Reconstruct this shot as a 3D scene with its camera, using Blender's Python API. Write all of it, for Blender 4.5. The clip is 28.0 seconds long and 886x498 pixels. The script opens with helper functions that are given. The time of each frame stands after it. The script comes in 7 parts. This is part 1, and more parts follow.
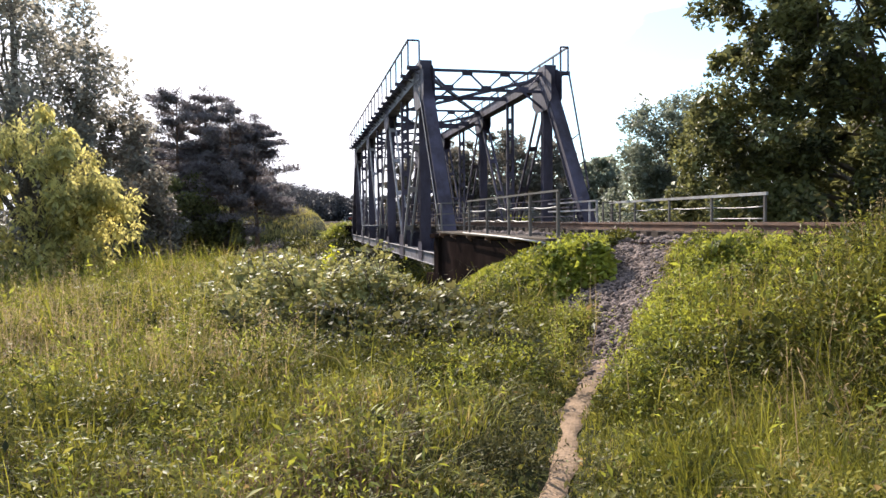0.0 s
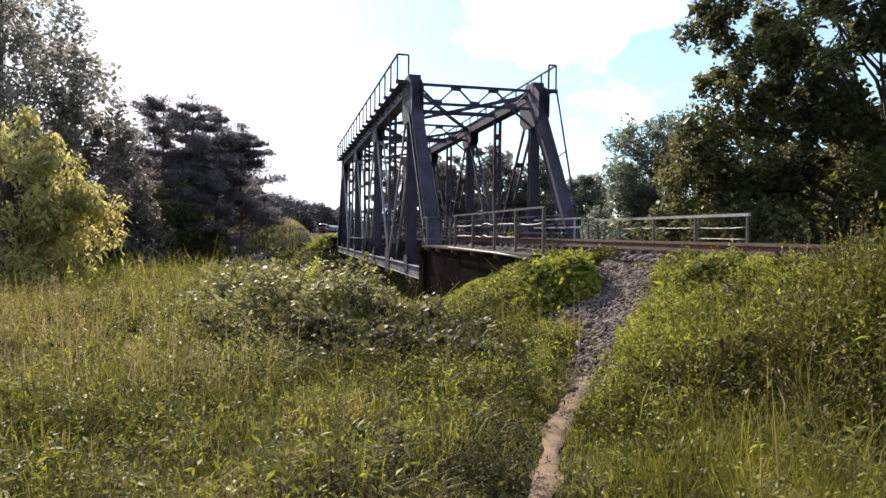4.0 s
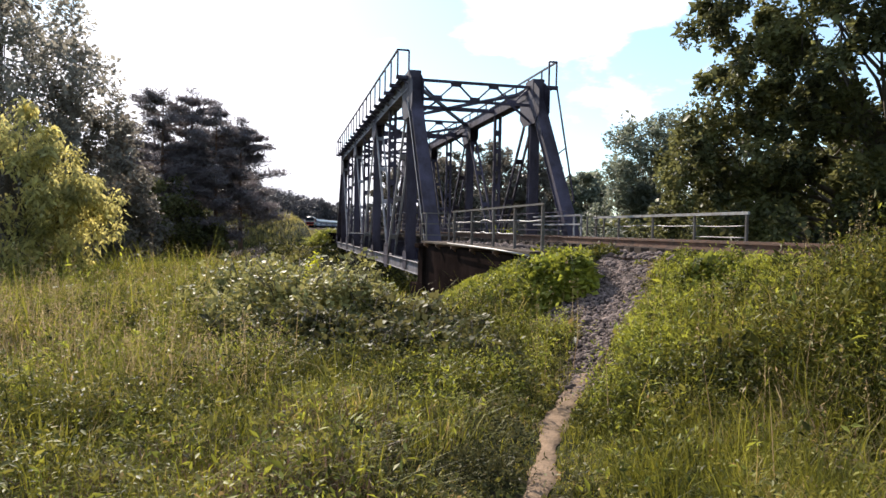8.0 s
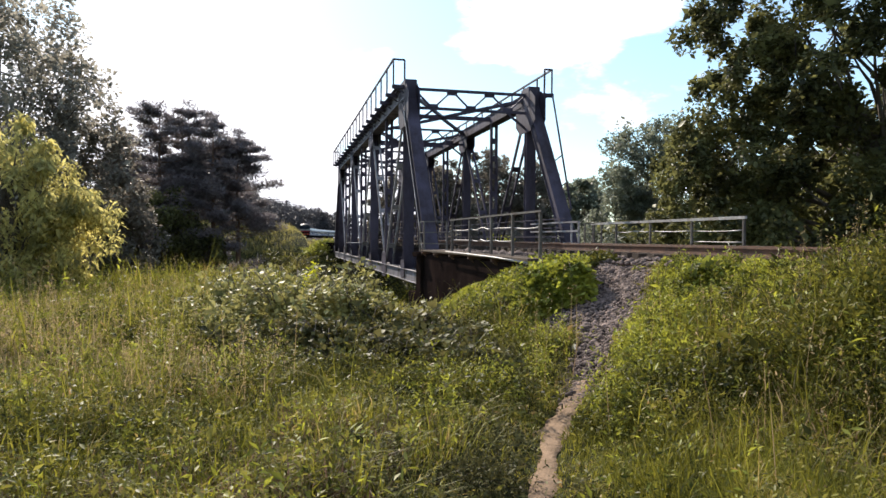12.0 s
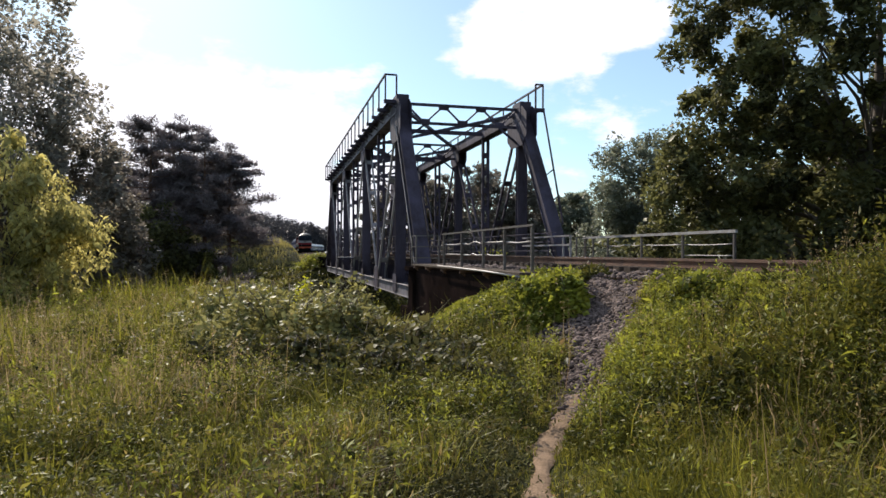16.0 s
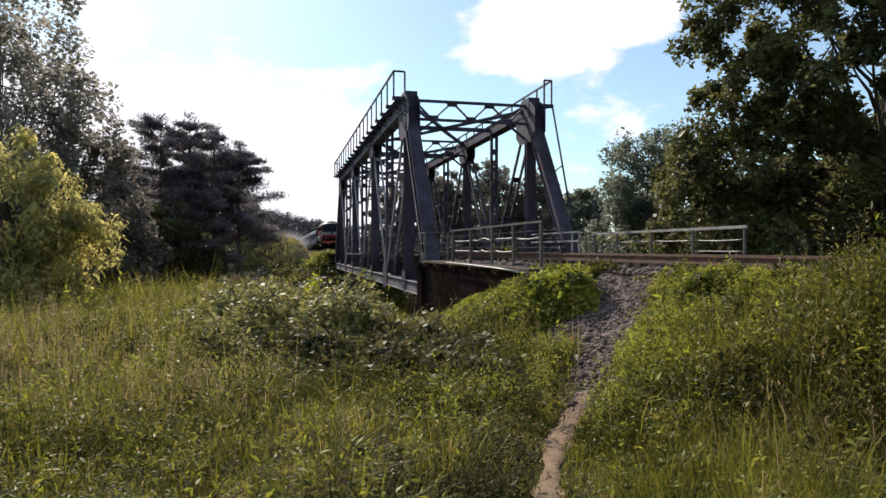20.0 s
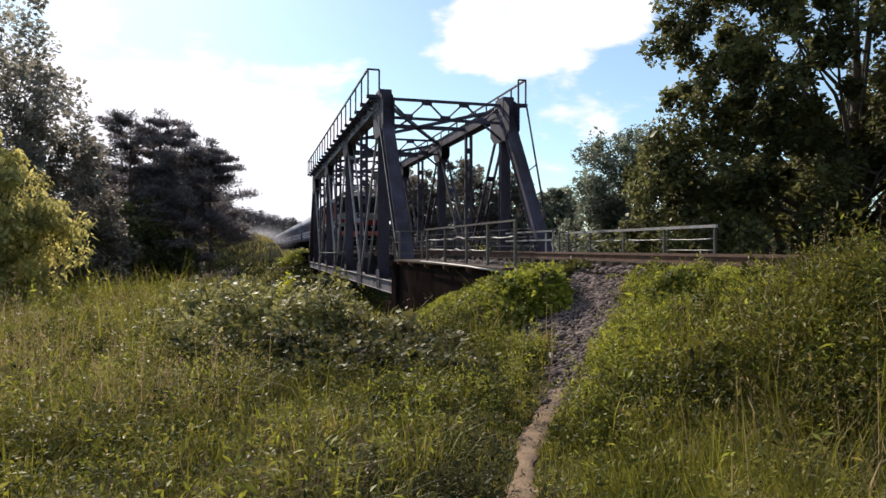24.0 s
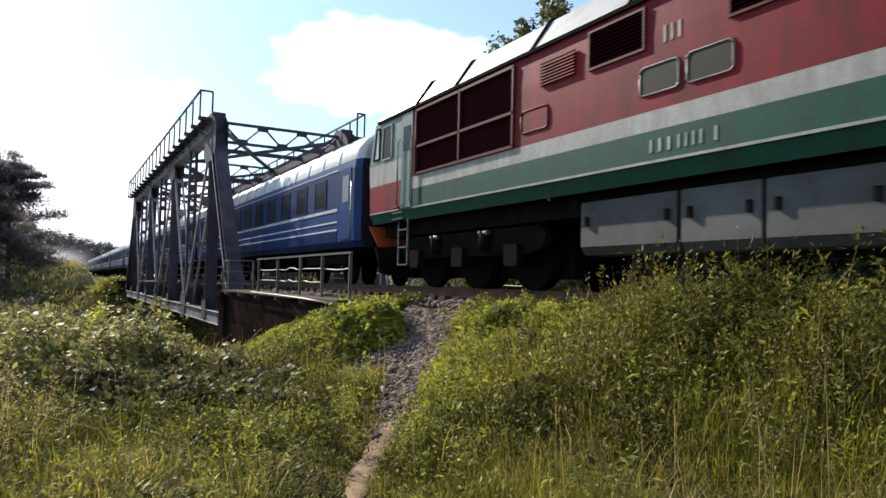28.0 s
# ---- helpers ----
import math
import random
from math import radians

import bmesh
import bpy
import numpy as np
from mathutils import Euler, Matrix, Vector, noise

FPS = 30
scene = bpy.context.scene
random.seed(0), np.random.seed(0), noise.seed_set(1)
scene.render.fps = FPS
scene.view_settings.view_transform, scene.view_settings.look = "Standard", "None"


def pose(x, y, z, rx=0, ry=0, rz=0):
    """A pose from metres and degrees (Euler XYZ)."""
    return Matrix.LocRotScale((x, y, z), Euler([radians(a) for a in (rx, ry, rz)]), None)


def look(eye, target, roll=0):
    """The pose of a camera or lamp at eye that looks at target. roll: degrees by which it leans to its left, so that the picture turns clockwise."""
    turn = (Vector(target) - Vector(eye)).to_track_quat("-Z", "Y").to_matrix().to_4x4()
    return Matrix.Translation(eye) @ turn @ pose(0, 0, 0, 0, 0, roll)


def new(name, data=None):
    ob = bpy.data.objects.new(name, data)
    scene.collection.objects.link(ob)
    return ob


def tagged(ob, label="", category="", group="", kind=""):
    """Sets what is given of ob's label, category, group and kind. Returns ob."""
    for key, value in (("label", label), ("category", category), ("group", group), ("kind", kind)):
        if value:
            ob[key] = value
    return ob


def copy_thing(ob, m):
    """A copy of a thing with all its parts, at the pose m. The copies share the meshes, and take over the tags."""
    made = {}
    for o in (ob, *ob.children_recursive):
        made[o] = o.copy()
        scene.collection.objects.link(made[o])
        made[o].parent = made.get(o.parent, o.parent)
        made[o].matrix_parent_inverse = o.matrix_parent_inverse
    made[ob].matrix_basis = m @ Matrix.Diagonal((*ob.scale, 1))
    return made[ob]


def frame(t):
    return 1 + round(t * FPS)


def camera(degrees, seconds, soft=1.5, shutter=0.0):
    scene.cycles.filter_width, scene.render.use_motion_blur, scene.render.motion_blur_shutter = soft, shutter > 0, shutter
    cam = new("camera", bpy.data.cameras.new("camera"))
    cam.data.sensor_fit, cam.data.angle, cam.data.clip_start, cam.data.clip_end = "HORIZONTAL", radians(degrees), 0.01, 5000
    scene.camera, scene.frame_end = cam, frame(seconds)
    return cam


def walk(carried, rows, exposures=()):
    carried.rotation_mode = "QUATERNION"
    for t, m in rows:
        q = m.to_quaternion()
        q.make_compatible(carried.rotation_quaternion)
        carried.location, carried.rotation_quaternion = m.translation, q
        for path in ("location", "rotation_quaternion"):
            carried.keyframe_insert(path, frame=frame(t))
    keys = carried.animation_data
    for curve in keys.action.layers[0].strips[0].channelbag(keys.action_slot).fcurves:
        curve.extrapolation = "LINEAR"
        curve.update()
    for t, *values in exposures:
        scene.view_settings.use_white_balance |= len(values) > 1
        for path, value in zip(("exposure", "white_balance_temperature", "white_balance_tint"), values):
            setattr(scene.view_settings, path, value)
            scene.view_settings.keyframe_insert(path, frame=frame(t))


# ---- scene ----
EYE = Vector((-8.14, -24.4, 0.1))
# seconds, heading right of the track, tilt up, lean, in degrees
TURNS = [
    (0.0, 11.94, -2.40, -0.57), (0.5, 12.09, -1.90, -0.12), (1.0, 12.81, -1.21, 0.58), (1.5, 12.42, -1.06, 1.07),
    (2.0, 12.50, -0.85, 1.17), (2.5, 12.48, -0.49, 0.75), (3.0, 12.89, -0.12, 0.90), (3.5, 12.98, -0.50, 0.39),
    (4.0, 13.16, -1.23, 0.68), (4.5, 13.21, -1.36, 1.00), (6.5, 12.72, -1.49, 1.18), (7.0, 13.19, -2.04, 1.53),
    (7.5, 12.93, -1.79, 1.62), (8.0, 13.25, -1.56, 1.13), (8.5, 13.42, -1.74, 1.48), (9.0, 13.27, -1.08, 1.15),
    (9.5, 13.16, -1.68, 1.12), (10.0, 13.40, -1.43, 1.23), (10.5, 12.80, -1.45, 2.11), (11.0, 13.34, -2.57, 1.54),
    (11.5, 13.41, -1.80, 1.04), (12.0, 13.41, -0.86, 0.38), (12.5, 13.48, -0.97, 0.24), (13.0, 13.45, -0.35, 0.29),
    (13.5, 13.55, -0.26, 0.33), (15.5, 13.56, -0.07, 0.41), (16.0, 14.06, 0.32, 0.25), (16.5, 14.13, -0.15, -0.19),
    (17.0, 14.20, 0.28, 0.14), (17.5, 13.71, 0.29, 0.45), (18.0, 13.09, 0.69, 0.37), (18.5, 13.20, 0.52, 0.53),
    (19.0, 13.02, 0.37, 0.57), (19.5, 13.39, 0.31, 0.25), (20.0, 13.33, 0.04, 0.07), (20.5, 13.51, 0.59, -0.39),
    (21.0, 13.69, 0.57, -0.53), (21.5, 13.71, 0.70, 0.15), (23.5, 14.66, 0.52, -0.34), (24.0, 15.45, -0.06, 0.10),
    (24.5, 15.24, -0.20, -0.32), (25.0, 16.12, 0.44, 0.02), (25.5, 16.32, 0.88, -0.09), (26.0, 17.20, 1.23, -0.19),
    (26.5, 17.69, 1.53, -0.19), (26.8, 18.81, 1.76, 0.44), (27.0, 20.49, 1.76, 0.85), (27.1, 21.85, 1.93, 0.98),
    (27.3, 25.37, 2.11, 1.22), (27.5, 29.06, 2.77, 1.46), (28.0, 29.06, 2.81, 1.31),
]


def aim(head, tilt, lean):
    h, p = radians(head), radians(tilt)
    way = Vector((math.sin(h) * math.cos(p), math.cos(h) * math.cos(p), math.sin(p)))
    return look(EYE, EYE + way * 10, lean)


cam = camera(65.47, 28.0, soft=1.5, shutter=0.1)
walk(cam, [(t, aim(a, b, c)) for t, a, b, c in TURNS],
     exposures=[(0.0, 1.18, 6350, 15), (1.0, 0.84, 6350, 15), (4.5, 0.75, 6350, 15), (8.0, 0.78, 6350, 15), (11.0, 0.73, 6400, 13), (13.5, 0.7, 6400, 14), (15.5, 0.29, 6400, 14), (19.0, 0.27, 6400, 14), (21.5, 0.22, 6400, 14), (25.0, 0.24, 6400, 14), (26.0, 0.29, 6350, 14), (27.0, 0.5, 6400, 12), (28.0, 0.67, 6350, 11)])

# ---- light ----
SUN_AZ, SUN_EL = radians(-11.5), radians(32)       # from the track's direction, clockwise seen from above
SUN_WAY = Vector((math.sin(SUN_AZ) * math.cos(SUN_EL), math.cos(SUN_AZ) * math.cos(SUN_EL), math.sin(SUN_EL)))


def sky_world():
    w = bpy.data.worlds.new("sky")
    scene.world = w
    w.use_nodes = True
    nt = w.node_tree
    nt.nodes.clear()
    n, l = nt.nodes.new, nt.links.new
    out, bg = n("ShaderNodeOutputWorld"), n("ShaderNodeBackground")
    sky = n("ShaderNodeTexSky")
    sky.sky_type = "NISHITA"
    sky.sun_disc = False
    sky.sun_elevation, sky.sun_rotation = SUN_EL, SUN_AZ
    sky.dust_density, sky.air_density, sky.ozone_density = 0.4, 1.0, 1.6
    tc = n("ShaderNodeTexCoord")
    mp = n("ShaderNodeMapping")
    mp.inputs["Scale"].default_value = (1.0, 1.0, 2.1)
    mp.inputs["Location"].default_value = (0.37, 0.1, 0.25)
    l(tc.outputs["Generated"], mp.inputs["Vector"])
    nz = n("ShaderNodeTexNoise")
    nz.inputs["Scale"].default_value, nz.inputs["Detail"].default_value, nz.inputs["Roughness"].default_value = 4.2, 10, 0.6
    l(mp.outputs["Vector"], nz.inputs["Vector"])
    # cumulus banks: where they stand in the sky (heading, height, width in degrees)
    total = None
    for head, up, wide, amount in ((16.0, 17, 4.2, 0.30), (20.5, 17.5, 5.2, 0.36), (25.5, 17.8, 5.0, 0.36), (30, 18.5, 3.4, 0.26), (-16, 6, 13, 0.36), (-5, 5, 11, 0.36), (5, 4, 9, 0.34), (12, 4, 6, 0.28), (-12, 23, 8, 0.26), (28, 9, 2.5, 0.12)):
        h, p = radians(head), radians(up)
        way = (math.sin(h) * math.cos(p), math.cos(h) * math.cos(p), math.sin(p))
        dot = n("ShaderNodeVectorMath")
        dot.operation = "DOT_PRODUCT"
        dot.inputs[1].default_value = way
        l(tc.outputs["Generated"], dot.inputs[0])
        r = n("ShaderNodeMapRange")
        r.interpolation_type = "SMOOTHSTEP"
        r.inputs["From Min"].default_value, r.inputs["From Max"].default_value = math.cos(radians(wide)), 1.0
        r.inputs["To Min"].default_value, r.inputs["To Max"].default_value = 0.0, amount
        l(dot.outputs["Value"], r.inputs["Value"])
        if total is None:
            total = r.outputs["Result"]
        else:
            add = n("ShaderNodeMath")
            l(total, add.inputs[0])
            l(r.outputs["Result"], add.inputs[1])
            total = add.outputs[0]
    ragged = n("ShaderNodeMath")
    ragged.operation = "MULTIPLY_ADD"
    l(nz.outputs["Fac"], ragged.inputs[0])
    ragged.inputs[1].default_value, ragged.inputs[2].default_value = 1.7, -0.35
    add = n("ShaderNodeMath")
    l(total, add.inputs[0])
    l(ragged.outputs[0], add.inputs[1])
    edge = n("ShaderNodeMapRange")
    edge.interpolation_type = "SMOOTHSTEP"
    edge.inputs["From Min"].default_value, edge.inputs["From Max"].default_value = 0.585, 0.79
    edge.inputs["To Min"].default_value = 0.14
    l(add.outputs[0], edge.inputs["Value"])
    mix = n("ShaderNodeMix")
    mix.data_type = "RGBA"
    l(edge.outputs["Result"], mix.inputs["Factor"])
    clear = n("ShaderNodeMix")
    clear.data_type, clear.blend_type = "RGBA", "MULTIPLY"
    clear.inputs["Factor"].default_value = 1.0
    clear.inputs["B"].default_value = (1.35, 1.68, 1.68, 1)
    l(sky.outputs["Color"], clear.inputs["A"])
    l(clear.outputs["Result"], mix.inputs["A"])
    mix.inputs["B"].default_value = (13.5, 13.6, 14.2, 1)
    l(mix.outputs["Result"], bg.inputs["Color"])
    bg.inputs["Strength"].default_value = 0.07
    l(bg.outputs["Background"], out.inputs["Surface"])


sky_world()
sun = new("sun", bpy.data.lights.new("sun", "SUN"))
sun.data.energy, sun.data.angle, sun.data.color = 5.0, radians(0.6), (1.0, 0.91, 0.77)
sun.matrix_world = look(SUN_WAY * 200, (0, 0, 0))


# ---- materials ----
def node_mat(name):
    m = bpy.data.materials.new(name)
    m.use_nodes = True
    nt = m.node_tree
    nt.nodes.clear()
    return m, nt.nodes.new, nt.links.new


def surface(name, base, other=None, rough=0.6, metal=0.0, scale=3.0, fine=40.0, bump=0.15, amount=0.5, spread=0.12, coord="Object", spec=0.5, streak=1.0):
    """A solid surface: two base colours worn into one another, fine grain, and a relief."""
    m, n, l = node_mat(name)
    other = other or tuple(c * 0.6 for c in base)
    out, bsdf, tc = n("ShaderNodeOutputMaterial"), n("ShaderNodeBsdfPrincipled"), n("ShaderNodeTexCoord")
    big, small, info = n("ShaderNodeTexNoise"), n("ShaderNodeTexNoise"), n("ShaderNodeObjectInfo")
    big.inputs["Scale"].default_value, big.inputs["Detail"].default_value, big.inputs["Roughness"].default_value = scale, 6, 0.65
    small.inputs["Scale"].default_value, small.inputs["Detail"].default_value = fine, 4
    runs = n("ShaderNodeMapping")
    runs.inputs["Scale"].default_value = (1.0, 1.0, streak)
    l(tc.outputs[coord], runs.inputs["Vector"])
    l(runs.outputs["Vector"], big.inputs["Vector"])
    l(tc.outputs[coord], small.inputs["Vector"])
    ramp = n("ShaderNodeMapRange")
    ramp.inputs["From Min"].default_value, ramp.inputs["From Max"].default_value = 0.62 - amount * 0.4, 0.8 - amount * 0.25
    l(big.outputs["Fac"], ramp.inputs["Value"])
    mix = n("ShaderNodeMix")
    mix.data_type = "RGBA"
    mix.inputs["A"].default_value, mix.inputs["B"].default_value = (*base, 1), (*other, 1)
    l(ramp.outputs["Result"], mix.inputs["Factor"])
    val = n("ShaderNodeMath")
    val.operation = "MULTIPLY_ADD"
    l(small.outputs["Fac"], val.inputs[0])
    val.inputs[1].default_value, val.inputs[2].default_value = 0.6, 0.7
    rnd = n("ShaderNodeMapRange")
    rnd.inputs["To Min"].default_value, rnd.inputs["To Max"].default_value = 1 - spread, 1 + spread
    l(info.outputs["Random"], rnd.inputs["Value"])
    mul = n("ShaderNodeMath")
    mul.operation = "MULTIPLY"
    l(val.outputs[0], mul.inputs[0])
    l(rnd.outputs["Result"], mul.inputs[1])
    hsv = n("ShaderNodeHueSaturation")
    l(mix.outputs["Result"], hsv.inputs["Color"])
    l(mul.outputs[0], hsv.inputs["Value"])
    l(hsv.outputs["Color"], bsdf.inputs["Base Color"])
    rr = n("ShaderNodeMapRange")
    rr.inputs["To Min"].default_value, rr.inputs["To Max"].default_value = max(rough - 0.12, 0.03), min(rough + 0.15, 1)
    l(big.outputs["Fac"], rr.inputs["Value"])
    l(rr.outputs["Result"], bsdf.inputs["Roughness"])
    bsdf.inputs["Metallic"].default_value, bsdf.inputs["Specular IOR Level"].default_value = metal, spec
    bp = n("ShaderNodeBump")
    bp.inputs["Strength"].default_value, bp.inputs["Distance"].default_value = bump, 0.02
    l(small.outputs["Fac"], bp.inputs["Height"])
    l(bp.outputs["Normal"], bsdf.inputs["Normal"])
    l(bsdf.outputs["BSDF"], out.inputs["Surface"])
    return m


def foliage(name, light, dark, through_light=0.35, patch=0.6, gloss=0.18, third=None):
    """Leaves: each its own shade, patches of growth, light passing through."""
    m, n, l = node_mat(name)
    out, geo, tc = n("ShaderNodeOutputMaterial"), n("ShaderNodeNewGeometry"), n("ShaderNodeTexCoord")
    big = n("ShaderNodeTexNoise")
    big.inputs["Scale"].default_value, big.inputs["Detail"].default_value = patch, 3
    l(tc.outputs["Object"], big.inputs["Vector"])
    fac = n("ShaderNodeMath")
    fac.operation = "MULTIPLY_ADD"
    l(geo.outputs["Random Per Island"], fac.inputs[0])
    fac.inputs[1].default_value = 0.72
    off = n("ShaderNodeMapRange")
    off.inputs["From Min"].default_value, off.inputs["From Max"].default_value = 0.36, 0.64
    off.inputs["To Min"].default_value, off.inputs["To Max"].default_value = -0.22, 0.5
    l(big.outputs["Fac"], off.inputs["Value"])
    l(off.outputs["Result"], fac.inputs[2])
    ramp = n("ShaderNodeValToRGB")
    ramp.color_ramp.elements[0].color, ramp.color_ramp.elements[1].color = (*dark, 1), (*light, 1)
    if third:
        e = ramp.color_ramp.elements.new(0.93)
        e.color = (*light, 1)
        ramp.color_ramp.elements[-1].color = (*third, 1)
    l(fac.outputs[0], ramp.inputs["Fac"])
    a, b, c, mix = n("ShaderNodeBsdfPrincipled"), n("ShaderNodeBsdfTranslucent"), n("ShaderNodeHueSaturation"), n("ShaderNodeMixShader")
    l(ramp.outputs["Color"], a.inputs["Base Color"])
    a.inputs["Roughness"].default_value, a.inputs["Specular IOR Level"].default_value = 0.5, gloss
    c.inputs["Saturation"].default_value, c.inputs["Value"].default_value, c.inputs["Hue"].default_value = 1.1, 1.5, 0.485
    l(ramp.outputs["Color"], c.inputs["Color"])
    l(c.outputs["Color"], b.inputs["Color"])
    mix.inputs["Fac"].default_value = through_light
    l(a.outputs["BSDF"], mix.inputs[1])
    l(b.outputs["BSDF"], mix.inputs[2])
    l(mix.outputs["Shader"], out.inputs["Surface"])
    return m


def glass_mat(name, tint, rough=0.06, coat=0.6, spec=0.5):
    m, n, l = node_mat(name)
    out, bsdf = n("ShaderNodeOutputMaterial"), n("ShaderNodeBsdfPrincipled")
    bsdf.inputs["Base Color"].default_value = (*tint, 1)
    bsdf.inputs["Roughness"].default_value = rough
    bsdf.inputs["IOR"].default_value, bsdf.inputs["Specular IOR Level"].default_value = 1.5, spec
    bsdf.inputs["Coat Weight"].default_value = coat
    l(bsdf.outputs["BSDF"], out.inputs["Surface"])
    return m


def pebbles(name, dark, light):
    """Broken stones, each of its own shade."""
    m, n, l = node_mat(name)
    out, bsdf, geo, ramp = n("ShaderNodeOutputMaterial"), n("ShaderNodeBsdfPrincipled"), n("ShaderNodeNewGeometry"), n("ShaderNodeValToRGB")
    tc, nz, mul, bp = n("ShaderNodeTexCoord"), n("ShaderNodeTexNoise"), n("ShaderNodeMix"), n("ShaderNodeBump")
    ramp.color_ramp.elements[0].color, ramp.color_ramp.elements[1].color = (*dark, 1), (*light, 1)
    l(geo.outputs["Random Per Island"], ramp.inputs["Fac"])
    nz.inputs["Scale"].default_value, nz.inputs["Detail"].default_value = 45, 5
    l(tc.outputs["Object"], nz.inputs["Vector"])
    mul.data_type, mul.blend_type = "RGBA", "MULTIPLY"
    mul.inputs["Factor"].default_value = 0.7
    l(ramp.outputs["Color"], mul.inputs["A"])
    l(nz.outputs["Fac"], mul.inputs["B"])
    l(mul.outputs["Result"], bsdf.inputs["Base Color"])
    bsdf.inputs["Roughness"].default_value, bsdf.inputs["Specular IOR Level"].default_value = 0.85, 0.2
    bp.inputs["Strength"].default_value, bp.inputs["Distance"].default_value = 0.4, 0.01
    l(nz.outputs["Fac"], bp.inputs["Height"])
    l(bp.outputs["Normal"], bsdf.inputs["Normal"])
    l(bsdf.outputs["BSDF"], out.inputs["Surface"])
    return m


def ground_mat():
    m, n, l = node_mat("meadow_soil")
    out, bsdf, tc = n("ShaderNodeOutputMaterial"), n("ShaderNodeBsdfPrincipled"), n("ShaderNodeTexCoord")
    big, small = n("ShaderNodeTexNoise"), n("ShaderNodeTexNoise")
    big.inputs["Scale"].default_value, big.inputs["Detail"].default_value = 0.35, 8
    small.inputs["Scale"].default_value, small.inputs["Detail"].default_value = 14, 6
    l(tc.outputs["Object"], big.inputs["Vector"])
    l(tc.outputs["Object"], small.inputs["Vector"])
    r1, mix = n("ShaderNodeValToRGB"), n("ShaderNodeMix")
    # soil kept extra dark: deep shade between the plants put into its colour
    r1.color_ramp.elements[0].color, r1.color_ramp.elements[0].position = (0.024, 0.028, 0.010, 1), 0.35
    r1.color_ramp.elements[1].color, r1.color_ramp.elements[1].position = (0.052, 0.054, 0.017, 1), 0.65
    l(big.outputs["Fac"], r1.inputs["Fac"])
    mix.data_type = "RGBA"
    mix.inputs["B"].default_value = (0.035, 0.026, 0.017, 1)
    r2 = n("ShaderNodeMapRange")
    r2.inputs["From Min"].default_value, r2.inputs["From Max"].default_value = 0.45, 0.7
    l(small.outputs["Fac"], r2.inputs["Value"])
    l(r2.outputs["Result"], mix.inputs["Factor"])
    l(r1.outputs["Color"], mix.inputs["A"])
    l(mix.outputs["Result"], bsdf.inputs["Base Color"])
    bsdf.inputs["Roughness"].default_value, bsdf.inputs["Specular IOR Level"].default_value = 0.95, 0.03
    bp = n("ShaderNodeBump")
    bp.inputs["Strength"].default_value, bp.inputs["Distance"].default_value = 0.6, 0.05
    l(small.outputs["Fac"], bp.inputs["Height"])
    l(bp.outputs["Normal"], bsdf.inputs["Normal"])
    l(bsdf.outputs["BSDF"], out.inputs["Surface"])
    return m


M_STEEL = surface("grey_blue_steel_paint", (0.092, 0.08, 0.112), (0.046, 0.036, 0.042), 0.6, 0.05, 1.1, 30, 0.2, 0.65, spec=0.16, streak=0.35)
# paler steel for the meadow-side truss: grazing sun put into the colour
M_STEEL_SUNLIT = surface("sunlit_side_steel_paint", (0.24, 0.225, 0.245), (0.11, 0.095, 0.095), 0.6, 0.05, 1.2, 30, 0.25, 0.6, spec=0.2)
M_STEEL_LIGHT = surface("light_grey_and_sunlit_steel", (0.36, 0.345, 0.35), (0.21, 0.185, 0.18), 0.5, 0.1, 2.0, 30, 0.2, 0.45, spec=0.3)
M_RAIL_BAR = surface("worn_pale_rail_bar", (0.38, 0.36, 0.34), (0.24, 0.2, 0.17), 0.5, 0.1, 4.0, 40, 0.2, 0.5)
M_RAIL_PAINT = surface("grey_brown_railing_paint", (0.13, 0.115, 0.10), (0.085, 0.062, 0.05), 0.55, 0.1, 3.0, 40, 0.2, 0.5)
# wheels nearly black: shade under the body put into the colour
M_WHEEL = surface("shade_darkened_wheel_steel", (0.012, 0.010, 0.009), (0.008, 0.007, 0.006), 0.9, 0.0, 5, 60, 0.2, spec=0.0)
M_RUST = surface("rusty_rail_steel", (0.17, 0.085, 0.05), (0.09, 0.055, 0.04), 0.7, 0.3, 5, 60, 0.3)
M_RAILTOP = surface("worn_bright_rail", (0.55, 0.54, 0.52), (0.4, 0.36, 0.33), 0.22, 0.95, 2, 60, 0.05)
M_SLEEPER = surface("tarred_sleeper_wood", (0.10, 0.075, 0.055), (0.055, 0.042, 0.035), 0.9, 0, 4, 50, 0.5, 0.5, 0.3, spec=0.1)
M_CONCRETE = surface("near_black_abutment_concrete", (0.028, 0.019, 0.017), (0.014, 0.010, 0.009), 0.95, 0, 1.1, 20, 0.5, 0.7, spec=0.0)
M_PEBBLE = pebbles("mixed_ballast_stones", (0.04, 0.027, 0.024), (0.43, 0.315, 0.265))
M_PATH = surface("trodden_sandy_earth", (0.27, 0.185, 0.118), (0.17, 0.115, 0.072), 0.95, 0, 5, 45, 0.8, 0.5, spec=0.1)
M_RED = surface("faded_red_train_paint", (0.235, 0.013, 0.02), (0.12, 0.016, 0.02), 0.5, 0, 3.0, 25, 0.06, 0.55, 0.0, spec=0.12, streak=0.22)
M_WHITE = surface("dirty_white_train_paint", (0.35, 0.34, 0.32), (0.22, 0.205, 0.185), 0.45, 0, 2.6, 25, 0.06, 0.55, 0.0, streak=0.3)
M_GREEN = surface("dark_green_train_paint", (0.016, 0.082, 0.054), (0.024, 0.052, 0.038), 0.5, 0, 2.0, 25, 0.06, 0.5, 0.0, spec=0.15, streak=0.3)
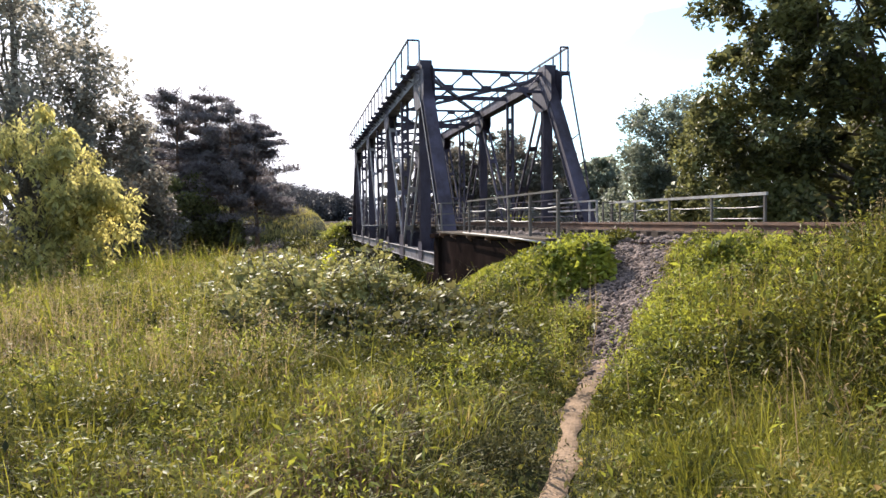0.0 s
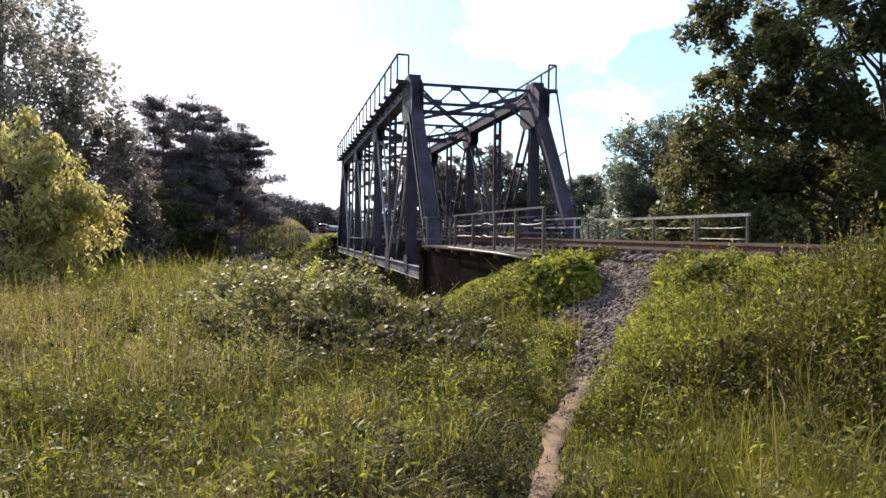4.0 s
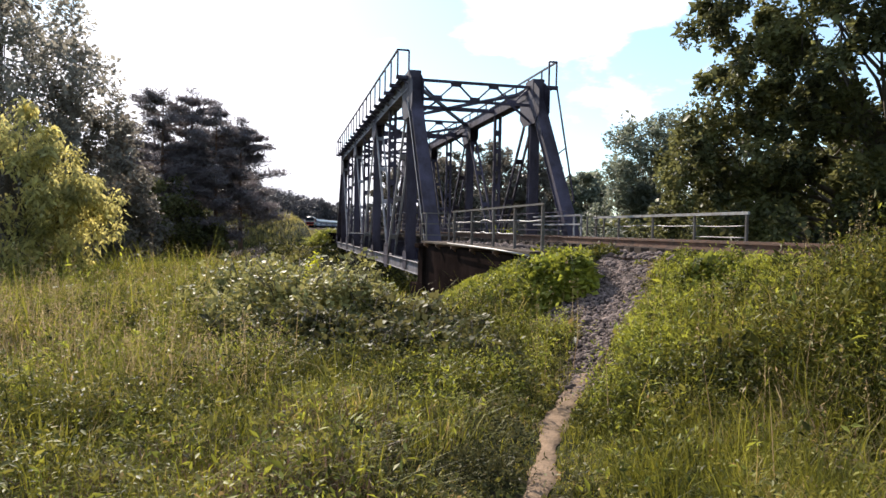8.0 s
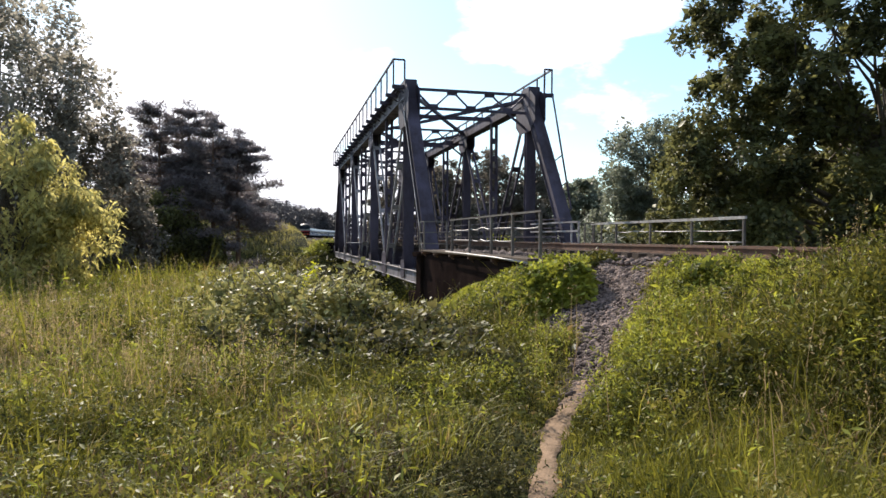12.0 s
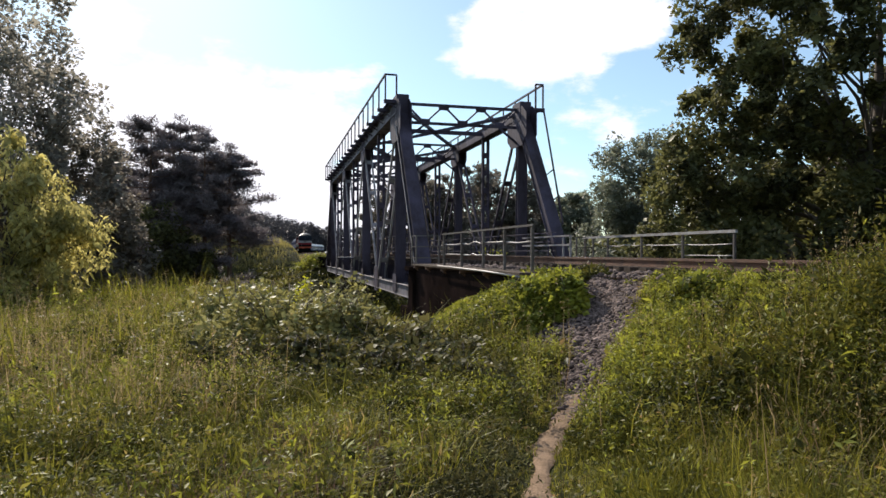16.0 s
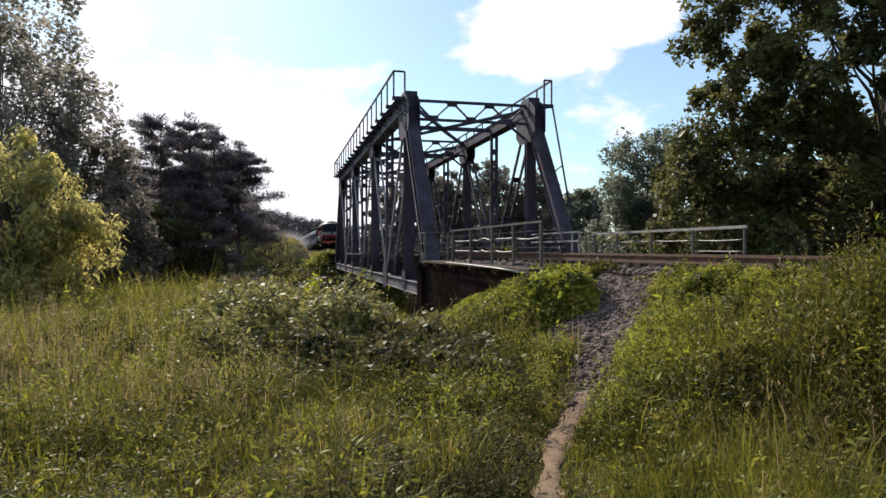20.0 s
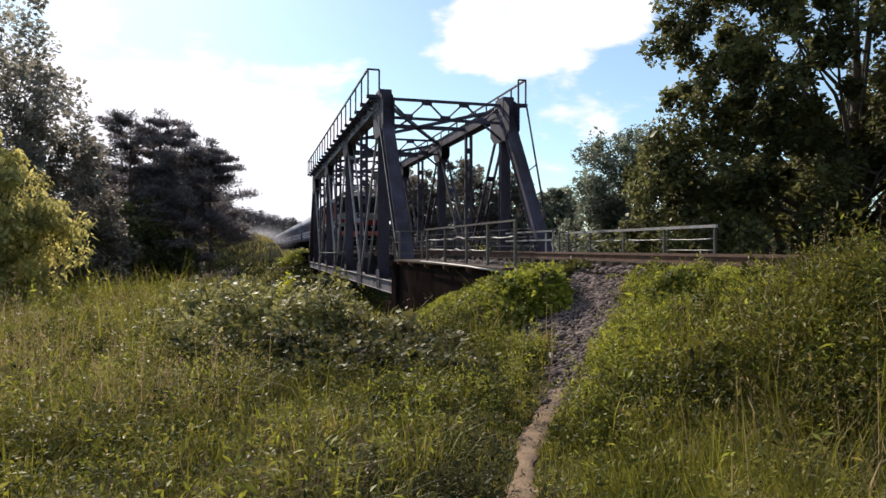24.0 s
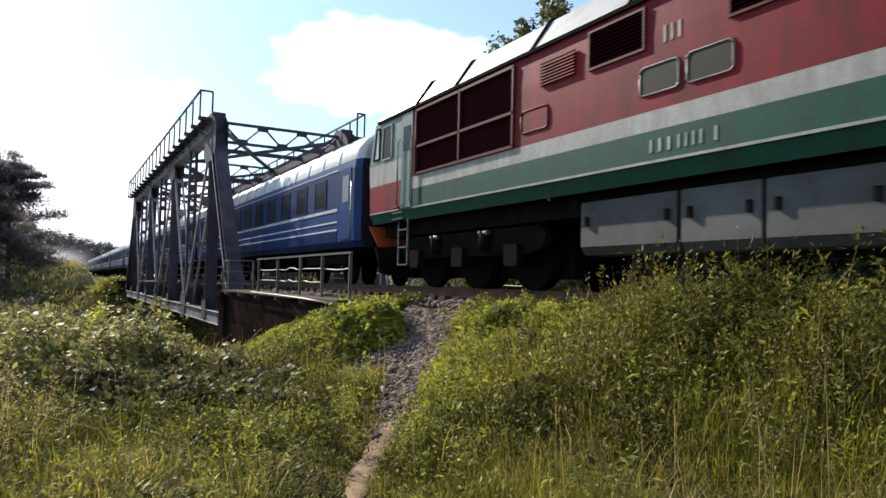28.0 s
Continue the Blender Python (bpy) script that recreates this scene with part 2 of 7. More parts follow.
M_TEAL = surface("pale_teal_cab_paint", (0.10, 0.175, 0.155), (0.075, 0.13, 0.115), 0.4, 0, 2, 25, 0.06, 0.5, 0.0)
M_NAVY = surface("dark_navy_front_paint", (0.013, 0.022, 0.03), (0.018, 0.024, 0.03), 0.45, 0, 2, 25, 0.05, 0.4, 0.0, spec=0.15)
M_ORANGE = surface("orange_red_apron_paint", (0.62, 0.10, 0.03), (0.45, 0.075, 0.03), 0.5, 0, 3, 25, 0.1, 0.5, 0.0)
M_ROOF = surface("silver_grey_roof_paint", (0.36, 0.365, 0.365), (0.22, 0.21, 0.20), 0.45, 0.25, 1.2, 25, 0.1, 0.55, 0.0)
# black parts; for underframe and bogies the shade is in the colour too
M_BLACK = surface("black_paint_and_shade", (0.008, 0.0075, 0.0075), (0.015, 0.013, 0.012), 0.9, 0, 3, 30, 0.3, spec=0.02)
M_TANK = surface("dusty_grey_tank_paint", (0.075, 0.072, 0.076), (0.04, 0.037, 0.037), 0.6, 0, 1.5, 30, 0.1, 0.5)
M_GRILLE = surface("dark_maroon_grille", (0.016, 0.004, 0.006), (0.01, 0.004, 0.005), 0.9, 0, 6, 40, 0.2, spec=0.0)
M_MAROON = surface("dull_maroon_frame_paint", (0.10, 0.014, 0.02), (0.06, 0.014, 0.018), 0.5, 0, 3, 25, 0.06, 0.5, 0.0, spec=0.15)
M_BLUE = surface("blue_coach_paint", (0.010, 0.040, 0.175), (0.012, 0.034, 0.12), 0.42, 0, 1.4, 25, 0.06, 0.5, 0.05, spec=0.15, streak=0.3)
M_DEEPBLUE = surface("deep_blue_coach_paint", (0.009, 0.03, 0.12), (0.011, 0.026, 0.085), 0.42, 0, 1.4, 25, 0.06, 0.5, 0.05, spec=0.15, streak=0.3)
# coach ends darker than the sides: their shade is put into the colour
M_ENDWALL = surface("shaded_coach_end_paint", (0.016, 0.017, 0.026), (0.024, 0.02, 0.022), 0.6, 0, 3, 30, 0.2, spec=0.1)
M_STRIPE = surface("pale_coach_stripe_paint", (0.62, 0.64, 0.66), (0.45, 0.46, 0.47), 0.4, 0, 3, 25, 0.05)
M_RUBBER = surface("black_rubber", (0.018, 0.018, 0.018), (0.03, 0.028, 0.026), 0.8, 0, 4, 40, 0.3)
M_CHROME = surface("bright_bare_metal", (0.72, 0.72, 0.72), (0.5, 0.5, 0.5), 0.25, 0.9, 4, 40, 0.05)
M_MARK = surface("white_paint_marks", (0.46, 0.48, 0.46), (0.30, 0.31, 0.30), 0.6, 0, 8, 60, 0.05, 0.6)
M_GLASS = glass_mat("dark_window_glass", (0.006, 0.007, 0.010), 0.28, 0.0, 0.12)
M_PANE = glass_mat("dusty_window_glass", (0.045, 0.046, 0.028), 0.4, 0.0, 0.12)
# pale base colour stands in for the sky mirrored in these panes
M_SKYGLASS = glass_mat("glass_with_painted_sky", (0.34, 0.36, 0.38), 0.12, 0.3, 0.5)
M_LAMP = glass_mat("lamp_lens", (0.75, 0.75, 0.70), 0.12)
M_BARK = surface("grey_brown_bark", (0.13, 0.105, 0.08), (0.07, 0.055, 0.045), 0.95, 0, 5, 30, 0.8, 0.5)
M_PINEBARK = surface("reddish_pine_bark", (0.17, 0.10, 0.065), (0.08, 0.06, 0.045), 0.95, 0, 4, 30, 0.8, 0.5)
M_SOIL = ground_mat()
M_GRASS = foliage("meadow_grass", (0.28, 0.275, 0.054), (0.045, 0.051, 0.011), 0.42, 1.7, 0.09, (0.39, 0.31, 0.13))
M_HERB = foliage("small_meadow_leaves", (0.30, 0.285, 0.072), (0.03, 0.034, 0.010), 0.32, 1.6, 0.1, (0.34, 0.25, 0.11))
M_STRAW = foliage("dry_bank_grass", (0.36, 0.325, 0.12), (0.17, 0.16, 0.06), 0.4, 0.25, 0.05)
M_DRY = foliage("dry_grass_heads", (0.38, 0.31, 0.17), (0.22, 0.165, 0.095), 0.42, 1.0, 0.06)
M_WEED = foliage("weed_leaves", (0.18, 0.175, 0.042), (0.024, 0.028, 0.010), 0.28, 1.2, 0.07)
M_NETTLE = foliage("dark_nettle_leaves", (0.23, 0.215, 0.085), (0.045, 0.045, 0.018), 0.22, 1.4, 0.05)
M_FRESH = foliage("fresh_tuft_blades", (0.34, 0.35, 0.045), (0.10, 0.115, 0.018), 0.42, 1.2, 0.1)
M_FADED = foliage("faded_brown_blades", (0.27, 0.19, 0.125), (0.08, 0.055, 0.04), 0.3, 1.6, 0.05)
M_UMBEL = foliage("white_umbel_flowers", (0.75, 0.74, 0.68), (0.5, 0.5, 0.42), 0.3, 1.0, 0.1)
M_BRAMBLE = foliage("pale_bramble_leaves", (0.44, 0.42, 0.165), (0.15, 0.15, 0.055), 0.3, 1.1, 0.07)
M_SLOPE = foliage("bright_shrub_leaves", (0.38, 0.40, 0.08), (0.05, 0.062, 0.016), 0.36, 1.7, 0.1)
M_BUSH = foliage("dense_bush_leaves", (0.37, 0.40, 0.08), (0.07, 0.085, 0.02), 0.38, 0.9, 0.1)
M_YELLOW = foliage("yellow_green_leaves", (0.62, 0.575, 0.22), (0.20, 0.195, 0.08), 0.5, 2.4, 0.2)
M_OAK = foliage("oak_leaves", (0.20, 0.205, 0.08), (0.04, 0.043, 0.023), 0.38, 0.6, 0.17)
M_POPLAR = foliage("grey_green_poplar_leaves", (0.31, 0.295, 0.24), (0.17, 0.16, 0.13), 0.52, 0.4, 0.04)
M_WILLOW = foliage("grey_willow_leaves", (0.225, 0.245, 0.175), (0.09, 0.10, 0.072), 0.42, 0.4, 0.2)
# distance haze put into leaf colours: pines and river wood paler, forest blue-grey
M_PINE = foliage("haze_lightened_pine_needles", (0.19, 0.168, 0.168), (0.125, 0.11, 0.112), 0.3, 0.4, 0.12)
M_WOOD = foliage("haze_lightened_river_leaves", (0.20, 0.18, 0.14), (0.12, 0.11, 0.09), 0.4, 0.3, 0.2)
M_FOREST = foliage("haze_greyed_forest_leaves", (0.075, 0.072, 0.078), (0.058, 0.056, 0.06), 0.2, 0.08, 0.08)


def dust_mat():
    """Dusty air: thickest along the middle of each puff, thinning out to nothing at its rim."""
    m, n, l = node_mat("drifting_dust")
    out, tc, sep = n("ShaderNodeOutputMaterial"), n("ShaderNodeTexCoord"), n("ShaderNodeMapping")
    sep.inputs["Scale"].default_value = (2, 0, 2)
    sep.inputs["Location"].default_value = (-1, 0, -1)
    l(tc.outputs["Generated"], sep.inputs["Vector"])
    far, nz, fade, amt = n("ShaderNodeVectorMath"), n("ShaderNodeTexNoise"), n("ShaderNodeMapRange"), n("ShaderNodeMath")
    far.operation = "LENGTH"
    l(sep.outputs["Vector"], far.inputs[0])
    fade.interpolation_type = "SMOOTHSTEP"
    fade.inputs["From Min"].default_value, fade.inputs["From Max"].default_value = 0.92, 0.0
    fade.inputs["To Min"].default_value, fade.inputs["To Max"].default_value = 0.0, 0.22
    l(far.outputs["Value"], fade.inputs["Value"])
    nz.inputs["Scale"].default_value, nz.inputs["Detail"].default_value = 5.0, 5
    l(tc.outputs["Generated"], nz.inputs["Vector"])
    amt.operation = "MULTIPLY"
    l(fade.outputs["Result"], amt.inputs[0])
    l(nz.outputs["Fac"], amt.inputs[1])
    clear, dull, mix = n("ShaderNodeBsdfTransparent"), n("ShaderNodeBsdfTranslucent"), n("ShaderNodeMixShader")
    dull.inputs["Color"].default_value = (0.5, 0.5, 0.55, 1)
    l(amt.outputs[0], mix.inputs["Fac"])
    l(clear.outputs["BSDF"], mix.inputs[1])
    l(dull.outputs["BSDF"], mix.inputs[2])
    l(mix.outputs["Shader"], out.inputs["Surface"])
    return m


M_DUST = dust_mat()
M_FLOWER = foliage("yellow_flower_petals", (0.58, 0.58, 0.08), (0.4, 0.42, 0.06), 0.4, 1, 0.1)


# ---- building helpers ----


def mesh_np(name, verts, faces, material):
    """A mesh from arrays; faces is an (n, 3) or (n, 4) array, or a list of such."""
    me = bpy.data.meshes.new(name)
    groups = faces if isinstance(faces, list) else [faces]
    groups = [np.asarray(g, dtype=np.int32) for g in groups if len(g)]
    loops = np.concatenate([g.ravel() for g in groups])
    totals = np.concatenate([np.full(len(g), g.shape[1], dtype=np.int32) for g in groups])
    starts = np.concatenate([[0], np.cumsum(totals)[:-1]]).astype(np.int32)
    me.vertices.add(len(verts))
    me.vertices.foreach_set("co", np.asarray(verts, dtype=np.float32).ravel())
    me.loops.add(len(loops))
    me.loops.foreach_set("vertex_index", loops)
    me.polygons.add(len(totals))
    me.polygons.foreach_set("loop_start", starts)
    me.polygons.foreach_set("loop_total", totals)
    me.materials.append(material)
    me.update(calc_edges=True)
    return me


def part(name, bm, material, parent, label=""):
    me = bpy.data.meshes.new(name)
    bm.to_mesh(me)
    bm.free()
    for m in (material if isinstance(material, (list, tuple)) else [material]):
        me.materials.append(m)
    ob = new(name, me)
    ob.parent = parent
    return tagged(ob, label)


def part_of(name, me, parent, m=None, label=""):
    ob = new(name, me)
    ob.parent = parent
    if m is not None:
        ob.matrix_basis = m
    return tagged(ob, label)


def thing(name, m, label, category, group="", kind=""):
    ob = new(name)
    ob.matrix_basis = m
    return tagged(ob, label, category, group, kind)


def box(bm, x0, x1, y0, y1, z0, z1, mat=0):
    v = [bm.verts.new((x, y, z)) for x in (x0, x1) for y in (y0, y1) for z in (z0, z1)]
    for f in ((0, 1, 3, 2), (4, 6, 7, 5), (0, 4, 5, 1), (2, 3, 7, 6), (0, 2, 6, 4), (1, 5, 7, 3)):
        bm.faces.new([v[i] for i in f]).material_index = mat


def bar(bm, p, q, w, h, side=(1, 0, 0), mat=0):
    """A square bar from p to q: w wide along side, h deep across."""
    p, q = Vector(p), Vector(q)
    d = (q - p).normalized()
    s = Vector(side)
    s = (s - d * s.dot(d)).normalized()
    u = d.cross(s)
    v = [bm.verts.new(e + s * (a * w / 2) + u * (b * h / 2)) for e in (p, q) for a, b in ((-1, -1), (1, -1), (1, 1), (-1, 1))]
    for f in ((3, 2, 1, 0), (4, 5, 6, 7), (0, 1, 5, 4), (1, 2, 6, 5), (2, 3, 7, 6), (3, 0, 4, 7)):
        bm.faces.new([v[i] for i in f]).material_index = mat


def tube(bm, points, radii, sides=6, mat=0):
    """A round tube through points, closed at the ends."""
    rings = []
    pts = [Vector(p) for p in points]
    for i, p in enumerate(pts):
        d = (pts[min(i + 1, len(pts) - 1)] - pts[max(i - 1, 0)]).normalized()
        a = d.cross(Vector((0, 0, 1)) if abs(d.z) < 0.9 else Vector((1, 0, 0))).normalized()
        b = d.cross(a)
        r = radii[i] if isinstance(radii, (list, tuple)) else radii
        rings.append([bm.verts.new(p + (a * math.cos(t) + b * math.sin(t)) * r) for t in (2 * math.pi * k / sides for k in range(sides))])
    for r0, r1 in zip(rings, rings[1:]):
        for k in range(sides):
            f = bm.faces.new((r0[k], r0[(k + 1) % sides], r1[(k + 1) % sides], r1[k]))
            f.smooth, f.material_index = True, mat
    bm.faces.new(rings[0][::-1]).material_index = mat
    bm.faces.new(rings[-1]).material_index = mat


def prism(bm, outline, y0, y1, mat=0):
    """An outline in x and z, drawn out along y."""
    a = [bm.verts.new((x, y0, z)) for x, z in outline]
    b = [bm.verts.new((x, y1, z)) for x, z in outline]
    n = len(outline)
    bm.faces.new(a[::-1]).material_index = mat
    bm.faces.new(b).material_index = mat
    for i in range(n):
        bm.faces.new((a[i], a[(i + 1) % n], b[(i + 1) % n], b[i])).material_index = mat


def smooth(t):
    t = np.clip(t, 0, 1)
    return t * t * (3 - 2 * t)


# ---- ground ----
PATH = np.array([(-13.5, -34.0), (-11.6, -29.0), (-9.6, -25.5), (-8.0, -23.0), (-6.45, -20.2), (-5.85, -18.9), (-5.15, -17.75), (-4.6, -16.85), (-4.0, -15.95), (-3.4, -15.05), (-2.8, -14.05), (-2.1, -13.1), (-1.3, -12.0)])


def wob(x, y, s, seed):
    a = np.random.default_rng(seed).uniform(0, 6.28, 8)
    return (np.sin(x / s + a[0]) * np.sin(y / s * 1.1 + a[1]) + 0.6 * np.sin(x / s * 2.1 + y / s + a[2]) * np.sin(y / s * 1.9 - x / s * 0.6 + a[3])
            + 0.35 * np.sin(x / s * 4.3 + a[4]) * np.sin(y / s * 3.9 + a[5])) / 1.95


def off_path(x, y):
    """Distance from the trodden path, in plan."""
    best = np.full(np.shape(x), 1e9)
    for (ax, ay), (bx, by) in zip(PATH, PATH[1:]):
        dx, dy = bx - ax, by - ay
        k = np.clip(((x - ax) * dx + (y - ay) * dy) / (dx * dx + dy * dy), 0, 1)
        best = np.minimum(best, np.hypot(x - ax - k * dx, y - ay - k * dy))
    return best


def track_x(y):
    """The line's sideways place: straight over the bridge, bending away far behind it."""
    return np.where(y > 190, (np.maximum(y, 190) - 190) ** 2 / 1520.0, 0.0)


def height(x, y):
    x, y = np.asarray(x, float), np.asarray(y, float)
    start = -3 - 8.5 * smooth((x + 9.5) / 3)
    valley = smooth((y - start) / 14) * smooth((62 - y) / 18)
    base = -1.5 - 0.25 * smooth((-x - 9) / 10) + 0.10 * wob(x, y, 2.4, 1) - 3.0 * valley
    far = smooth((np.hypot(x, y - 20) - 150) / 300)
    base = base + far * 0.8 * wob(x, y, 90, 3) + 0.5 * smooth((y - 70) / 40)
    u = np.abs(x - track_x(y))
    near_end, far_end = np.where(x < 0, -9.8, -2.0), 46.0
    over = np.maximum(np.minimum(y - near_end, 23.0), 0) * (y < 22) + np.maximum(far_end - y, 0) * (y >= 22)
    bank = -0.36 - 0.53 * np.hypot(np.maximum(u - 2.45, 0), over * 0.78) + 0.05 * wob(x, y, 0.9, 2) * smooth((u - 1.9) / 0.8)
    bank = np.where(u < 1.75, bank + 0.10, bank)
    # a grassy shoulder on the far bank beside the line
    mound = -5.0 + (6.1 + 0.25 * wob(x, y, 5, 9)) * smooth((y - 43) / 12) * smooth((-1.6 - x) / 4.8) * smooth((x + 26) / 8) * smooth((112 - y) / 30)
    h = np.maximum(np.maximum(base, mound), bank)
    return h - 0.05 * smooth((0.35 - off_path(x, y)) / 0.25)


def build_ground():
    def axis(lo, hi, near0, near1, step):
        mid = np.arange(near0, near1, step)
        out, s, v = [], step, near1
        while v < hi:
            out.append(v)
            s *= 1.16
            v += s
        low, s, v = [], step, near0 - step
        while v > lo:
            low.append(v)
            s *= 1.16
            v -= s
        return np.array([lo] + low[::-1] + list(mid) + out + [hi])
    xs, ys = axis(-2600, 2600, -22, 5, 0.25), axis(-2600, 2600, -27, 4, 0.25)
    X, Y = np.meshgrid(xs, ys)
    Z = height(X, Y)
    v = np.stack([X, Y, Z], -1).reshape(-1, 3)
    nx, ny = len(xs), len(ys)
    i = (np.arange(ny - 1)[:, None] * nx + np.arange(nx - 1)[None]).ravel()
    me = mesh_np("ground", v, np.stack([i, i + 1, i + nx + 1, i + nx], 1), M_SOIL)
    me.polygons.foreach_set("use_smooth", np.ones(len(me.polygons), dtype=bool))
    tagged(new("ground", me), "rough meadow ground with a railway embankment and a river dip", "ground", kind="structure")


build_ground()


def build_path():
    """The sandy path as its own thin uneven skin over the ground."""
    fine = []
    for a, b in zip(PATH[:-6], PATH[1:-5]):
        for k in np.linspace(0, 1, 12, endpoint=False):
            fine.append(a + (b - a) * k)
    fine = np.array(fine)
    d = np.gradient(fine, axis=0)
    d /= np.linalg.norm(d, axis=1)[:, None]
    side = np.stack([d[:, 1], -d[:, 0]], 1)
    cols = np.linspace(-1, 1, 9)
    wide = (0.062 + 0.05 * smooth((fine[:, 1] + 21) / 3)) * (1 + 0.09 * np.sin(np.arange(len(fine)) * 0.43) + 0.06 * np.sin(np.arange(len(fine)) * 1.3)) + 0.02 * np.sin(np.arange(len(fine)) * 0.55) + 0.015 * np.sin(np.arange(len(fine)) * 1.7)
    P = fine[:, None] + side[:, None] * (cols[None] * wide[:, None])[..., None]
    Z = height(P[..., 0], P[..., 1]) + 0.030 - 0.02 * np.abs(cols)[None] ** 3
    v = np.concatenate([P, Z[..., None]], -1).reshape(-1, 3)
    n, c = len(fine), len(cols)
    i = (np.arange(n - 1)[:, None] * c + np.arange(c - 1)[None]).ravel()
    me = mesh_np("footpath", v, np.stack([i, i + 1, i + c + 1, i + c], 1), M_PATH)
    me.polygons.foreach_set("use_smooth", np.ones(len(me.polygons), dtype=bool))
    tagged(new("footpath", me), "narrow trodden sandy footpath through the tall grass", "path", kind="structure")


build_path()


# ---- railway ----
def build_track():
    track = thing("railway_track", Matrix(), "single railway track with rusty rails on dark wooden sleepers", "railway track", kind="structure")
    ys = np.concatenate([np.arange(-70, 190, 4.0), np.arange(190, 700, 4.0)])
    for s in (-0.76, 0.76):
        bm = bmesh.new()
        for (a, b, z0, z1, m) in ((0.066, 0.066, -0.17, -0.145, 0), (0.012, 0.012, -0.145, -0.035, 0), (0.036, 0.036, -0.035, 0.0, 1)):
            for y0, y1 in zip(ys, ys[1:]):
                xa, xb = float(track_x(y0)) + s, float(track_x(y1)) + s
                v = [bm.verts.new(c) for c in ((xa - a, y0, z0), (xa + a, y0, z0), (xa + a, y0, z1), (xa - a, y0, z1),
                                               (xb - b, y1, z0), (xb + b, y1, z0), (xb + b, y1, z1), (xb - b, y1, z1))]
                for k, f in enumerate(((0, 4, 5, 1), (1, 5, 6, 2), (2, 6, 7, 3), (3, 7, 4, 0))):
                    bm.faces.new([v[i] for i in f]).material_index = 1 if (m and k == 2) else 0
        part("rail", bm, [M_RUST, M_RAILTOP], track)
    bm = bmesh.new()
    box(bm, -1.375, 1.375, -0.12, 0.12, -0.33, -0.165)
    bmesh.ops.bevel(bm, geom=[e for e in bm.edges], offset=0.012, segments=1)
    me = bpy.data.meshes.new("sleeper")
    bm.to_mesh(me)
    bm.free()
    me.materials.append(M_SLEEPER)
    rng = np.random.default_rng(3)
    for y in np.arange(-46, 52, 0.545):
        part_of("sleeper", me, track, pose(rng.normal(0, 0.02), y + rng.normal(0, 0.02), rng.normal(0, 0.004), 0, 0, rng.normal(0, 0.6)))
    return track


build_track()


# ---- truss bridge ----
PANEL, HALF, ZT, ZB = 5.5, 2.83, 6.48, -1.45
SHIFT = 0.23                                      # the trusses stand a little off the track's centre


def stone_mesh(seed):
    """One broken stone."""
    rng = np.random.default_rng(seed)
    bm = bmesh.new()
    bmesh.ops.create_icosphere(bm, subdivisions=1, radius=1)
    k = rng.uniform(0.6, 1.25, 3)
    for v in bm.verts:
        v.co = Vector(v.co * float(rng.uniform(0.75, 1.15)))
        v.co.x, v.co.y, v.co.z = v.co.x * k[0], v.co.y * k[1], v.co.z * k[2] * 0.75
    c = np.array([v.co[:] for v in bm.verts])
    f = np.array([[v.index for v in face.verts] for face in bm.faces])
    bm.free()
    return c, f


def ladder_member(bm, p, q, gap, leg, deep, step=0.85):
    """Two legs side by side across the bridge, tied by batten plates."""
    p, q = Vector(p), Vector(q)
    d = q - p
    for s in (-1, 1):
        o = Vector((s * gap / 2, 0, 0))
        bar(bm, p + o, q + o, leg, deep)
        n = d.normalized().cross(Vector((1, 0, 0)))
        for e in (-1, 1):
            bar(bm, p + o * 0.8 + n * (e * deep / 2), q + o * 0.8 + n * (e * deep / 2), leg * 1.6, 0.014)
    k = max(int(d.length / step), 2)
    for i in range(1, k):
        c = p + d * (i / k)
        n = d.normalized() * 0.14
        for e in (-1, 1):
            w = d.normalized().cross(Vector((1, 0, 0))) * (e * deep * 0.42)
            bar(bm, c - n + w, c + n + w, gap, 0.012)


def channel(bm, p, q, web=0.13, lip=0.08):
    """A rolled channel: one web and two lips."""
    d = (q - p).normalized()
    n, s = d.cross(Vector((1, 0, 0))), Vector((1, 0, 0))
    o = [(-0.012, -web / 2), (lip, -web / 2), (lip, -web / 2 + 0.014), (0.012, -web / 2 + 0.014), (0.012, web / 2 - 0.014), (lip, web / 2 - 0.014), (lip, web / 2), (-0.012, web / 2)]
    a = [bm.verts.new(p + s * u + n * v) for u, v in o]
    b = [bm.verts.new(q + s * u + n * v) for u, v in o]
    bm.faces.new(a)
    bm.faces.new(b[::-1])
    for i in range(8):
        bm.faces.new((a[i], b[i], b[(i + 1) % 8], a[(i + 1) % 8]))
    bmesh.ops.recalc_face_normals(bm, faces=list(bm.faces))


def box_member(bm, p, q, w, h):
    """A closed riveted box with flange lips, as one outline drawn out from p to q."""
    p, q = Vector(p), Vector(q)
    n, side = (q - p).normalized().cross(Vector((1, 0, 0))), Vector((1, 0, 0))
    a, b, lip, t = w / 2, h / 2, w / 2 + 0.05, 0.015
    o = [(-lip, -b - t), (lip, -b - t), (lip, -b + t), (a, -b + t), (a, b - t), (lip, b - t),
         (lip, b + t), (-lip, b + t), (-lip, b - t), (-a, b - t), (-a, -b + t), (-lip, -b + t)]
    near = [bm.verts.new(p + side * u + n * v) for u, v in o]
    far = [bm.verts.new(q + side * u + n * v) for u, v in o]
    bm.faces.new(near)
    bm.faces.new(far[::-1])
    for i in range(12):
        bm.faces.new((near[i], far[i], far[(i + 1) % 12], near[(i + 1) % 12]))
    bmesh.ops.recalc_face_normals(bm, faces=list(bm.faces))


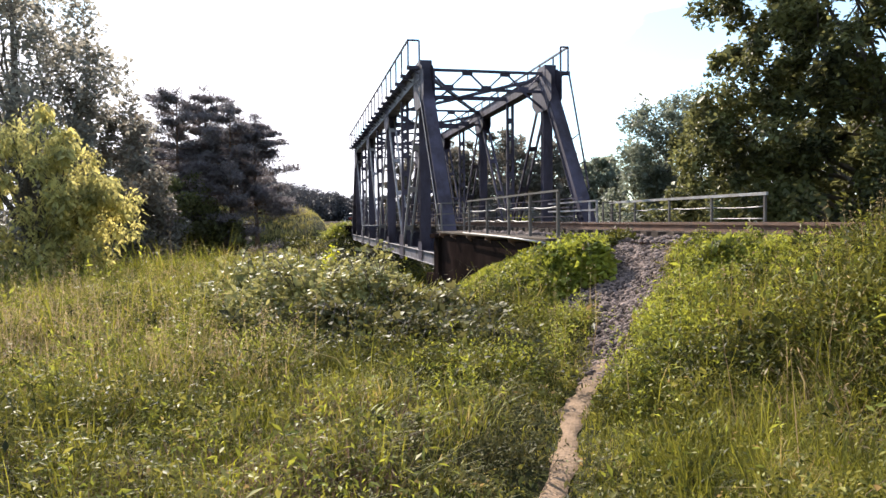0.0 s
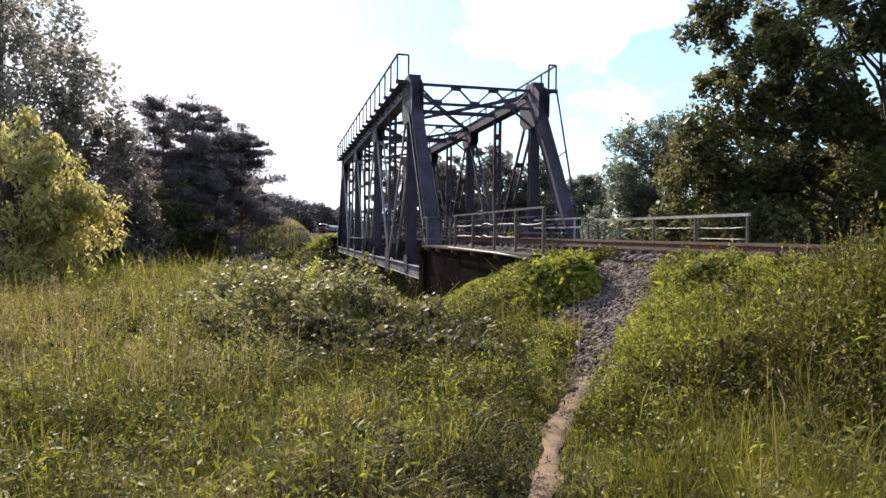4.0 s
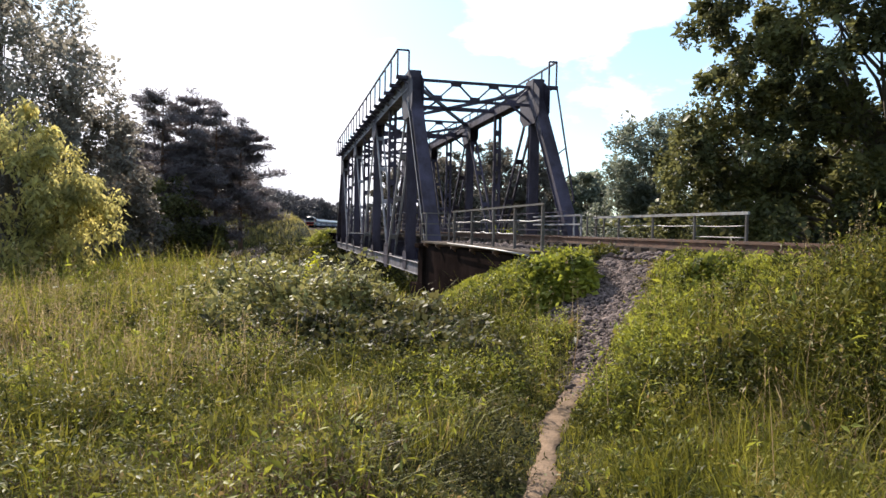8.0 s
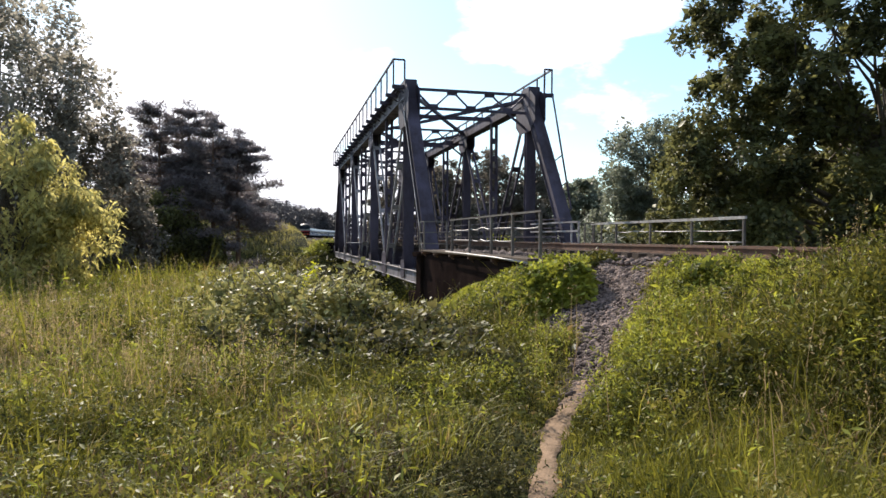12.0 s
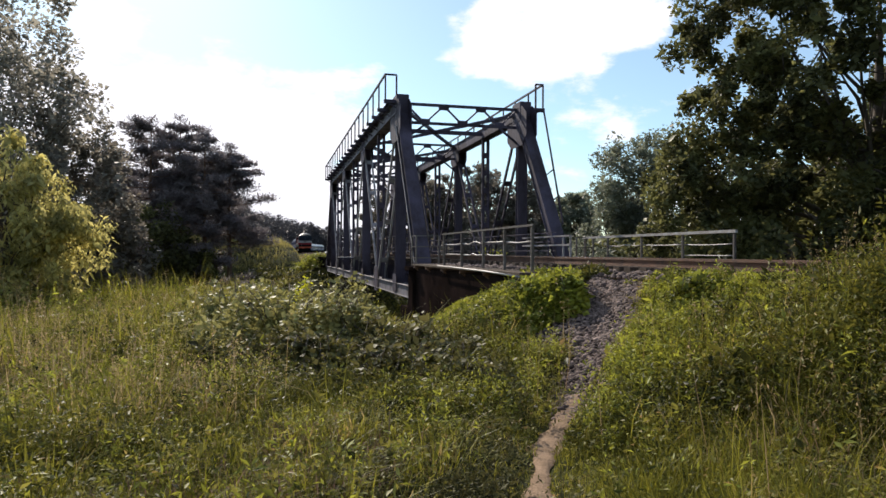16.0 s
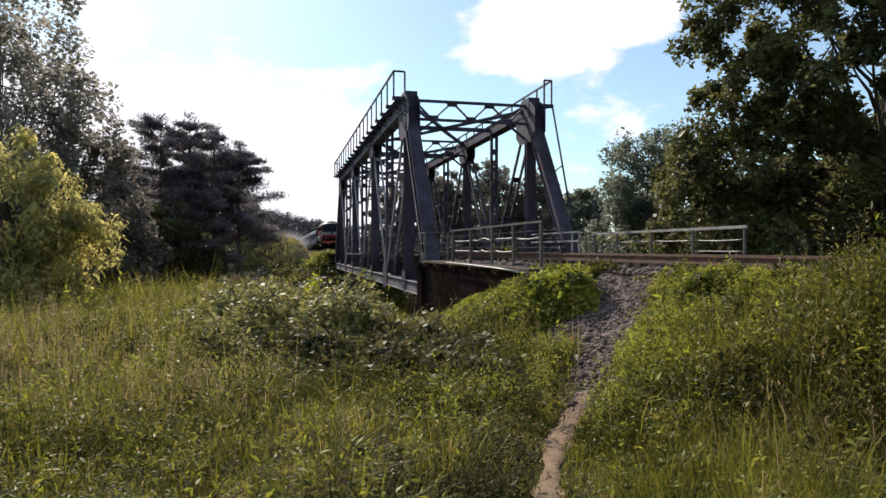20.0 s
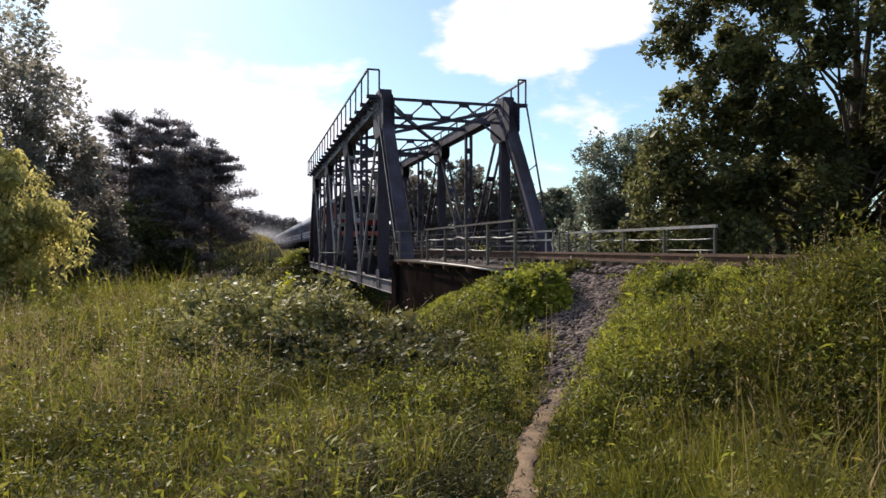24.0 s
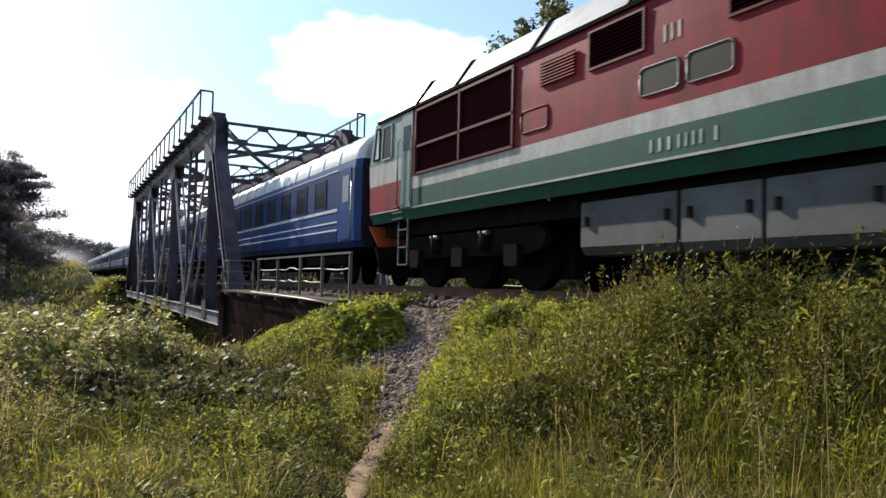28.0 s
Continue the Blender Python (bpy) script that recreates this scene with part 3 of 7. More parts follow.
def gusset(bm, x, y, z, wide, tall, s, cut=0.35):
    """A node plate with clipped corners, on one face of the truss."""
    if s:
        xx = x + s * 0.245
        o = [(-wide, -tall * (1 - cut)), (-wide * (1 - cut), -tall), (wide * (1 - cut), -tall), (wide, -tall * (1 - cut)),
             (wide, tall * (1 - cut)), (wide * (1 - cut), tall), (-wide * (1 - cut), tall), (-wide, tall * (1 - cut))]
        a = [bm.verts.new((xx - 0.008, y + u, z + v)) for u, v in o]
        b = [bm.verts.new((xx + 0.008, y + u, z + v)) for u, v in o]
        bm.faces.new(a)
        bm.faces.new(b[::-1])
        for i in range(8):
            bm.faces.new((a[i], b[i], b[(i + 1) % 8], a[(i + 1) % 8]))


def rivets(bm, x, y, z, wide, tall, out):
    for u in np.arange(-wide + 0.1, wide - 0.05, 0.16):
        for v in (-tall + 0.12, tall - 0.12):
            c = Vector((x + out * 0.258, y + u, z + v))
            bar(bm, c, c + Vector((out * 0.014, 0, 0)), 0.03, 0.03, (0, 1, 0))


def build_bridge():
    bridge = thing("truss_bridge", pose(SHIFT, 0, 0), "grey-blue riveted steel truss railway bridge over the river dip", "bridge")
    node = [PANEL * i for i in range(9)]
    for side in (-1, 1):
        x = side * HALF
        bm = bmesh.new()
        box_member(bm, (x, node[1] - 0.25, ZT), (x, node[7] + 0.25, ZT), 0.46, 0.50)
        # chord towards the meadow painted paler, as if sunlit
        part("top_chord", bm, M_STEEL_SUNLIT if side < 0 else M_STEEL, bridge)
        bm = bmesh.new()
        for o in (-0.2, 0.2):
            bar(bm, (x + o, -0.4, ZB), (x + o, node[8] + 0.4, ZB), 0.02, 0.46)
            for e in (-1, 1):
                bar(bm, (x + o, -0.4, ZB + e * 0.23), (x + o, node[8] + 0.4, ZB + e * 0.23), 0.14, 0.02)
        for y in np.arange(0.3, 43.9, 0.9):
            bar(bm, (x, y, ZB + 0.215), (x, y + 0.3, ZB + 0.215), 0.4, 0.012)
            bar(bm, (x, y, ZB - 0.215), (x, y + 0.3, ZB - 0.215), 0.4, 0.012)
        # same painted sunlight on the meadow-side bottom chord
        part("bottom_chord", bm, M_STEEL_SUNLIT if side < 0 else M_STEEL, bridge)
        for a, b in ((0, 1), (8, 7)):
            bm = bmesh.new()
            box_member(bm, (x, node[a], ZB), (x, node[b], ZT), 0.42, 0.42)
            part("end_post", bm, M_STEEL, bridge, "sloping riveted box end post")
        for i in range(1, 8):
            bm = bmesh.new()
            if i % 2:
                box_member(bm, (x, node[i], ZB + 0.2), (x, node[i], ZT - 0.2), 0.36, 0.26)
                part("vertical_post", bm, M_STEEL, bridge)
            else:
                ladder_member(bm, (x, node[i], ZB + 0.2), (x, node[i], ZT - 0.2), 0.34, 0.07, 0.16)
                part("hanger", bm, M_STEEL, bridge)
        for a, b in ((1, 2), (3, 2), (3, 4), (5, 4), (5, 6), (7, 6)):
            # meadow-side diagonals painted light for the sun along their faces
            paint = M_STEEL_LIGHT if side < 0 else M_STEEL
            p, q = Vector((x, node[a], ZT - 0.2)), Vector((x, node[b], ZB + 0.2))
            bm = bmesh.new()
            channel(bm, p - Vector((0.18, 0, 0)), q - Vector((0.18, 0, 0)))
            diagonal = part("diagonal", bm, paint, bridge)
            bm = bmesh.new()
            channel(bm, p + Vector((0.18, 0, 0)), q + Vector((0.18, 0, 0)))
            part("leg", bm, paint, diagonal)
            for k in (0.12, 0.37, 0.62, 0.87):
                c = p.lerp(q, k)
                n = (q - p).normalized() * 0.14
                bm = bmesh.new()
                bar(bm, c - n, c + n, 0.36, 0.014)
                part("batten", bm, paint, diagonal)
        for i in range(9):
            for s in (-1, 1):
                bm = bmesh.new()
                gusset(bm, x, node[i] + (0.35 if i == 0 else -0.35 if i == 8 else 0), ZB + 0.22, 0.75 if i % 2 == 0 else 0.45, 0.62 if i % 2 == 0 else 0.4, s)
                if side < 0 and s < 0:
                    rivets(bm, x, node[i], ZB + 0.22, 0.7, 0.6, -1)
                part("gusset_plate", bm, M_STEEL, bridge)
        for i in (1, 3, 5, 7):
            for s in (-1, 1):
                bm = bmesh.new()
                gusset(bm, x, node[i], ZT - (0.62 if i in (1, 7) else 0.42), 1.25 if i in (1, 7) else 0.95, 0.9 if i in (1, 7) else 0.66, s, 0.45)
                part("gusset_plate", bm, M_STEEL, bridge)
        for i in (1, 7):
            bm = bmesh.new()
            box(bm, x - 0.27, x + 0.27, node[i] - 0.5, node[i] + 0.5, ZT - 0.36, ZT + 0.50)
            bmesh.ops.bevel(bm, geom=list(bm.edges), offset=0.03, segments=1)
            part("knuckle", bm, M_STEEL, bridge)
        # inspection walkway along the top chord
        xo, xi = x + side * (0.72 if side < 0 else 0.96), x + side * (0.23 if side < 0 else 0.6)
        posts = np.linspace(node[1] - 0.2, node[7] + 0.2, 19)
        top = ZT + 0.27
        bm = bmesh.new()
        for k in range(2):
            bar(bm, (xi + side * (0.08 + 0.16 * k), posts[0], top + 0.02), (xi + side * (0.08 + 0.16 * k), posts[-1], top + 0.02), 0.13, 0.04)
        walkway = part("walkway", bm, M_STEEL, bridge)
        for y in posts:
            bm = bmesh.new()
            bar(bm, (x + side * 0.2, y, top - 0.06), (xo + side * 0.06, y, top - 0.06), 0.2, 0.15, (0, 1, 0))
            bar(bm, (x + side * 0.22, y, top - 0.34), (xo, y, top - 0.06), 0.05, 0.05, (0, 1, 0))
            part("bracket", bm, M_STEEL, walkway)
            bm = bmesh.new()
            bar(bm, (xo, y, top), (xo, y, top + 1.12), 0.065, 0.065)
            part("railing_post", bm, M_STEEL, walkway)
        bm = bmesh.new()
        bar(bm, (xo, posts[0], top + 1.12), (xo, posts[-1], top + 1.12), 0.075, 0.075)
        part("handrail", bm, M_STEEL, walkway)
        for y in (posts[0], posts[-1]):
            bm = bmesh.new()
            bar(bm, (xi, y, top), (xi, y, top + 1.12), 0.07, 0.07)
            bar(bm, (xi, y, top + 1.12), (xo, y, top + 1.12), 0.07, 0.07, (0, 1, 0))
            part("railing_gate", bm, M_STEEL, walkway)
        # outside, a handrail with stays up each end post; towards the meadow, a pale strip painting its sunlit flange
        for a, b, s in ((0, 1, -1), (8, 7, 1)):
            foot, head = Vector((x, node[a], ZB)), Vector((x, node[b], ZT))
            n = Vector((0, s * 0.82, 0.56))
            bm = bmesh.new()
            if side < 0:
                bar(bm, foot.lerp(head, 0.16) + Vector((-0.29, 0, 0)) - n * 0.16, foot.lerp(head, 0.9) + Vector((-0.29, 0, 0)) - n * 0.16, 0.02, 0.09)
                part("cover_strip", bm, M_STEEL_LIGHT, bridge, "pale strip painting the sunlit flange of the end post")
            else:
                low, high = foot.lerp(head, 0.35) + Vector((0.42, s * 0.12, 0)), Vector((xo, node[b] + s * 0.3, ZT + 0.2))
                bar(bm, low, high, 0.06, 0.06)
                for k in (0.0, 0.22, 0.45):
                    c = low.lerp(high, k)
                    bar(bm, c, foot.lerp(head, 0.33 + 0.62 * k) + Vector((0.2, 0, 0)), 0.045, 0.045)
                part("post_handrail", bm, M_STEEL, bridge)
    # portals, struts and wind bracing between the top chords
    for i in (1, 3, 5, 7):
        y = node[i]
        bm = bmesh.new()
        zt, zb = ZT + 0.2, ZT - 0.62
        xs = HALF - 0.22
        for z in (zt, zb):
            for o in (-0.05, 0.05):
                bar(bm, (-xs, y + o, z), (xs, y + o, z), 0.012, 0.11, (0, 1, 0))
            bar(bm, (-xs, y, z + 0.05), (xs, y, z + 0.05), 0.16, 0.012, (0, 1, 0))
        k = 6
        for j in range(k):
            xa, xb = -xs + 2 * xs * j / k, -xs + 2 * xs * (j + 1) / k
            bar(bm, (xa, y, zb if j % 2 else zt), (xb, y, zt if j % 2 else zb), 0.07, 0.07, (0, 1, 0))
        for j in range(1, k):
            xa = -xs + 2 * xs * j / k
            box(bm, xa - 0.24, xa + 0.24, y - 0.012, y + 0.012, (zt - 0.2) if j % 2 == 0 else zb - 0.02, (zt + 0.02) if j % 2 == 0 else zb + 0.2)
        part("portal_strut" if i in (1, 7) else "cross_strut", bm, M_STEEL, bridge)
        for s in (-1, 1):
            bm = bmesh.new()
            bar(bm, (s * xs, y, ZT - 1.35), (s * (xs - 0.95), y, zb), 0.09, 0.09, (0, 1, 0))
            part("knee_brace", bm, M_STEEL, bridge)
    for a, b in ((1, 3), (3, 5), (5, 7)):
        ya, yb, ym = node[a], node[b], (node[a] + node[b]) / 2
        for x0, x1, y0, y1 in ((-1, 0, ya, ym), (1, 0, ya, ym), (0, -1, ym, yb), (0, 1, ym, yb)):
            bm = bmesh.new()
            bar(bm, (x0 * (HALF - 0.2), y0 + 0.2, ZT), (x1 * (HALF - 0.2), y1, ZT), 0.14, 0.14, (0, 0, 1))
            part("wind_brace", bm, M_STEEL, bridge)
        bm = bmesh.new()
        bar(bm, (-HALF + 0.2, ym, ZT), (HALF - 0.2, ym, ZT), 0.13, 0.2, (0, 1, 0))
        part("cross_strut", bm, M_STEEL, bridge)
    for i in range(9):
        bm = bmesh.new()
        for z in (ZB - 0.05, -0.55):
            bar(bm, (-HALF + 0.2, node[i], z), (HALF - 0.2, node[i], z), 0.28, 0.03, (0, 1, 0))
        bar(bm, (-HALF + 0.2, node[i], (ZB - 0.6) / 2), (HALF - 0.2, node[i], (ZB - 0.6) / 2), 0.02, 0.84, (0, 1, 0))
        part("floor_beam", bm, M_STEEL, bridge)
    for x in (-0.95, 0.95):
        bm = bmesh.new()
        bar(bm, (x, -0.2, -0.62), (x, 44.2, -0.62), 0.02, 0.52)
        for z in (-0.36, -0.88):
            bar(bm, (x, -0.2, z), (x, 44.2, z), 0.24, 0.025)
        part("stringer", bm, M_STEEL, bridge)
    # side railing and refuge inside and beside the trusses
    for side in (-1, 1):
        bm = bmesh.new()
        bar(bm, (side * 2.2, -0.75 if side > 0 else 0.2, -0.14), (side * 2.2, 43.8, -0.14), 0.55, 0.05)
        part("deck_plank", bm, M_SLEEPER, bridge)
        for y in np.arange(1.4, 43, 1.83):
            bm = bmesh.new()
            bar(bm, (side * 2.45, y, -0.12), (side * 2.45, y, 0.92), 0.05, 0.05)
            part("deck_post", bm, M_STEEL, bridge)
        for z in (0.2, 0.56, 0.92):
            bm = bmesh.new()
            bar(bm, (side * 2.45, 0.6, z), (side * 2.45, 43.4, z), 0.04, 0.04)
            part("deck_rail", bm, M_STEEL, bridge)
        if side > 0:
            for y in (-0.7, -0.05):
                bm = bmesh.new()
                bar(bm, (2.45, y, -0.3), (2.45, y, 0.78), 0.06, 0.06)
                part("deck_post", bm, M_STEEL_LIGHT, bridge, "pale grey railing end post")
            for z in (0.42, 0.76):
                bm = bmesh.new()
                bar(bm, (2.41, -0.72, z), (2.41, 4.2, z), 0.03, 0.065)
                part("deck_rail", bm, M_STEEL_LIGHT, bridge, "pale grey railing bar")
        xo, y0 = side * 3.95, 21.3
        bm = bmesh.new()
        for k in range(5):
            bar(bm, (side * 3.05, y0 + 0.1 + 0.3 * k, -0.22), (xo, y0 + 0.1 + 0.3 * k, -0.22), 0.26, 0.05, (0, 1, 0))
        refuge = part("refuge", bm, M_STEEL_LIGHT, bridge)
        for y in (y0, y0 + 1.4):
            bm = bmesh.new()
            bar(bm, (side * 3.05, y, -1.0), (xo, y, -0.26), 0.06, 0.06, (0, 1, 0))
            bar(bm, (side * 2.9, y, -0.28), (xo, y, -0.28), 0.08, 0.08, (0, 1, 0))
            part("bracket", bm, M_STEEL, refuge)
            bm = bmesh.new()
            bar(bm, (xo, y, -0.25), (xo, y, 0.85), 0.045, 0.045)
            part("railing_post", bm, M_STEEL, refuge)
        for z in (0.3, 0.85):
            bm = bmesh.new()
            bar(bm, (xo, y0, z), (xo, y0 + 1.4, z), 0.04, 0.04)
            part("railing", bm, M_STEEL, refuge)


build_bridge()


def worn_block(x0, x1, y0, y1, z0, z1, courses=0):
    """A masonry block with softened, slightly uneven edges."""
    bm = bmesh.new()
    box(bm, x0, x1, y0, y1, z0, z1)
    bmesh.ops.bevel(bm, geom=list(bm.edges), offset=0.05, segments=2)
    bmesh.ops.subdivide_edges(bm, edges=[e for e in bm.edges if e.calc_length() > 0.8], cuts=5, use_grid_fill=True)
    for v in bm.verts:
        v.co += Vector(noise.noise_vector(v.co * 1.7)) * 0.022
    return bm


def build_abutments():
    for y0, s, name in ((0.0, -1, "abutment"), (44.0, 1, "abutment")):
        ab = thing(name, Matrix(), "very dark concrete bridge abutment with a projecting cap slab", "abutment", "bridge abutments")
        a, b = sorted((y0 - s * 0.9, y0 + s * 0.9))
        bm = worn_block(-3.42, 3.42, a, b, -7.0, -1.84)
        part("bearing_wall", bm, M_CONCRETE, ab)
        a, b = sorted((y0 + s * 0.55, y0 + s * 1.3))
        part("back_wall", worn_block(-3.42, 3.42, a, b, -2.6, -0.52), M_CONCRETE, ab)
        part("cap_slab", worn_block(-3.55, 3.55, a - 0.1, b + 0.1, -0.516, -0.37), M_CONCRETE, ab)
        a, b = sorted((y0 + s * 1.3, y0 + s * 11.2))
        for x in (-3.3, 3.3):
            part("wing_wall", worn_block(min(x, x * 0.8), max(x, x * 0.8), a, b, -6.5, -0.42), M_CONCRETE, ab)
        for x in (-HALF, HALF):
            bm = bmesh.new()
            box(bm, x - 0.35, x + 0.35, y0 - 0.35, y0 + 0.35, -1.83, -1.68)
            bmesh.ops.bevel(bm, geom=list(bm.edges), offset=0.03, segments=1)
            part("bearing", bm, M_RUST, ab)


build_abutments()


def approach_railing(side, posts, sag, label, gap=()):
    rail = thing("approach_railing", pose(side * 3.0, 0, 0), label, "railing", "approach railings")
    for y in posts:
        bm = bmesh.new()
        bar(bm, (0, y, -0.75), (0, y, 0.64), 0.05, 0.05)
        bar(bm, (0.028, y, -0.75), (0.028, y, 0.64), 0.010, 0.07)
        part("post", bm, M_RAIL_PAINT, rail)
    bm = bmesh.new()
    bar(bm, (0, posts[0] - 0.08, 0.67), (0, posts[-1] + 0.2, 0.67), 0.045 if side < 0 else 0.07, 0.042 if side < 0 else 0.075)
    part("top_rail", bm, M_RAIL_PAINT if side < 0 else M_RAIL_BAR, rail)
    rng = np.random.default_rng(5)
    for y0, y1 in zip(posts, posts[1:]):
        for z, th in ((0.36, 0.026), (0.06, 0.026)):
            if (round(y0, 1), z) in gap:
                continue
            bm = bmesh.new()
            d = rng.uniform(0, sag)
            pts = [(0.03, y0 + (y1 - y0) * k / 6, z - d * math.sin(math.pi * k / 6) * (1 if rng.random() < 0.8 else -1)) for k in range(7)]
            tube(bm, pts, th * 0.6, 5)
            part("mid_rail", bm, M_RAIL_BAR, rail, "pale bent rail bar")
    return rail


approach_railing(-1, [-11.3, -9.6, -8.0, -6.0, -4.0], 0.045, "pale steel railing with bent rails beside the bridge approach", gap=((-11.3, 0.06),))
approach_railing(1, [-9.6, -7.4, -5.2, -3.0, -1.3], 0.03, "pale grey steel railing on the far side of the approach", gap=((-7.4, 0.06), (-5.2, 0.06), (-3.0, 0.06), (-3.0, 0.36)))


def build_approach_walkways():
    for side in (-1, 1):
        w = thing("approach_walkway", pose(side * 3.0, 0, 0), "narrow plank walkway on brackets beside the abutment wall", "walkway", "approach walkways")
        for k in range(3):
            bm = bmesh.new()
            x = -0.26 + 0.26 * k
            bar(bm, (x, -11.6, -0.31 + 0.004 * k), (x, -0.9, -0.31), 0.235, 0.05)
            part("plank", bm, M_SLEEPER, w)
        bm = bmesh.new()
        tube(bm, [(side * 0.46, -11.8, -0.36), (side * 0.46, -9.6, -0.31), (side * 0.45, -7.4, -0.29), (side * 0.44, -5.0, -0.27)], 0.022, 6)
        part("edge_pipe", bm, M_RAIL_BAR, w, "pale pipe along the plank edge")
        for y in (-9.4, -7.4, -5.4, -3.4, -1.6):
            bm = bmesh.new()
            bar(bm, (-side * 0.40, y, -0.38), (side * 0.44, y, -0.38), 0.07, 0.08, (0, 1, 0))
            bar(bm, (-side * 0.40, y, -0.95), (side * 0.38, y, -0.42), 0.05, 0.05, (0, 1, 0))
            part("bracket", bm, M_RUST, w)


build_approach_walkways()


def end_railing(side):
    r = thing("platform_railing", pose(side * 3.3, 0.1, -0.37), "small steel railing on the abutment cap slab", "railing", "platform railings")
    for x, y in ((0, 0), (0, 0.7), (-side * 0.75, -0.2)):
        bm = bmesh.new()
        bar(bm, (x, y - 1.4, 0), (x, y - 1.4, 1.06), 0.05, 0.05)
        part("post", bm, M_RAIL_PAINT, r)
    for z in (0.3, 0.68, 1.05):
        bm = bmesh.new()
        bar(bm, (0, -1.4, z), (0, -0.7, z), 0.035, 0.035)
        bar(bm, (0, -1.4, z), (-side * 0.75, -1.6, z), 0.035, 0.035, (0, 1, 0))
        part("rail", bm, M_RAIL_PAINT, r)


for sd in (-1, 1):
    end_railing(sd)


# ---- train ----
LOCO = 19.1


def panel(bm, side, y0, y1, z0, z1, x=1.54, thick=0.02, mat=0):
    a, b = sorted((side * x, side * (x + thick)))
    box(bm, a, b, y0, y1, z0, z1, mat)


def frame_ring(bm, side, y0, y1, z0, z1, x, w=0.03, out=0.02):
    for a, b, c, d in ((y0, y1, z0, z0 + w), (y0, y1, z1 - w, z1), (y0, y0 + w, z0 + w, z1 - w), (y1 - w, y1, z0 + w, z1 - w)):
        panel(bm, side, a, b, c, d, x, out)


def loco_skin():
    """Body shell: rings across the body from one nose to the other, painted in bands."""
    zs = [1.47, 1.71, 1.93, 2.12, 2.38, 2.88, 3.35, 3.90]
    half = [1.47, 1.54, 1.54, 1.54, 1.54, 1.54, 1.54, 1.53]
    nose = [0.14, 0.10, 0.085, 0.07, 0.05, 0.0, 0.14, 0.30]
    bm = bmesh.new()
    stations = [0.0, 0.6, 1.2, 1.81, 2.38, 4.5, 7.3, 10.1, 12.4, 14.7, 16.72, 17.29, 17.9, 18.5, LOCO]
    grid = {}
    for i, y in enumerate(stations):
        for j, z in enumerate(zs):
            yy = y + nose[j] if i == 0 else y - nose[j] if i == len(stations) - 1 else y
            for s in (-1, 1):
                grid[i, j, s] = bm.verts.new((s * half[j], yy, z))
    # 0 red, 1 white, 2 green, 3 teal, 4 navy, 5 black
    for i in range(len(stations) - 1):
        cab = i < 3 or i > 10
        for j in range(7):
            m = ((2, 0, 0, 0, 1, 3, 3) if cab else (2, 2, 2, 1, 0, 0, 0))[j]
            for s in (-1, 1):
                if i == 3 and j >= 1:
                    continue                                  # the open doorway
                q = [grid[i, j, s], grid[i + 1, j, s], grid[i + 1, j + 1, s], grid[i, j + 1, s]]
                bm.faces.new(q if s > 0 else q[::-1]).material_index = m
    # noses, slightly pointed in plan
    for i, d in ((0, -1), (len(stations) - 1, 1)):
        mid = []
        for j, z in enumerate(zs):
            a = grid[i, j, 1].co
            mid.append(bm.verts.new((0, a.y + d * 0.11, z)))
        for j in range(7):
            # lowest two bands black: the shadow low on the nose, painted in
            m = (5, 5, 0, 0, 1, 4, 4)[j]
            for s in (-1, 1):
                q = [grid[i, j, s], mid[j], mid[j + 1], grid[i, j + 1, s]]
                bm.faces.new(q if s * d < 0 else q[::-1]).material_index = m
    # door jambs
    for s in (-1, 1):
        for i in (3, 4):
            y = stations[i]
            v = [bm.verts.new(c) for c in ((s * 1.54, y, 1.71), (s * 0.9, y, 1.71), (s * 0.9, y, 3.9), (s * 1.53, y, 3.9))]
            bm.faces.new(v).material_index = 5
        v = [bm.verts.new(c) for c in ((s * 0.9, stations[3], 1.71), (s * 0.9, stations[4], 1.71), (s * 0.9, stations[4], 3.9), (s * 0.9, stations[3], 3.9))]
        bm.faces.new(v).material_index = 5
        v = [bm.verts.new(c) for c in ((s * 0.9, stations[3], 1.712), (s * 0.9, stations[4], 1.712), (s * 1.54, stations[4], 1.712), (s * 1.54, stations[3], 1.712))]
        bm.faces.new(v).material_index = 5
    bmesh.ops.recalc_face_normals(bm, faces=list(bm.faces))
    return bm


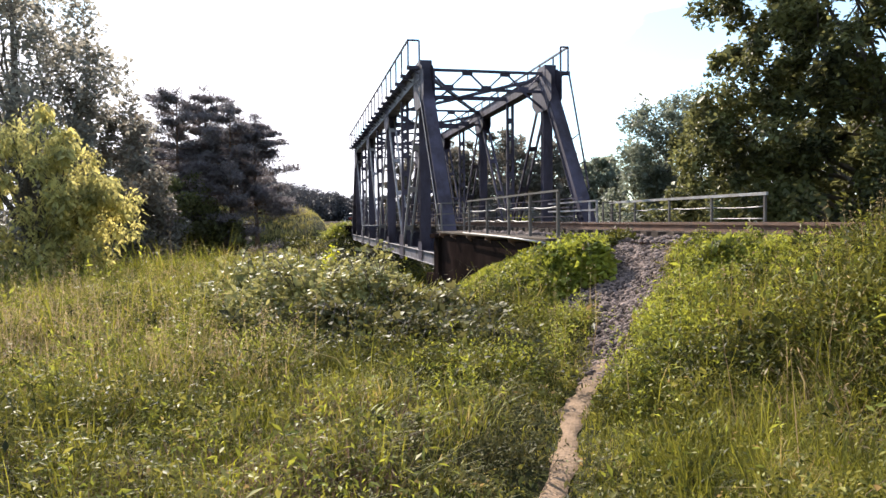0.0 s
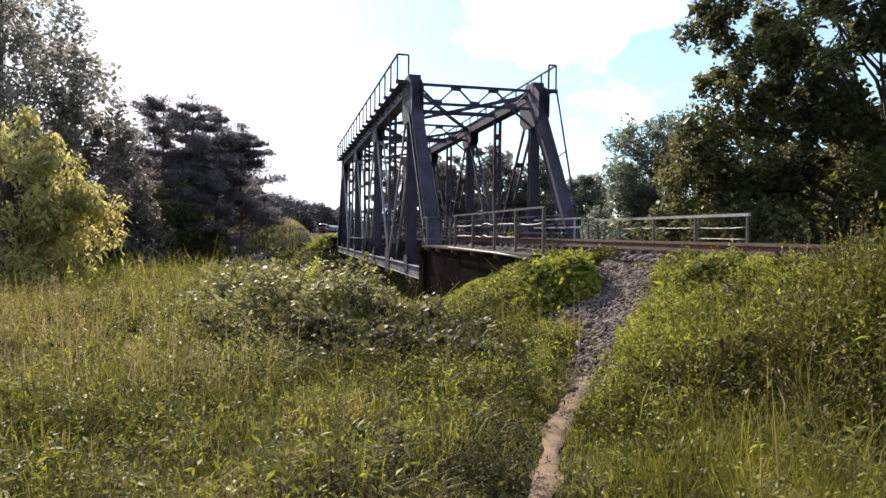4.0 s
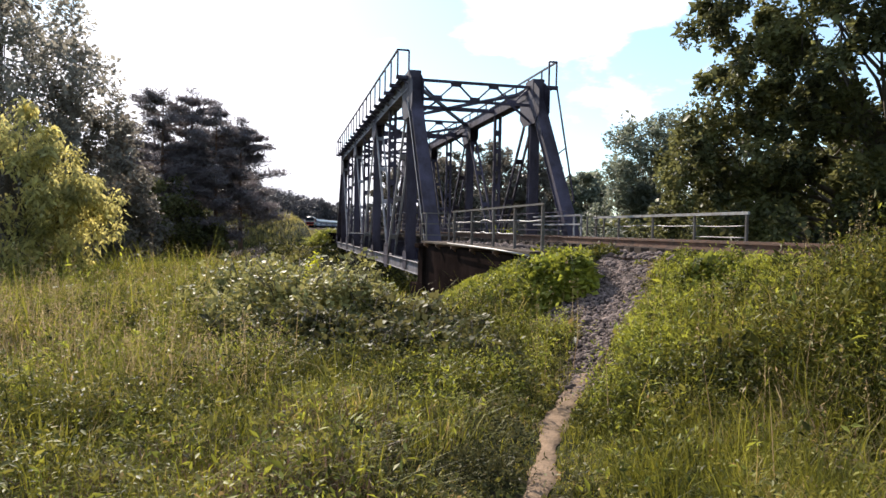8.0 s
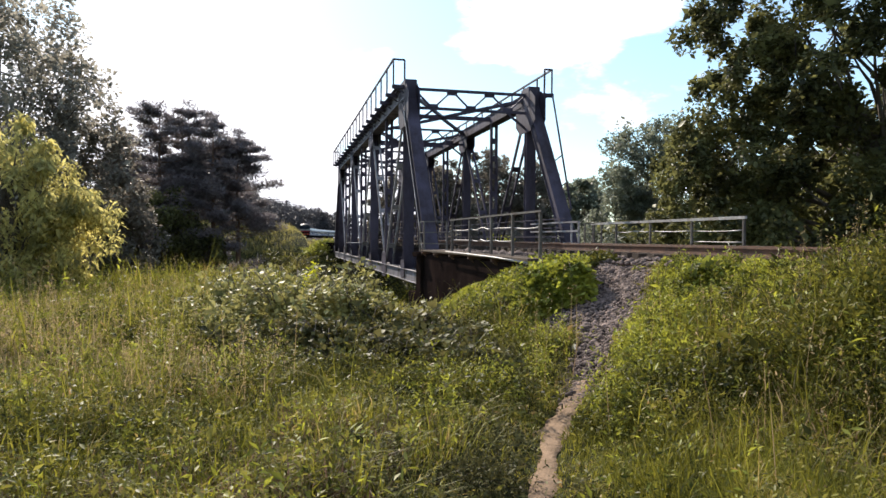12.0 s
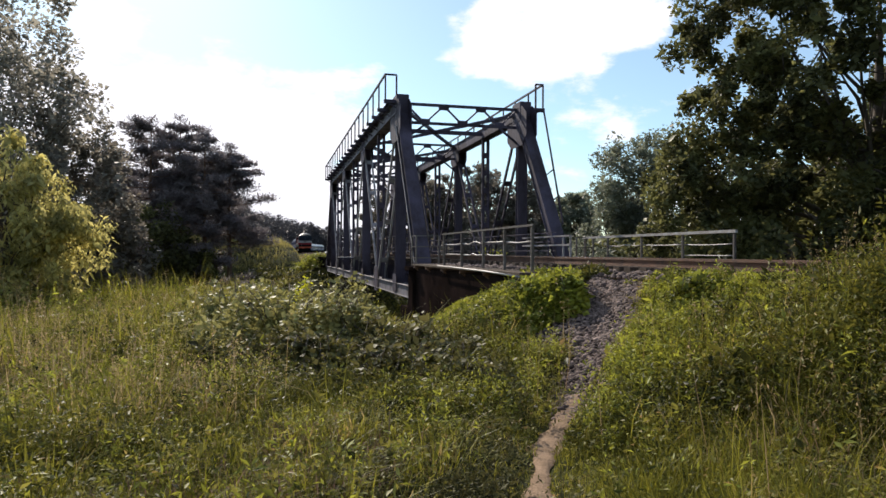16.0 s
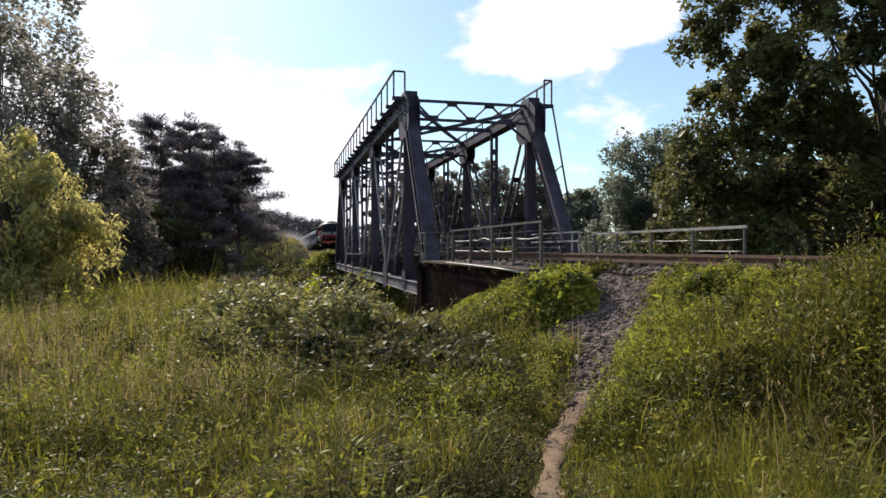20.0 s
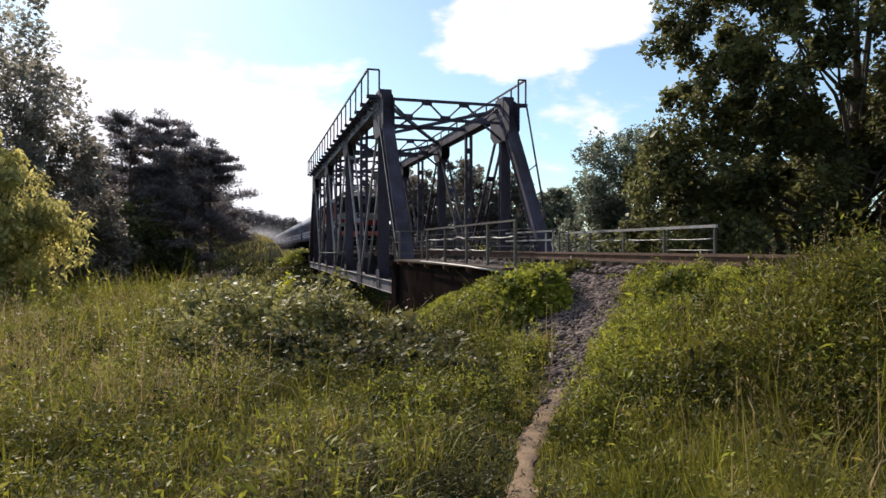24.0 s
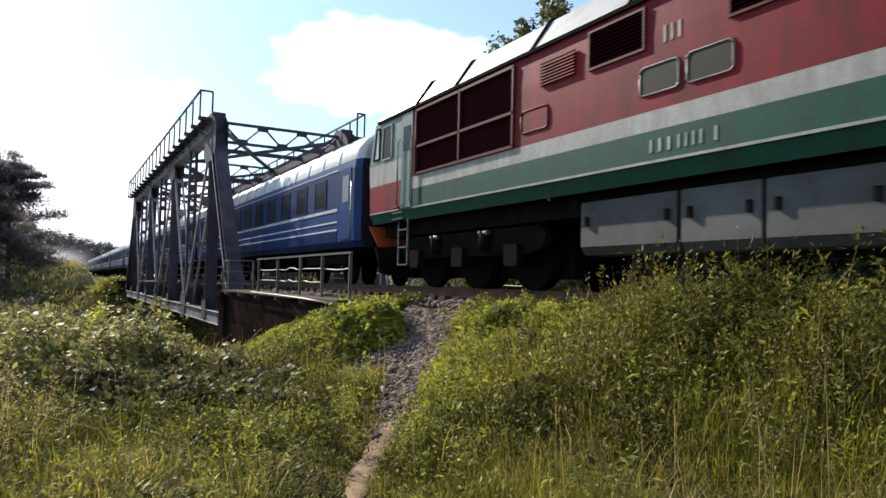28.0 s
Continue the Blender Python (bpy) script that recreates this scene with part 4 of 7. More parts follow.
def loco_roof():
    """Faceted roof with sloping flanks, falling to a visor over each cab."""
    prof = [(-1.53, 3.905), (-1.10, 4.52), (-0.55, 4.70), (0, 4.75), (0.55, 4.70), (1.10, 4.52), (1.53, 3.905)]
    visor = [(-1.53, 3.905), (-1.38, 4.10), (-0.75, 4.24), (0, 4.27), (0.75, 4.24), (1.38, 4.10), (1.53, 3.905)]
    bm = bmesh.new()
    rings = []
    for y, k in ((0.32, 0), (0.62, 0.1), (1.25, 0.85), (1.9, 1), (4.5, 1), (7.3, 1), (10.2, 1), (12.6, 1), (15.0, 1), (17.2, 1), (17.85, 0.85), (18.48, 0.1), (18.78, 0)):
        rings.append([bm.verts.new((a + (b - a) * k, y - (0.16 * (1 - k) * (1 - abs(a) / 1.53) if y < 3 else -0.16 * (1 - k) * (1 - abs(a) / 1.53)), c + (d - c) * k))
                      for (a, c), (b, d) in zip(visor, prof)])
    for r0, r1 in zip(rings, rings[1:]):
        for k in range(6):
            bm.faces.new((r0[k], r0[k + 1], r1[k + 1], r1[k]))
    bm.faces.new(rings[0])
    bm.faces.new(rings[-1][::-1])
    bmesh.ops.recalc_face_normals(bm, faces=list(bm.faces))
    for f in bm.faces:
        c = f.calc_center_median()
        f.material_index = 1 if (min(c.y, 19.1 - c.y) < 0.45 or (min(c.y, 19.1 - c.y) < 1.3 and abs(c.x) < 1.2)) else 0
    return bm


def wheel_mesh(r):
    bm = bmesh.new()
    pts = [(r * 0.15, -0.06), (r * 0.3, -0.075), (r * 0.78, -0.05), (r * 0.86, -0.07), (r, -0.07), (r, 0.055), (r + 0.028, 0.06), (r + 0.028, 0.08), (r * 0.86, 0.08), (r * 0.78, 0.05), (r * 0.15, 0.06)]
    n = 28
    rings = [[bm.verts.new((x, d * math.cos(6.28318 * k / n), d * math.sin(6.28318 * k / n))) for d, x in pts] for k in range(n)]
    for k in range(n):
        a, b = rings[k], rings[(k + 1) % n]
        for j in range(len(pts) - 1):
            bm.faces.new((a[j], a[j + 1], b[j + 1], b[j]))
    for j in (0, len(pts) - 1):
        bm.faces.new([rings[k][j] for k in range(n)])
    bmesh.ops.recalc_face_normals(bm, faces=list(bm.faces))
    me = bpy.data.meshes.new("wheel")
    bm.to_mesh(me)
    bm.free()
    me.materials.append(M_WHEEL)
    return me


def slat_mesh(p, q, w, h):
    bm = bmesh.new()
    bar(bm, p, q, w, h)
    me = bpy.data.meshes.new("slat")
    bm.to_mesh(me)
    bm.free()
    me.materials.append(M_GRILLE)
    return me


def build_loco():
    loco = thing("locomotive", Matrix(), "diesel locomotive in faded red, white and green paint with silver roof", "locomotive")
    body = part("body", loco_skin(), [M_RED, M_WHITE, M_GREEN, M_TEAL, M_NAVY, M_BLACK], loco)
    roof = part("roof", loco_roof(), [M_ROOF, M_NAVY], loco, "silver-grey faceted roof with dark seams")
    for y in (2.4, 4.52, 7.39, 10.27, 12.5, 15.0, 16.7):
        bm = bmesh.new()
        pts = [(-1.545, 3.89), (-1.115, 4.53), (-0.55, 4.715), (0, 4.765), (0.55, 4.715), (1.115, 4.53), (1.545, 3.89)]
        for a, b in zip(pts, pts[1:]):
            bar(bm, (a[0], y, a[1]), (b[0], y, b[1]), 0.055, 0.05, (0, 1, 0))
        part("roof_seam", bm, M_BLACK, roof)
    for s in (-1, 1):
        bm = bmesh.new()
        bar(bm, (s * 1.555, 0.5, 3.90), (s * 1.555, 18.6, 3.90), 0.05, 0.06)
        part("gutter", bm, M_BLACK, body)
        bm = bmesh.new()
        bar(bm, (s * 1.552, 2.45, 1.71), (s * 1.552, 16.65, 1.71), 0.03, 0.035)
        part("trim", bm, M_WHITE, body, "pale trim strip")
        for a, b in ((0.15, 1.75), (17.35, 18.95)):
            bm = bmesh.new()
            bar(bm, (s * 1.552, a, 1.715), (s * 1.552, b, 1.715), 0.03, 0.03)
            part("trim", bm, M_WHITE, body)
        # dark upper openings with slats
        for y0, y1 in ((4.65, 5.91), (6.02, 7.35), (7.47, 8.60), (9.95, 11.0)):
            bm = bmesh.new()
            panel(bm, s, y0, y1, 3.24, 3.76, 1.535, 0.012)
            g = part("grille", bm, M_GRILLE, body)
            me = slat_mesh((0, y0 + 0.02, 0), (0, y1 - 0.02, 0), 0.03, 0.014)
            for z in np.arange(3.27, 3.74, 0.055):
                part_of("slat", me, g, pose(s * 1.56, 0, z))
            bm = bmesh.new()
            frame_ring(bm, s, y0 - 0.03, y1 + 0.03, 3.21, 3.79, 1.54, 0.035, 0.03)
            part("grille_frame", bm, M_MAROON, g)
        # large radiator shutters at the back
        for y0, y1 in ((12.97, 14.67), (14.75, 16.5)):
            for z0, z1 in ((2.45, 2.98), (3.03, 3.76)):
                bm = bmesh.new()
                panel(bm, s, y0, y1, z0, z1, 1.535, 0.012)
                g = part("shutter", bm, M_GRILLE, body)
                me = slat_mesh((0, 0, z0), (0, 0, z1), 0.008, 0.03)
                for y in np.arange(y0 + 0.05, y1, 0.085):
                    part_of("slat", me, g, pose(s * 1.547, y, 0))
        bm = bmesh.new()
        for y in (12.92, 14.71, 16.55):
            bar(bm, (s * 1.56, y, 2.42), (s * 1.56, y, 3.79), 0.04, 0.05)
        for z in (2.42, 3.0, 3.79):
            bar(bm, (s * 1.56, 12.9, z), (s * 1.56, 16.57, z), 0.04, 0.05)
        part("shutter_frame", bm, M_MAROON, body)
        # pale louvre
        bm = bmesh.new()
        for z in np.arange(3.27, 3.62, 0.05):
            bar(bm, (s * 1.565, 11.32, z), (s * 1.565, 12.17, z), 0.04, 0.018)
        part("louvre", bm, M_RED, body, "red slatted louvre")
        # framed portholes
        for y0, y1, z0, z1, m in ((4.21, 4.89, 2.6, 2.98, M_PANE), (5.94, 6.57, 2.6, 2.98, M_PANE), (8.56, 9.23, 2.6, 2.97, M_PANE), (9.36, 10.01, 2.6, 2.97, M_PANE), (11.98, 12.69, 2.59, 2.95, M_RED),
                                  (2.87, 3.28, 1.82, 2.05, M_GREEN), (4.63, 5.05, 1.82, 2.05, M_GREEN)):
            bm = bmesh.new()
            panel(bm, s, y0, y1, z0, z1, 1.538, 0.012)
            bmesh.ops.bevel(bm, geom=[e for e in bm.edges if abs((e.verts[0].co - e.verts[1].co).normalized().x) > 0.9], offset=0.06, segments=3)
            w = part("side_window" if m is M_PANE else "hatch", bm, m, body)
            bm = bmesh.new()
            r = 0.07
            loop = []
            for cy, cz, a0 in ((y1 - r, z1 - r, 0), (y0 + r, z1 - r, 90), (y0 + r, z0 + r, 180), (y1 - r, z0 + r, 270)):
                for k in range(4):
                    a = radians(a0 + 30 * k)
                    loop.append((s * 1.552, cy + r * math.cos(a), cz + r * math.sin(a)))
            tube(bm, loop + loop[:1], 0.011, 5)
            # frames round panes are pale: sky mirrored in dark rubber, put into the colour
            part("window_frame" if m is M_PANE else "hatch_frame", bm, M_STEEL_LIGHT if m is M_PANE else M_MAROON if m is M_RED else M_BLACK, w)
        # cab side windows
        for end in (0, 1):
            for (ya, yb, za, zb, slant), glass in (((0.76, 1.3, 2.96, 3.74, 0.06), M_GLASS), ((0.27, 0.6, 3.02, 3.76, 0.16), M_SKYGLASS)):
                o = [(ya, za), (yb, za), (yb, zb), (ya + slant, zb)]
                if end:
                    o = [(19.1 - y, z) for y, z in o]
                bm = bmesh.new()
                a = [bm.verts.new((s * 1.538, y, z)) for y, z in o]
                b = [bm.verts.new((s * 1.548, y, z)) for y, z in o]
                bm.faces.new(a)
                bm.faces.new(b[::-1])
                for k in range(4):
                    bm.faces.new((a[k], b[k], b[(k + 1) % 4], a[(k + 1) % 4]))
                bmesh.ops.recalc_face_normals(bm, faces=list(bm.faces))
                w = part("cab_window", bm, glass, body)
                bm = bmesh.new()
                for (y0, z0), (y1, z1) in zip(o, o[1:] + o[:1]):
                    bar(bm, (s * 1.552, y0, z0), (s * 1.552, y1, z1), 0.03, 0.032)
                part("window_frame", bm, M_STEEL_LIGHT if glass is M_GLASS else M_BLACK, w)
        # wing mirror
        bm = bmesh.new()
        box(bm, s * 1.66 - 0.10, s * 1.66 + 0.10, 0.36, 0.42, 3.28, 3.54)
        bmesh.ops.bevel(bm, geom=list(bm.edges), offset=0.025, segments=2)
        bar(bm, (s * 1.54, 0.42, 3.3), (s * 1.66, 0.39, 3.3), 0.02, 0.02, (0, 1, 0))
        part("mirror", bm, M_BLACK, body)
        # rear door, closed, with its window
        bm = bmesh.new()
        panel(bm, s, 16.74, 17.27, 1.74, 3.84, 1.54, 0.012)
        d = part("door", bm, M_TEAL, body)
        bm = bmesh.new()
        panel(bm, s, 16.83, 17.18, 3.0, 3.55, 1.552, 0.008)
        part("door_window", bm, M_GLASS, d)
        # pale slanted patch beside the open door
        bm = bmesh.new()
        v = [bm.verts.new((s * 1.544, y, z)) for y, z in ((1.79, 1.95), (1.62, 2.2), (1.35, 2.4), (1.35, 2.86), (1.79, 2.86))]
        bm.faces.new(v if s > 0 else v[::-1])
        part("paint_patch", bm, M_WHITE, body)
        # grab rails and steps
        for y in (1.74, 2.44, 16.68, 17.34):
            bm = bmesh.new()
            tube(bm, [(s * 1.56, y, 1.75), (s * 1.61, y, 1.85), (s * 1.61, y, 3.2), (s * 1.56, y, 3.3)], 0.018, 5)
            part("grab_rail", bm, M_TANK, body)
        for y0 in (1.6, 16.95):
            bm = bmesh.new()
            for y in (y0, y0 + 0.46):
                bar(bm, (s * 1.5, y, 0.48), (s * 1.5, y, 1.5), 0.035, 0.035)
            for z in (0.48, 0.87, 1.26):
                bar(bm, (s * 1.5, y0, z), (s * 1.5, y0 + 0.46, z), 0.06, 0.03)
            part("ladder", bm, M_TANK, loco)
            for k in range(3):
                bm = bmesh.new()
                box(bm, *sorted((s * 1.25, s * 1.56)), y0 + 0.18, y0 + 0.74, 1.5 + 0.14 * k, 1.525 + 0.14 * k)
                part("step", bm, M_TANK, body)
        # painted numbers, as plain marks
        for y0, y1, z0, z1, c in ((9.45, 9.9, 1.83, 2.0, 3), (8.97, 9.42, 1.83, 2.0, 4), (8.75, 8.88, 1.83, 2.0, 1), (9.3, 9.66, 3.22, 3.44, 3)):
            w = (y1 - y0) / c
            for k in range(c):
                bm = bmesh.new()
                panel(bm, s, y0 + w * (k + 0.3), y0 + w * (k + 0.56), z0, z1, 1.541, 0.006)
                part("painted_mark", bm, M_MARK, body)
        # fuel tank and battery boxes
        for k, (y0, y1) in enumerate(((6.95, 8.30), (8.36, 9.50), (9.57, 11.4))):
            bm = bmesh.new()
            o = [(s * 0.9, 0.55), (s * 1.25, 0.56), (s * 1.335, 0.68), (s * 1.335, 1.34), (s * 0.9, 1.36)]
            prism(bm, o if s > 0 else o[::-1], y0, y1)
            bmesh.ops.recalc_face_normals(bm, faces=list(bm.faces))
            bmesh.ops.bevel(bm, geom=list(bm.edges), offset=0.02, segments=1)
            t = part("tank_box", bm, M_TANK, loco, "dusty grey underfloor box")
            for y in (y0 + 0.15, y1 - 0.15):
                bm = bmesh.new()
                box(bm, *sorted((s * 1.335, s * 1.375)), y - 0.03, y + 0.03, 0.98, 1.12)
                part("latch", bm, M_BLACK, t)
    # nose: windscreens, lamps, apron, coupler
    for d, y in ((-1, 0.0), (1, LOCO)):
        for s in (-1, 1):
            bm = bmesh.new()
            o = [(0.12, 2.98, 0.02), (1.34, 2.98, 0.02), (1.30, 3.76, 0.27), (0.12, 3.76, 0.25)]
            a = [bm.verts.new((s * x, y + d * (0.118 * (1 - x / 1.54) - k + 0.012), z)) for x, z, k in o]
            b = [bm.verts.new(v.co + Vector((0, d * 0.012, 0))) for v in a]
            bm.faces.new(a)
            bm.faces.new(b[::-1])
            for k in range(4):
                bm.faces.new((a[k], b[k], b[(k + 1) % 4], a[(k + 1) % 4]))
            bmesh.ops.recalc_face_normals(bm, faces=list(bm.faces))
            part("windscreen", bm, M_GLASS, body)
            bm = bmesh.new()
            c = Vector((s * 0.95, y + d * 0.03, 1.80))
            tube(bm, [c - Vector((0, d * 0.12, 0)), c + Vector((0, d * 0.035, 0))], 0.045, 12)
            part("headlight", bm, M_LAMP, body)
            bm = bmesh.new()
            tube(bm, [(s * 1.0, y + d * 0.02, 1.02), (s * 1.0, y + d * 0.42, 1.02)], 0.09, 10)
            tube(bm, [(s * 1.0, y + d * 0.42, 1.02), (s * 1.0, y + d * 0.47, 1.02)], 0.21, 14)
            part("buffer", bm, M_BLACK, loco)
        bm = bmesh.new()
        tube(bm, [(0, y - d * 0.05, 2.66), (0, y + d * 0.17, 2.66)], 0.19, 16)
        e = part("emblem", bm, M_NAVY, body, "round dark emblem plate with a pale mark")
        bm = bmesh.new()
        box(bm, -0.07, 0.04, *sorted((y + d * 0.17, y + d * 0.182)), 2.61, 2.74)
        part("emblem_mark", bm, M_MARK, e)
        bm = bmesh.new()
        o = [(-1.52, 1.44), (1.52, 1.44), (1.42, 1.10), (0.85, 1.02), (0.55, 1.22), (0.1, 1.25), (-0.25, 1.02), (-1.25, 0.95)]
        prism(bm, o, *sorted((y + d * 0.02, y - d * 0.06)))
        bmesh.ops.recalc_face_normals(bm, faces=list(bm.faces))
        part("apron", bm, M_ORANGE, loco, "orange-red apron under the nose")
        bm = bmesh.new()
        o = [(-1.4, 0.94), (1.4, 0.94), (1.25, 0.3), (0.7, 0.2), (-0.7, 0.2), (-1.25, 0.3)]
        prism(bm, o, *sorted((y - d * 0.10, y - d * 0.22)))
        bmesh.ops.recalc_face_normals(bm, faces=list(bm.faces))
        part("plough", bm, M_BLACK, loco)
        bm = bmesh.new()
        bar(bm, (0, y - d * 0.4, 1.02), (0, y + d * 0.55, 1.02), 0.24, 0.26)
        box(bm, -0.19, 0.19, *sorted((y + d * 0.5, y + d * 0.78)), 0.84, 1.2)
        bmesh.ops.bevel(bm, geom=list(bm.edges), offset=0.03, segments=1)
        part("coupler", bm, M_BLACK, loco)
    bm = bmesh.new()
    tube(bm, [(0.3, 2.6, 4.7), (0.3, 2.6, 5.35)], 0.02, 5)
    part("aerial", bm, M_BLACK, roof)
    for y in (6.2, 9.2):
        bm = bmesh.new()
        box(bm, -0.85, -0.45, y - 0.35, y + 0.35, 4.66, 4.84)
        bmesh.ops.bevel(bm, geom=list(bm.edges), offset=0.04, segments=1)
        part("roof_vent", bm, M_BLACK, roof)
    # underframe, bogies
    bm = bmesh.new()
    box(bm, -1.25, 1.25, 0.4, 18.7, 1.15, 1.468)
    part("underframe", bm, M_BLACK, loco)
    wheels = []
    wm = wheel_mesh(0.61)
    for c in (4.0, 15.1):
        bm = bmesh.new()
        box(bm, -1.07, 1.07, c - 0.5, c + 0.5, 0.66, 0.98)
        # long inner box added to block light between the wheels
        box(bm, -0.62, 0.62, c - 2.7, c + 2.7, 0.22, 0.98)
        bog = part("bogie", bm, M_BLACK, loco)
        for s in (-1, 1):
            bm = bmesh.new()
            o = [(c - 2.7, 0.95), (c - 2.5, 1.1), (c + 2.5, 1.1), (c + 2.7, 0.95), (c + 2.6, 0.72), (c + 2.2, 0.62), (c - 2.2, 0.62), (c - 2.6, 0.72)]
            a = [bm.verts.new((s * 1.08, y, z)) for y, z in o]
            b = [bm.verts.new((s * 1.22, y, z)) for y, z in o]
            bm.faces.new(a)
            bm.faces.new(b[::-1])
            for k in range(8):
                bm.faces.new((a[k], b[k], b[(k + 1) % 8], a[(k + 1) % 8]))
            bmesh.ops.recalc_face_normals(bm, faces=list(bm.faces))
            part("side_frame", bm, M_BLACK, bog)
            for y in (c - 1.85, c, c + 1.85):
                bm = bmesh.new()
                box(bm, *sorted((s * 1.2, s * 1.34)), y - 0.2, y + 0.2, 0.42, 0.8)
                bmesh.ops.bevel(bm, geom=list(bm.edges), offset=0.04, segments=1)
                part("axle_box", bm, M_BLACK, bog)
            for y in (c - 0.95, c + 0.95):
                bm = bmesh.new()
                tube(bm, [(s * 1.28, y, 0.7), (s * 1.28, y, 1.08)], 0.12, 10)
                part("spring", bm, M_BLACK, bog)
                # bright metal chosen to put the white glints on the bogie
                bm = bmesh.new()
                tube(bm, [(s * 1.34, y - 0.2, 1.04), (s * 1.34, y + 0.1, 1.04)], 0.045, 10)
                part("brake_cylinder", bm, M_CHROME, bog, "brake cylinder in bright metal for its glint")
        for y in (c - 1.85, c, c + 1.85):
            bm = bmesh.new()
            tube(bm, [(-0.79, 0, 0), (0.79, 0, 0)], 0.09, 10)
            w = part("wheelset", bm, M_BLACK, loco)
            w.matrix_basis = pose(0, y, 0.61)
            for s in (-1, 1):
                part_of("wheel", wm, w, pose(s * 0.79, 0, 0, 0, 0, 0 if s < 0 else 180))
            wheels.append((w, y))
    return loco, wheels


COACH = 23.6


def build_coach():
    """A blue passenger coach; its nearer end stands at y = 0."""
    coach = thing("passenger_coach", Matrix(), "blue passenger coach with pale stripes and a white roof", "passenger coach", "coaches of the train")
    prof = [(1.40, 0.98), (1.52, 1.15), (1.53, 1.55), (1.53, 2.05), (1.53, 3.05), (1.50, 3.28)]
    bm = bmesh.new()
    ys = [0.0, 0.25, 1.1, 2.0, 5, 10, 15, 20, 22.0, 23.35, COACH]
    grid = {}
    for i, y in enumerate(ys):
        k = 0.93 if i in (0, len(ys) - 1) else 1.0
        for j, (x, z) in enumerate(prof):
            for s in (-1, 1):
                grid[i, j, s] = bm.verts.new((s * x * k, y, z))
    for i in range(len(ys) - 1):
        for j in range(len(prof) - 1):
            for s in (-1, 1):
                q = [grid[i, j, s], grid[i + 1, j, s], grid[i + 1, j + 1, s], grid[i, j + 1, s]]
                bm.faces.new(q if s > 0 else q[::-1]).material_index = (1, 0, 0, 1, 0)[j]
    for i in (0, len(ys) - 1):
        bm.faces.new([grid[i, j, -1] for j in range(6)] + [grid[i, j, 1] for j in range(5, -1, -1)]).material_index = 2
    bmesh.ops.recalc_face_normals(bm, faces=list(bm.faces))
    body = part("body", bm, [M_BLUE, M_DEEPBLUE, M_ENDWALL], coach)
    bm = bmesh.new()
    arc = [(1.50 * math.cos(a), 3.285 + 0.96 * math.sin(a) ** 0.9) for a in (math.pi * k / 12 for k in range(13))]
    arc = [(x, z if z == z else 3.285) for x, z in arc]
    rings = [[bm.verts.new((x * k, y, 3.28 + (z - 3.28) * k)) for x, z in arc] for y, k in ((0.0, 0.9), (0.3, 1), (COACH - 0.3, 1), (COACH, 0.9))]
    for r0, r1 in zip(rings, rings[1:]):
        for k in range(12):
            f = bm.faces.new((r0[k], r0[k + 1], r1[k + 1], r1[k]))
            f.smooth = True
    bm.faces.new(rings[0])
    bm.faces.new(rings[-1][::-1])
    bmesh.ops.recalc_face_normals(bm, faces=list(bm.faces))
    roof = part("roof", bm, M_STRIPE, coach, "white ribbed coach roof")
    for y in np.arange(1.5, COACH - 1, 1.35):
        bm = bmesh.new()
        pts = [(1.515 * math.cos(a), y, 3.285 + 0.975 * max(math.sin(a), 0) ** 0.9) for a in (math.pi * k / 10 for k in range(11))]
        for a, b in zip(pts, pts[1:]):
            bar(bm, a, b, 0.05, 0.03, (0, 1, 0))
        part("roof_rib", bm, M_STRIPE, roof)
    for y in (2.6, 7.5, 12, 16.5, 21):
        bm = bmesh.new()
        tube(bm, [(0.25, y, 4.2), (0.25, y, 4.36)], [0.14, 0.2], 8)
        part("roof_ventilator", bm, M_TANK, roof)
    pane = bmesh.new()
    box(pane, -0.006, 0.006, -0.46, 0.46, 2.16, 2.94)
    pme = bpy.data.meshes.new("window")
    pane.to_mesh(pme)
    pane.free()
    pme.materials.append(M_GLASS)
    fb = bmesh.new()
    for a in ((-0.5, 0.5, 2.10, 2.16), (-0.5, 0.5, 2.94, 2.99), (-0.5, -0.46, 2.16, 2.94), (0.46, 0.5, 2.16, 2.94), (-0.46, 0.46, 2.66, 2.69)):
        box(fb, -0.014, 0.014, *a)
    fme = bpy.data.meshes.new("window_frame")
    fb.to_mesh(fme)
    fb.free()
    fme.materials.append(M_DEEPBLUE)
    for s in (-1, 1):
        for z, h in ((2.03, 0.085), (1.70, 0.045), (1.48, 0.045), (3.12, 0.03)):
            bm = bmesh.new()
            bar(bm, (s * 1.538, 1.45, z), (s * 1.538, COACH - 1.45, z), 0.018, h)
            part("stripe", bm, M_STRIPE, body, "pale waist stripe")
        for z in np.arange(1.2, 1.46, 0.055):
            bm = bmesh.new()
            bar(bm, (s * 1.532, 1.5, z), (s * 1.532, COACH - 1.5, z), 0.02, 0.02)
            part("corrugation", bm, M_BLUE, body)
        for y in np.linspace(2.9, COACH - 2.9, 11):
            w = part_of("window", pme, body, pose(s * 1.535, y, 0))
            part_of("window_frame", fme, w, pose(s * 0.004, 0, 0))
        for y in (0.85, COACH - 0.85):
            bm = bmesh.new()
            panel(bm, s, y - 0.36, y + 0.36, 1.2, 3.1, 1.53, 0.014)
            d = part("door", bm, M_BLUE, body)
            bm = bmesh.new()
            panel(bm, s, y - 0.22, y + 0.22, 2.2, 2.9, 1.545, 0.006)
            part("door_window", bm, M_SKYGLASS, d)
            bm = bmesh.new()
            tube(bm, [(s * 1.57, y - 0.46, 1.3), (s * 1.57, y - 0.46, 2.7)], 0.018, 5)
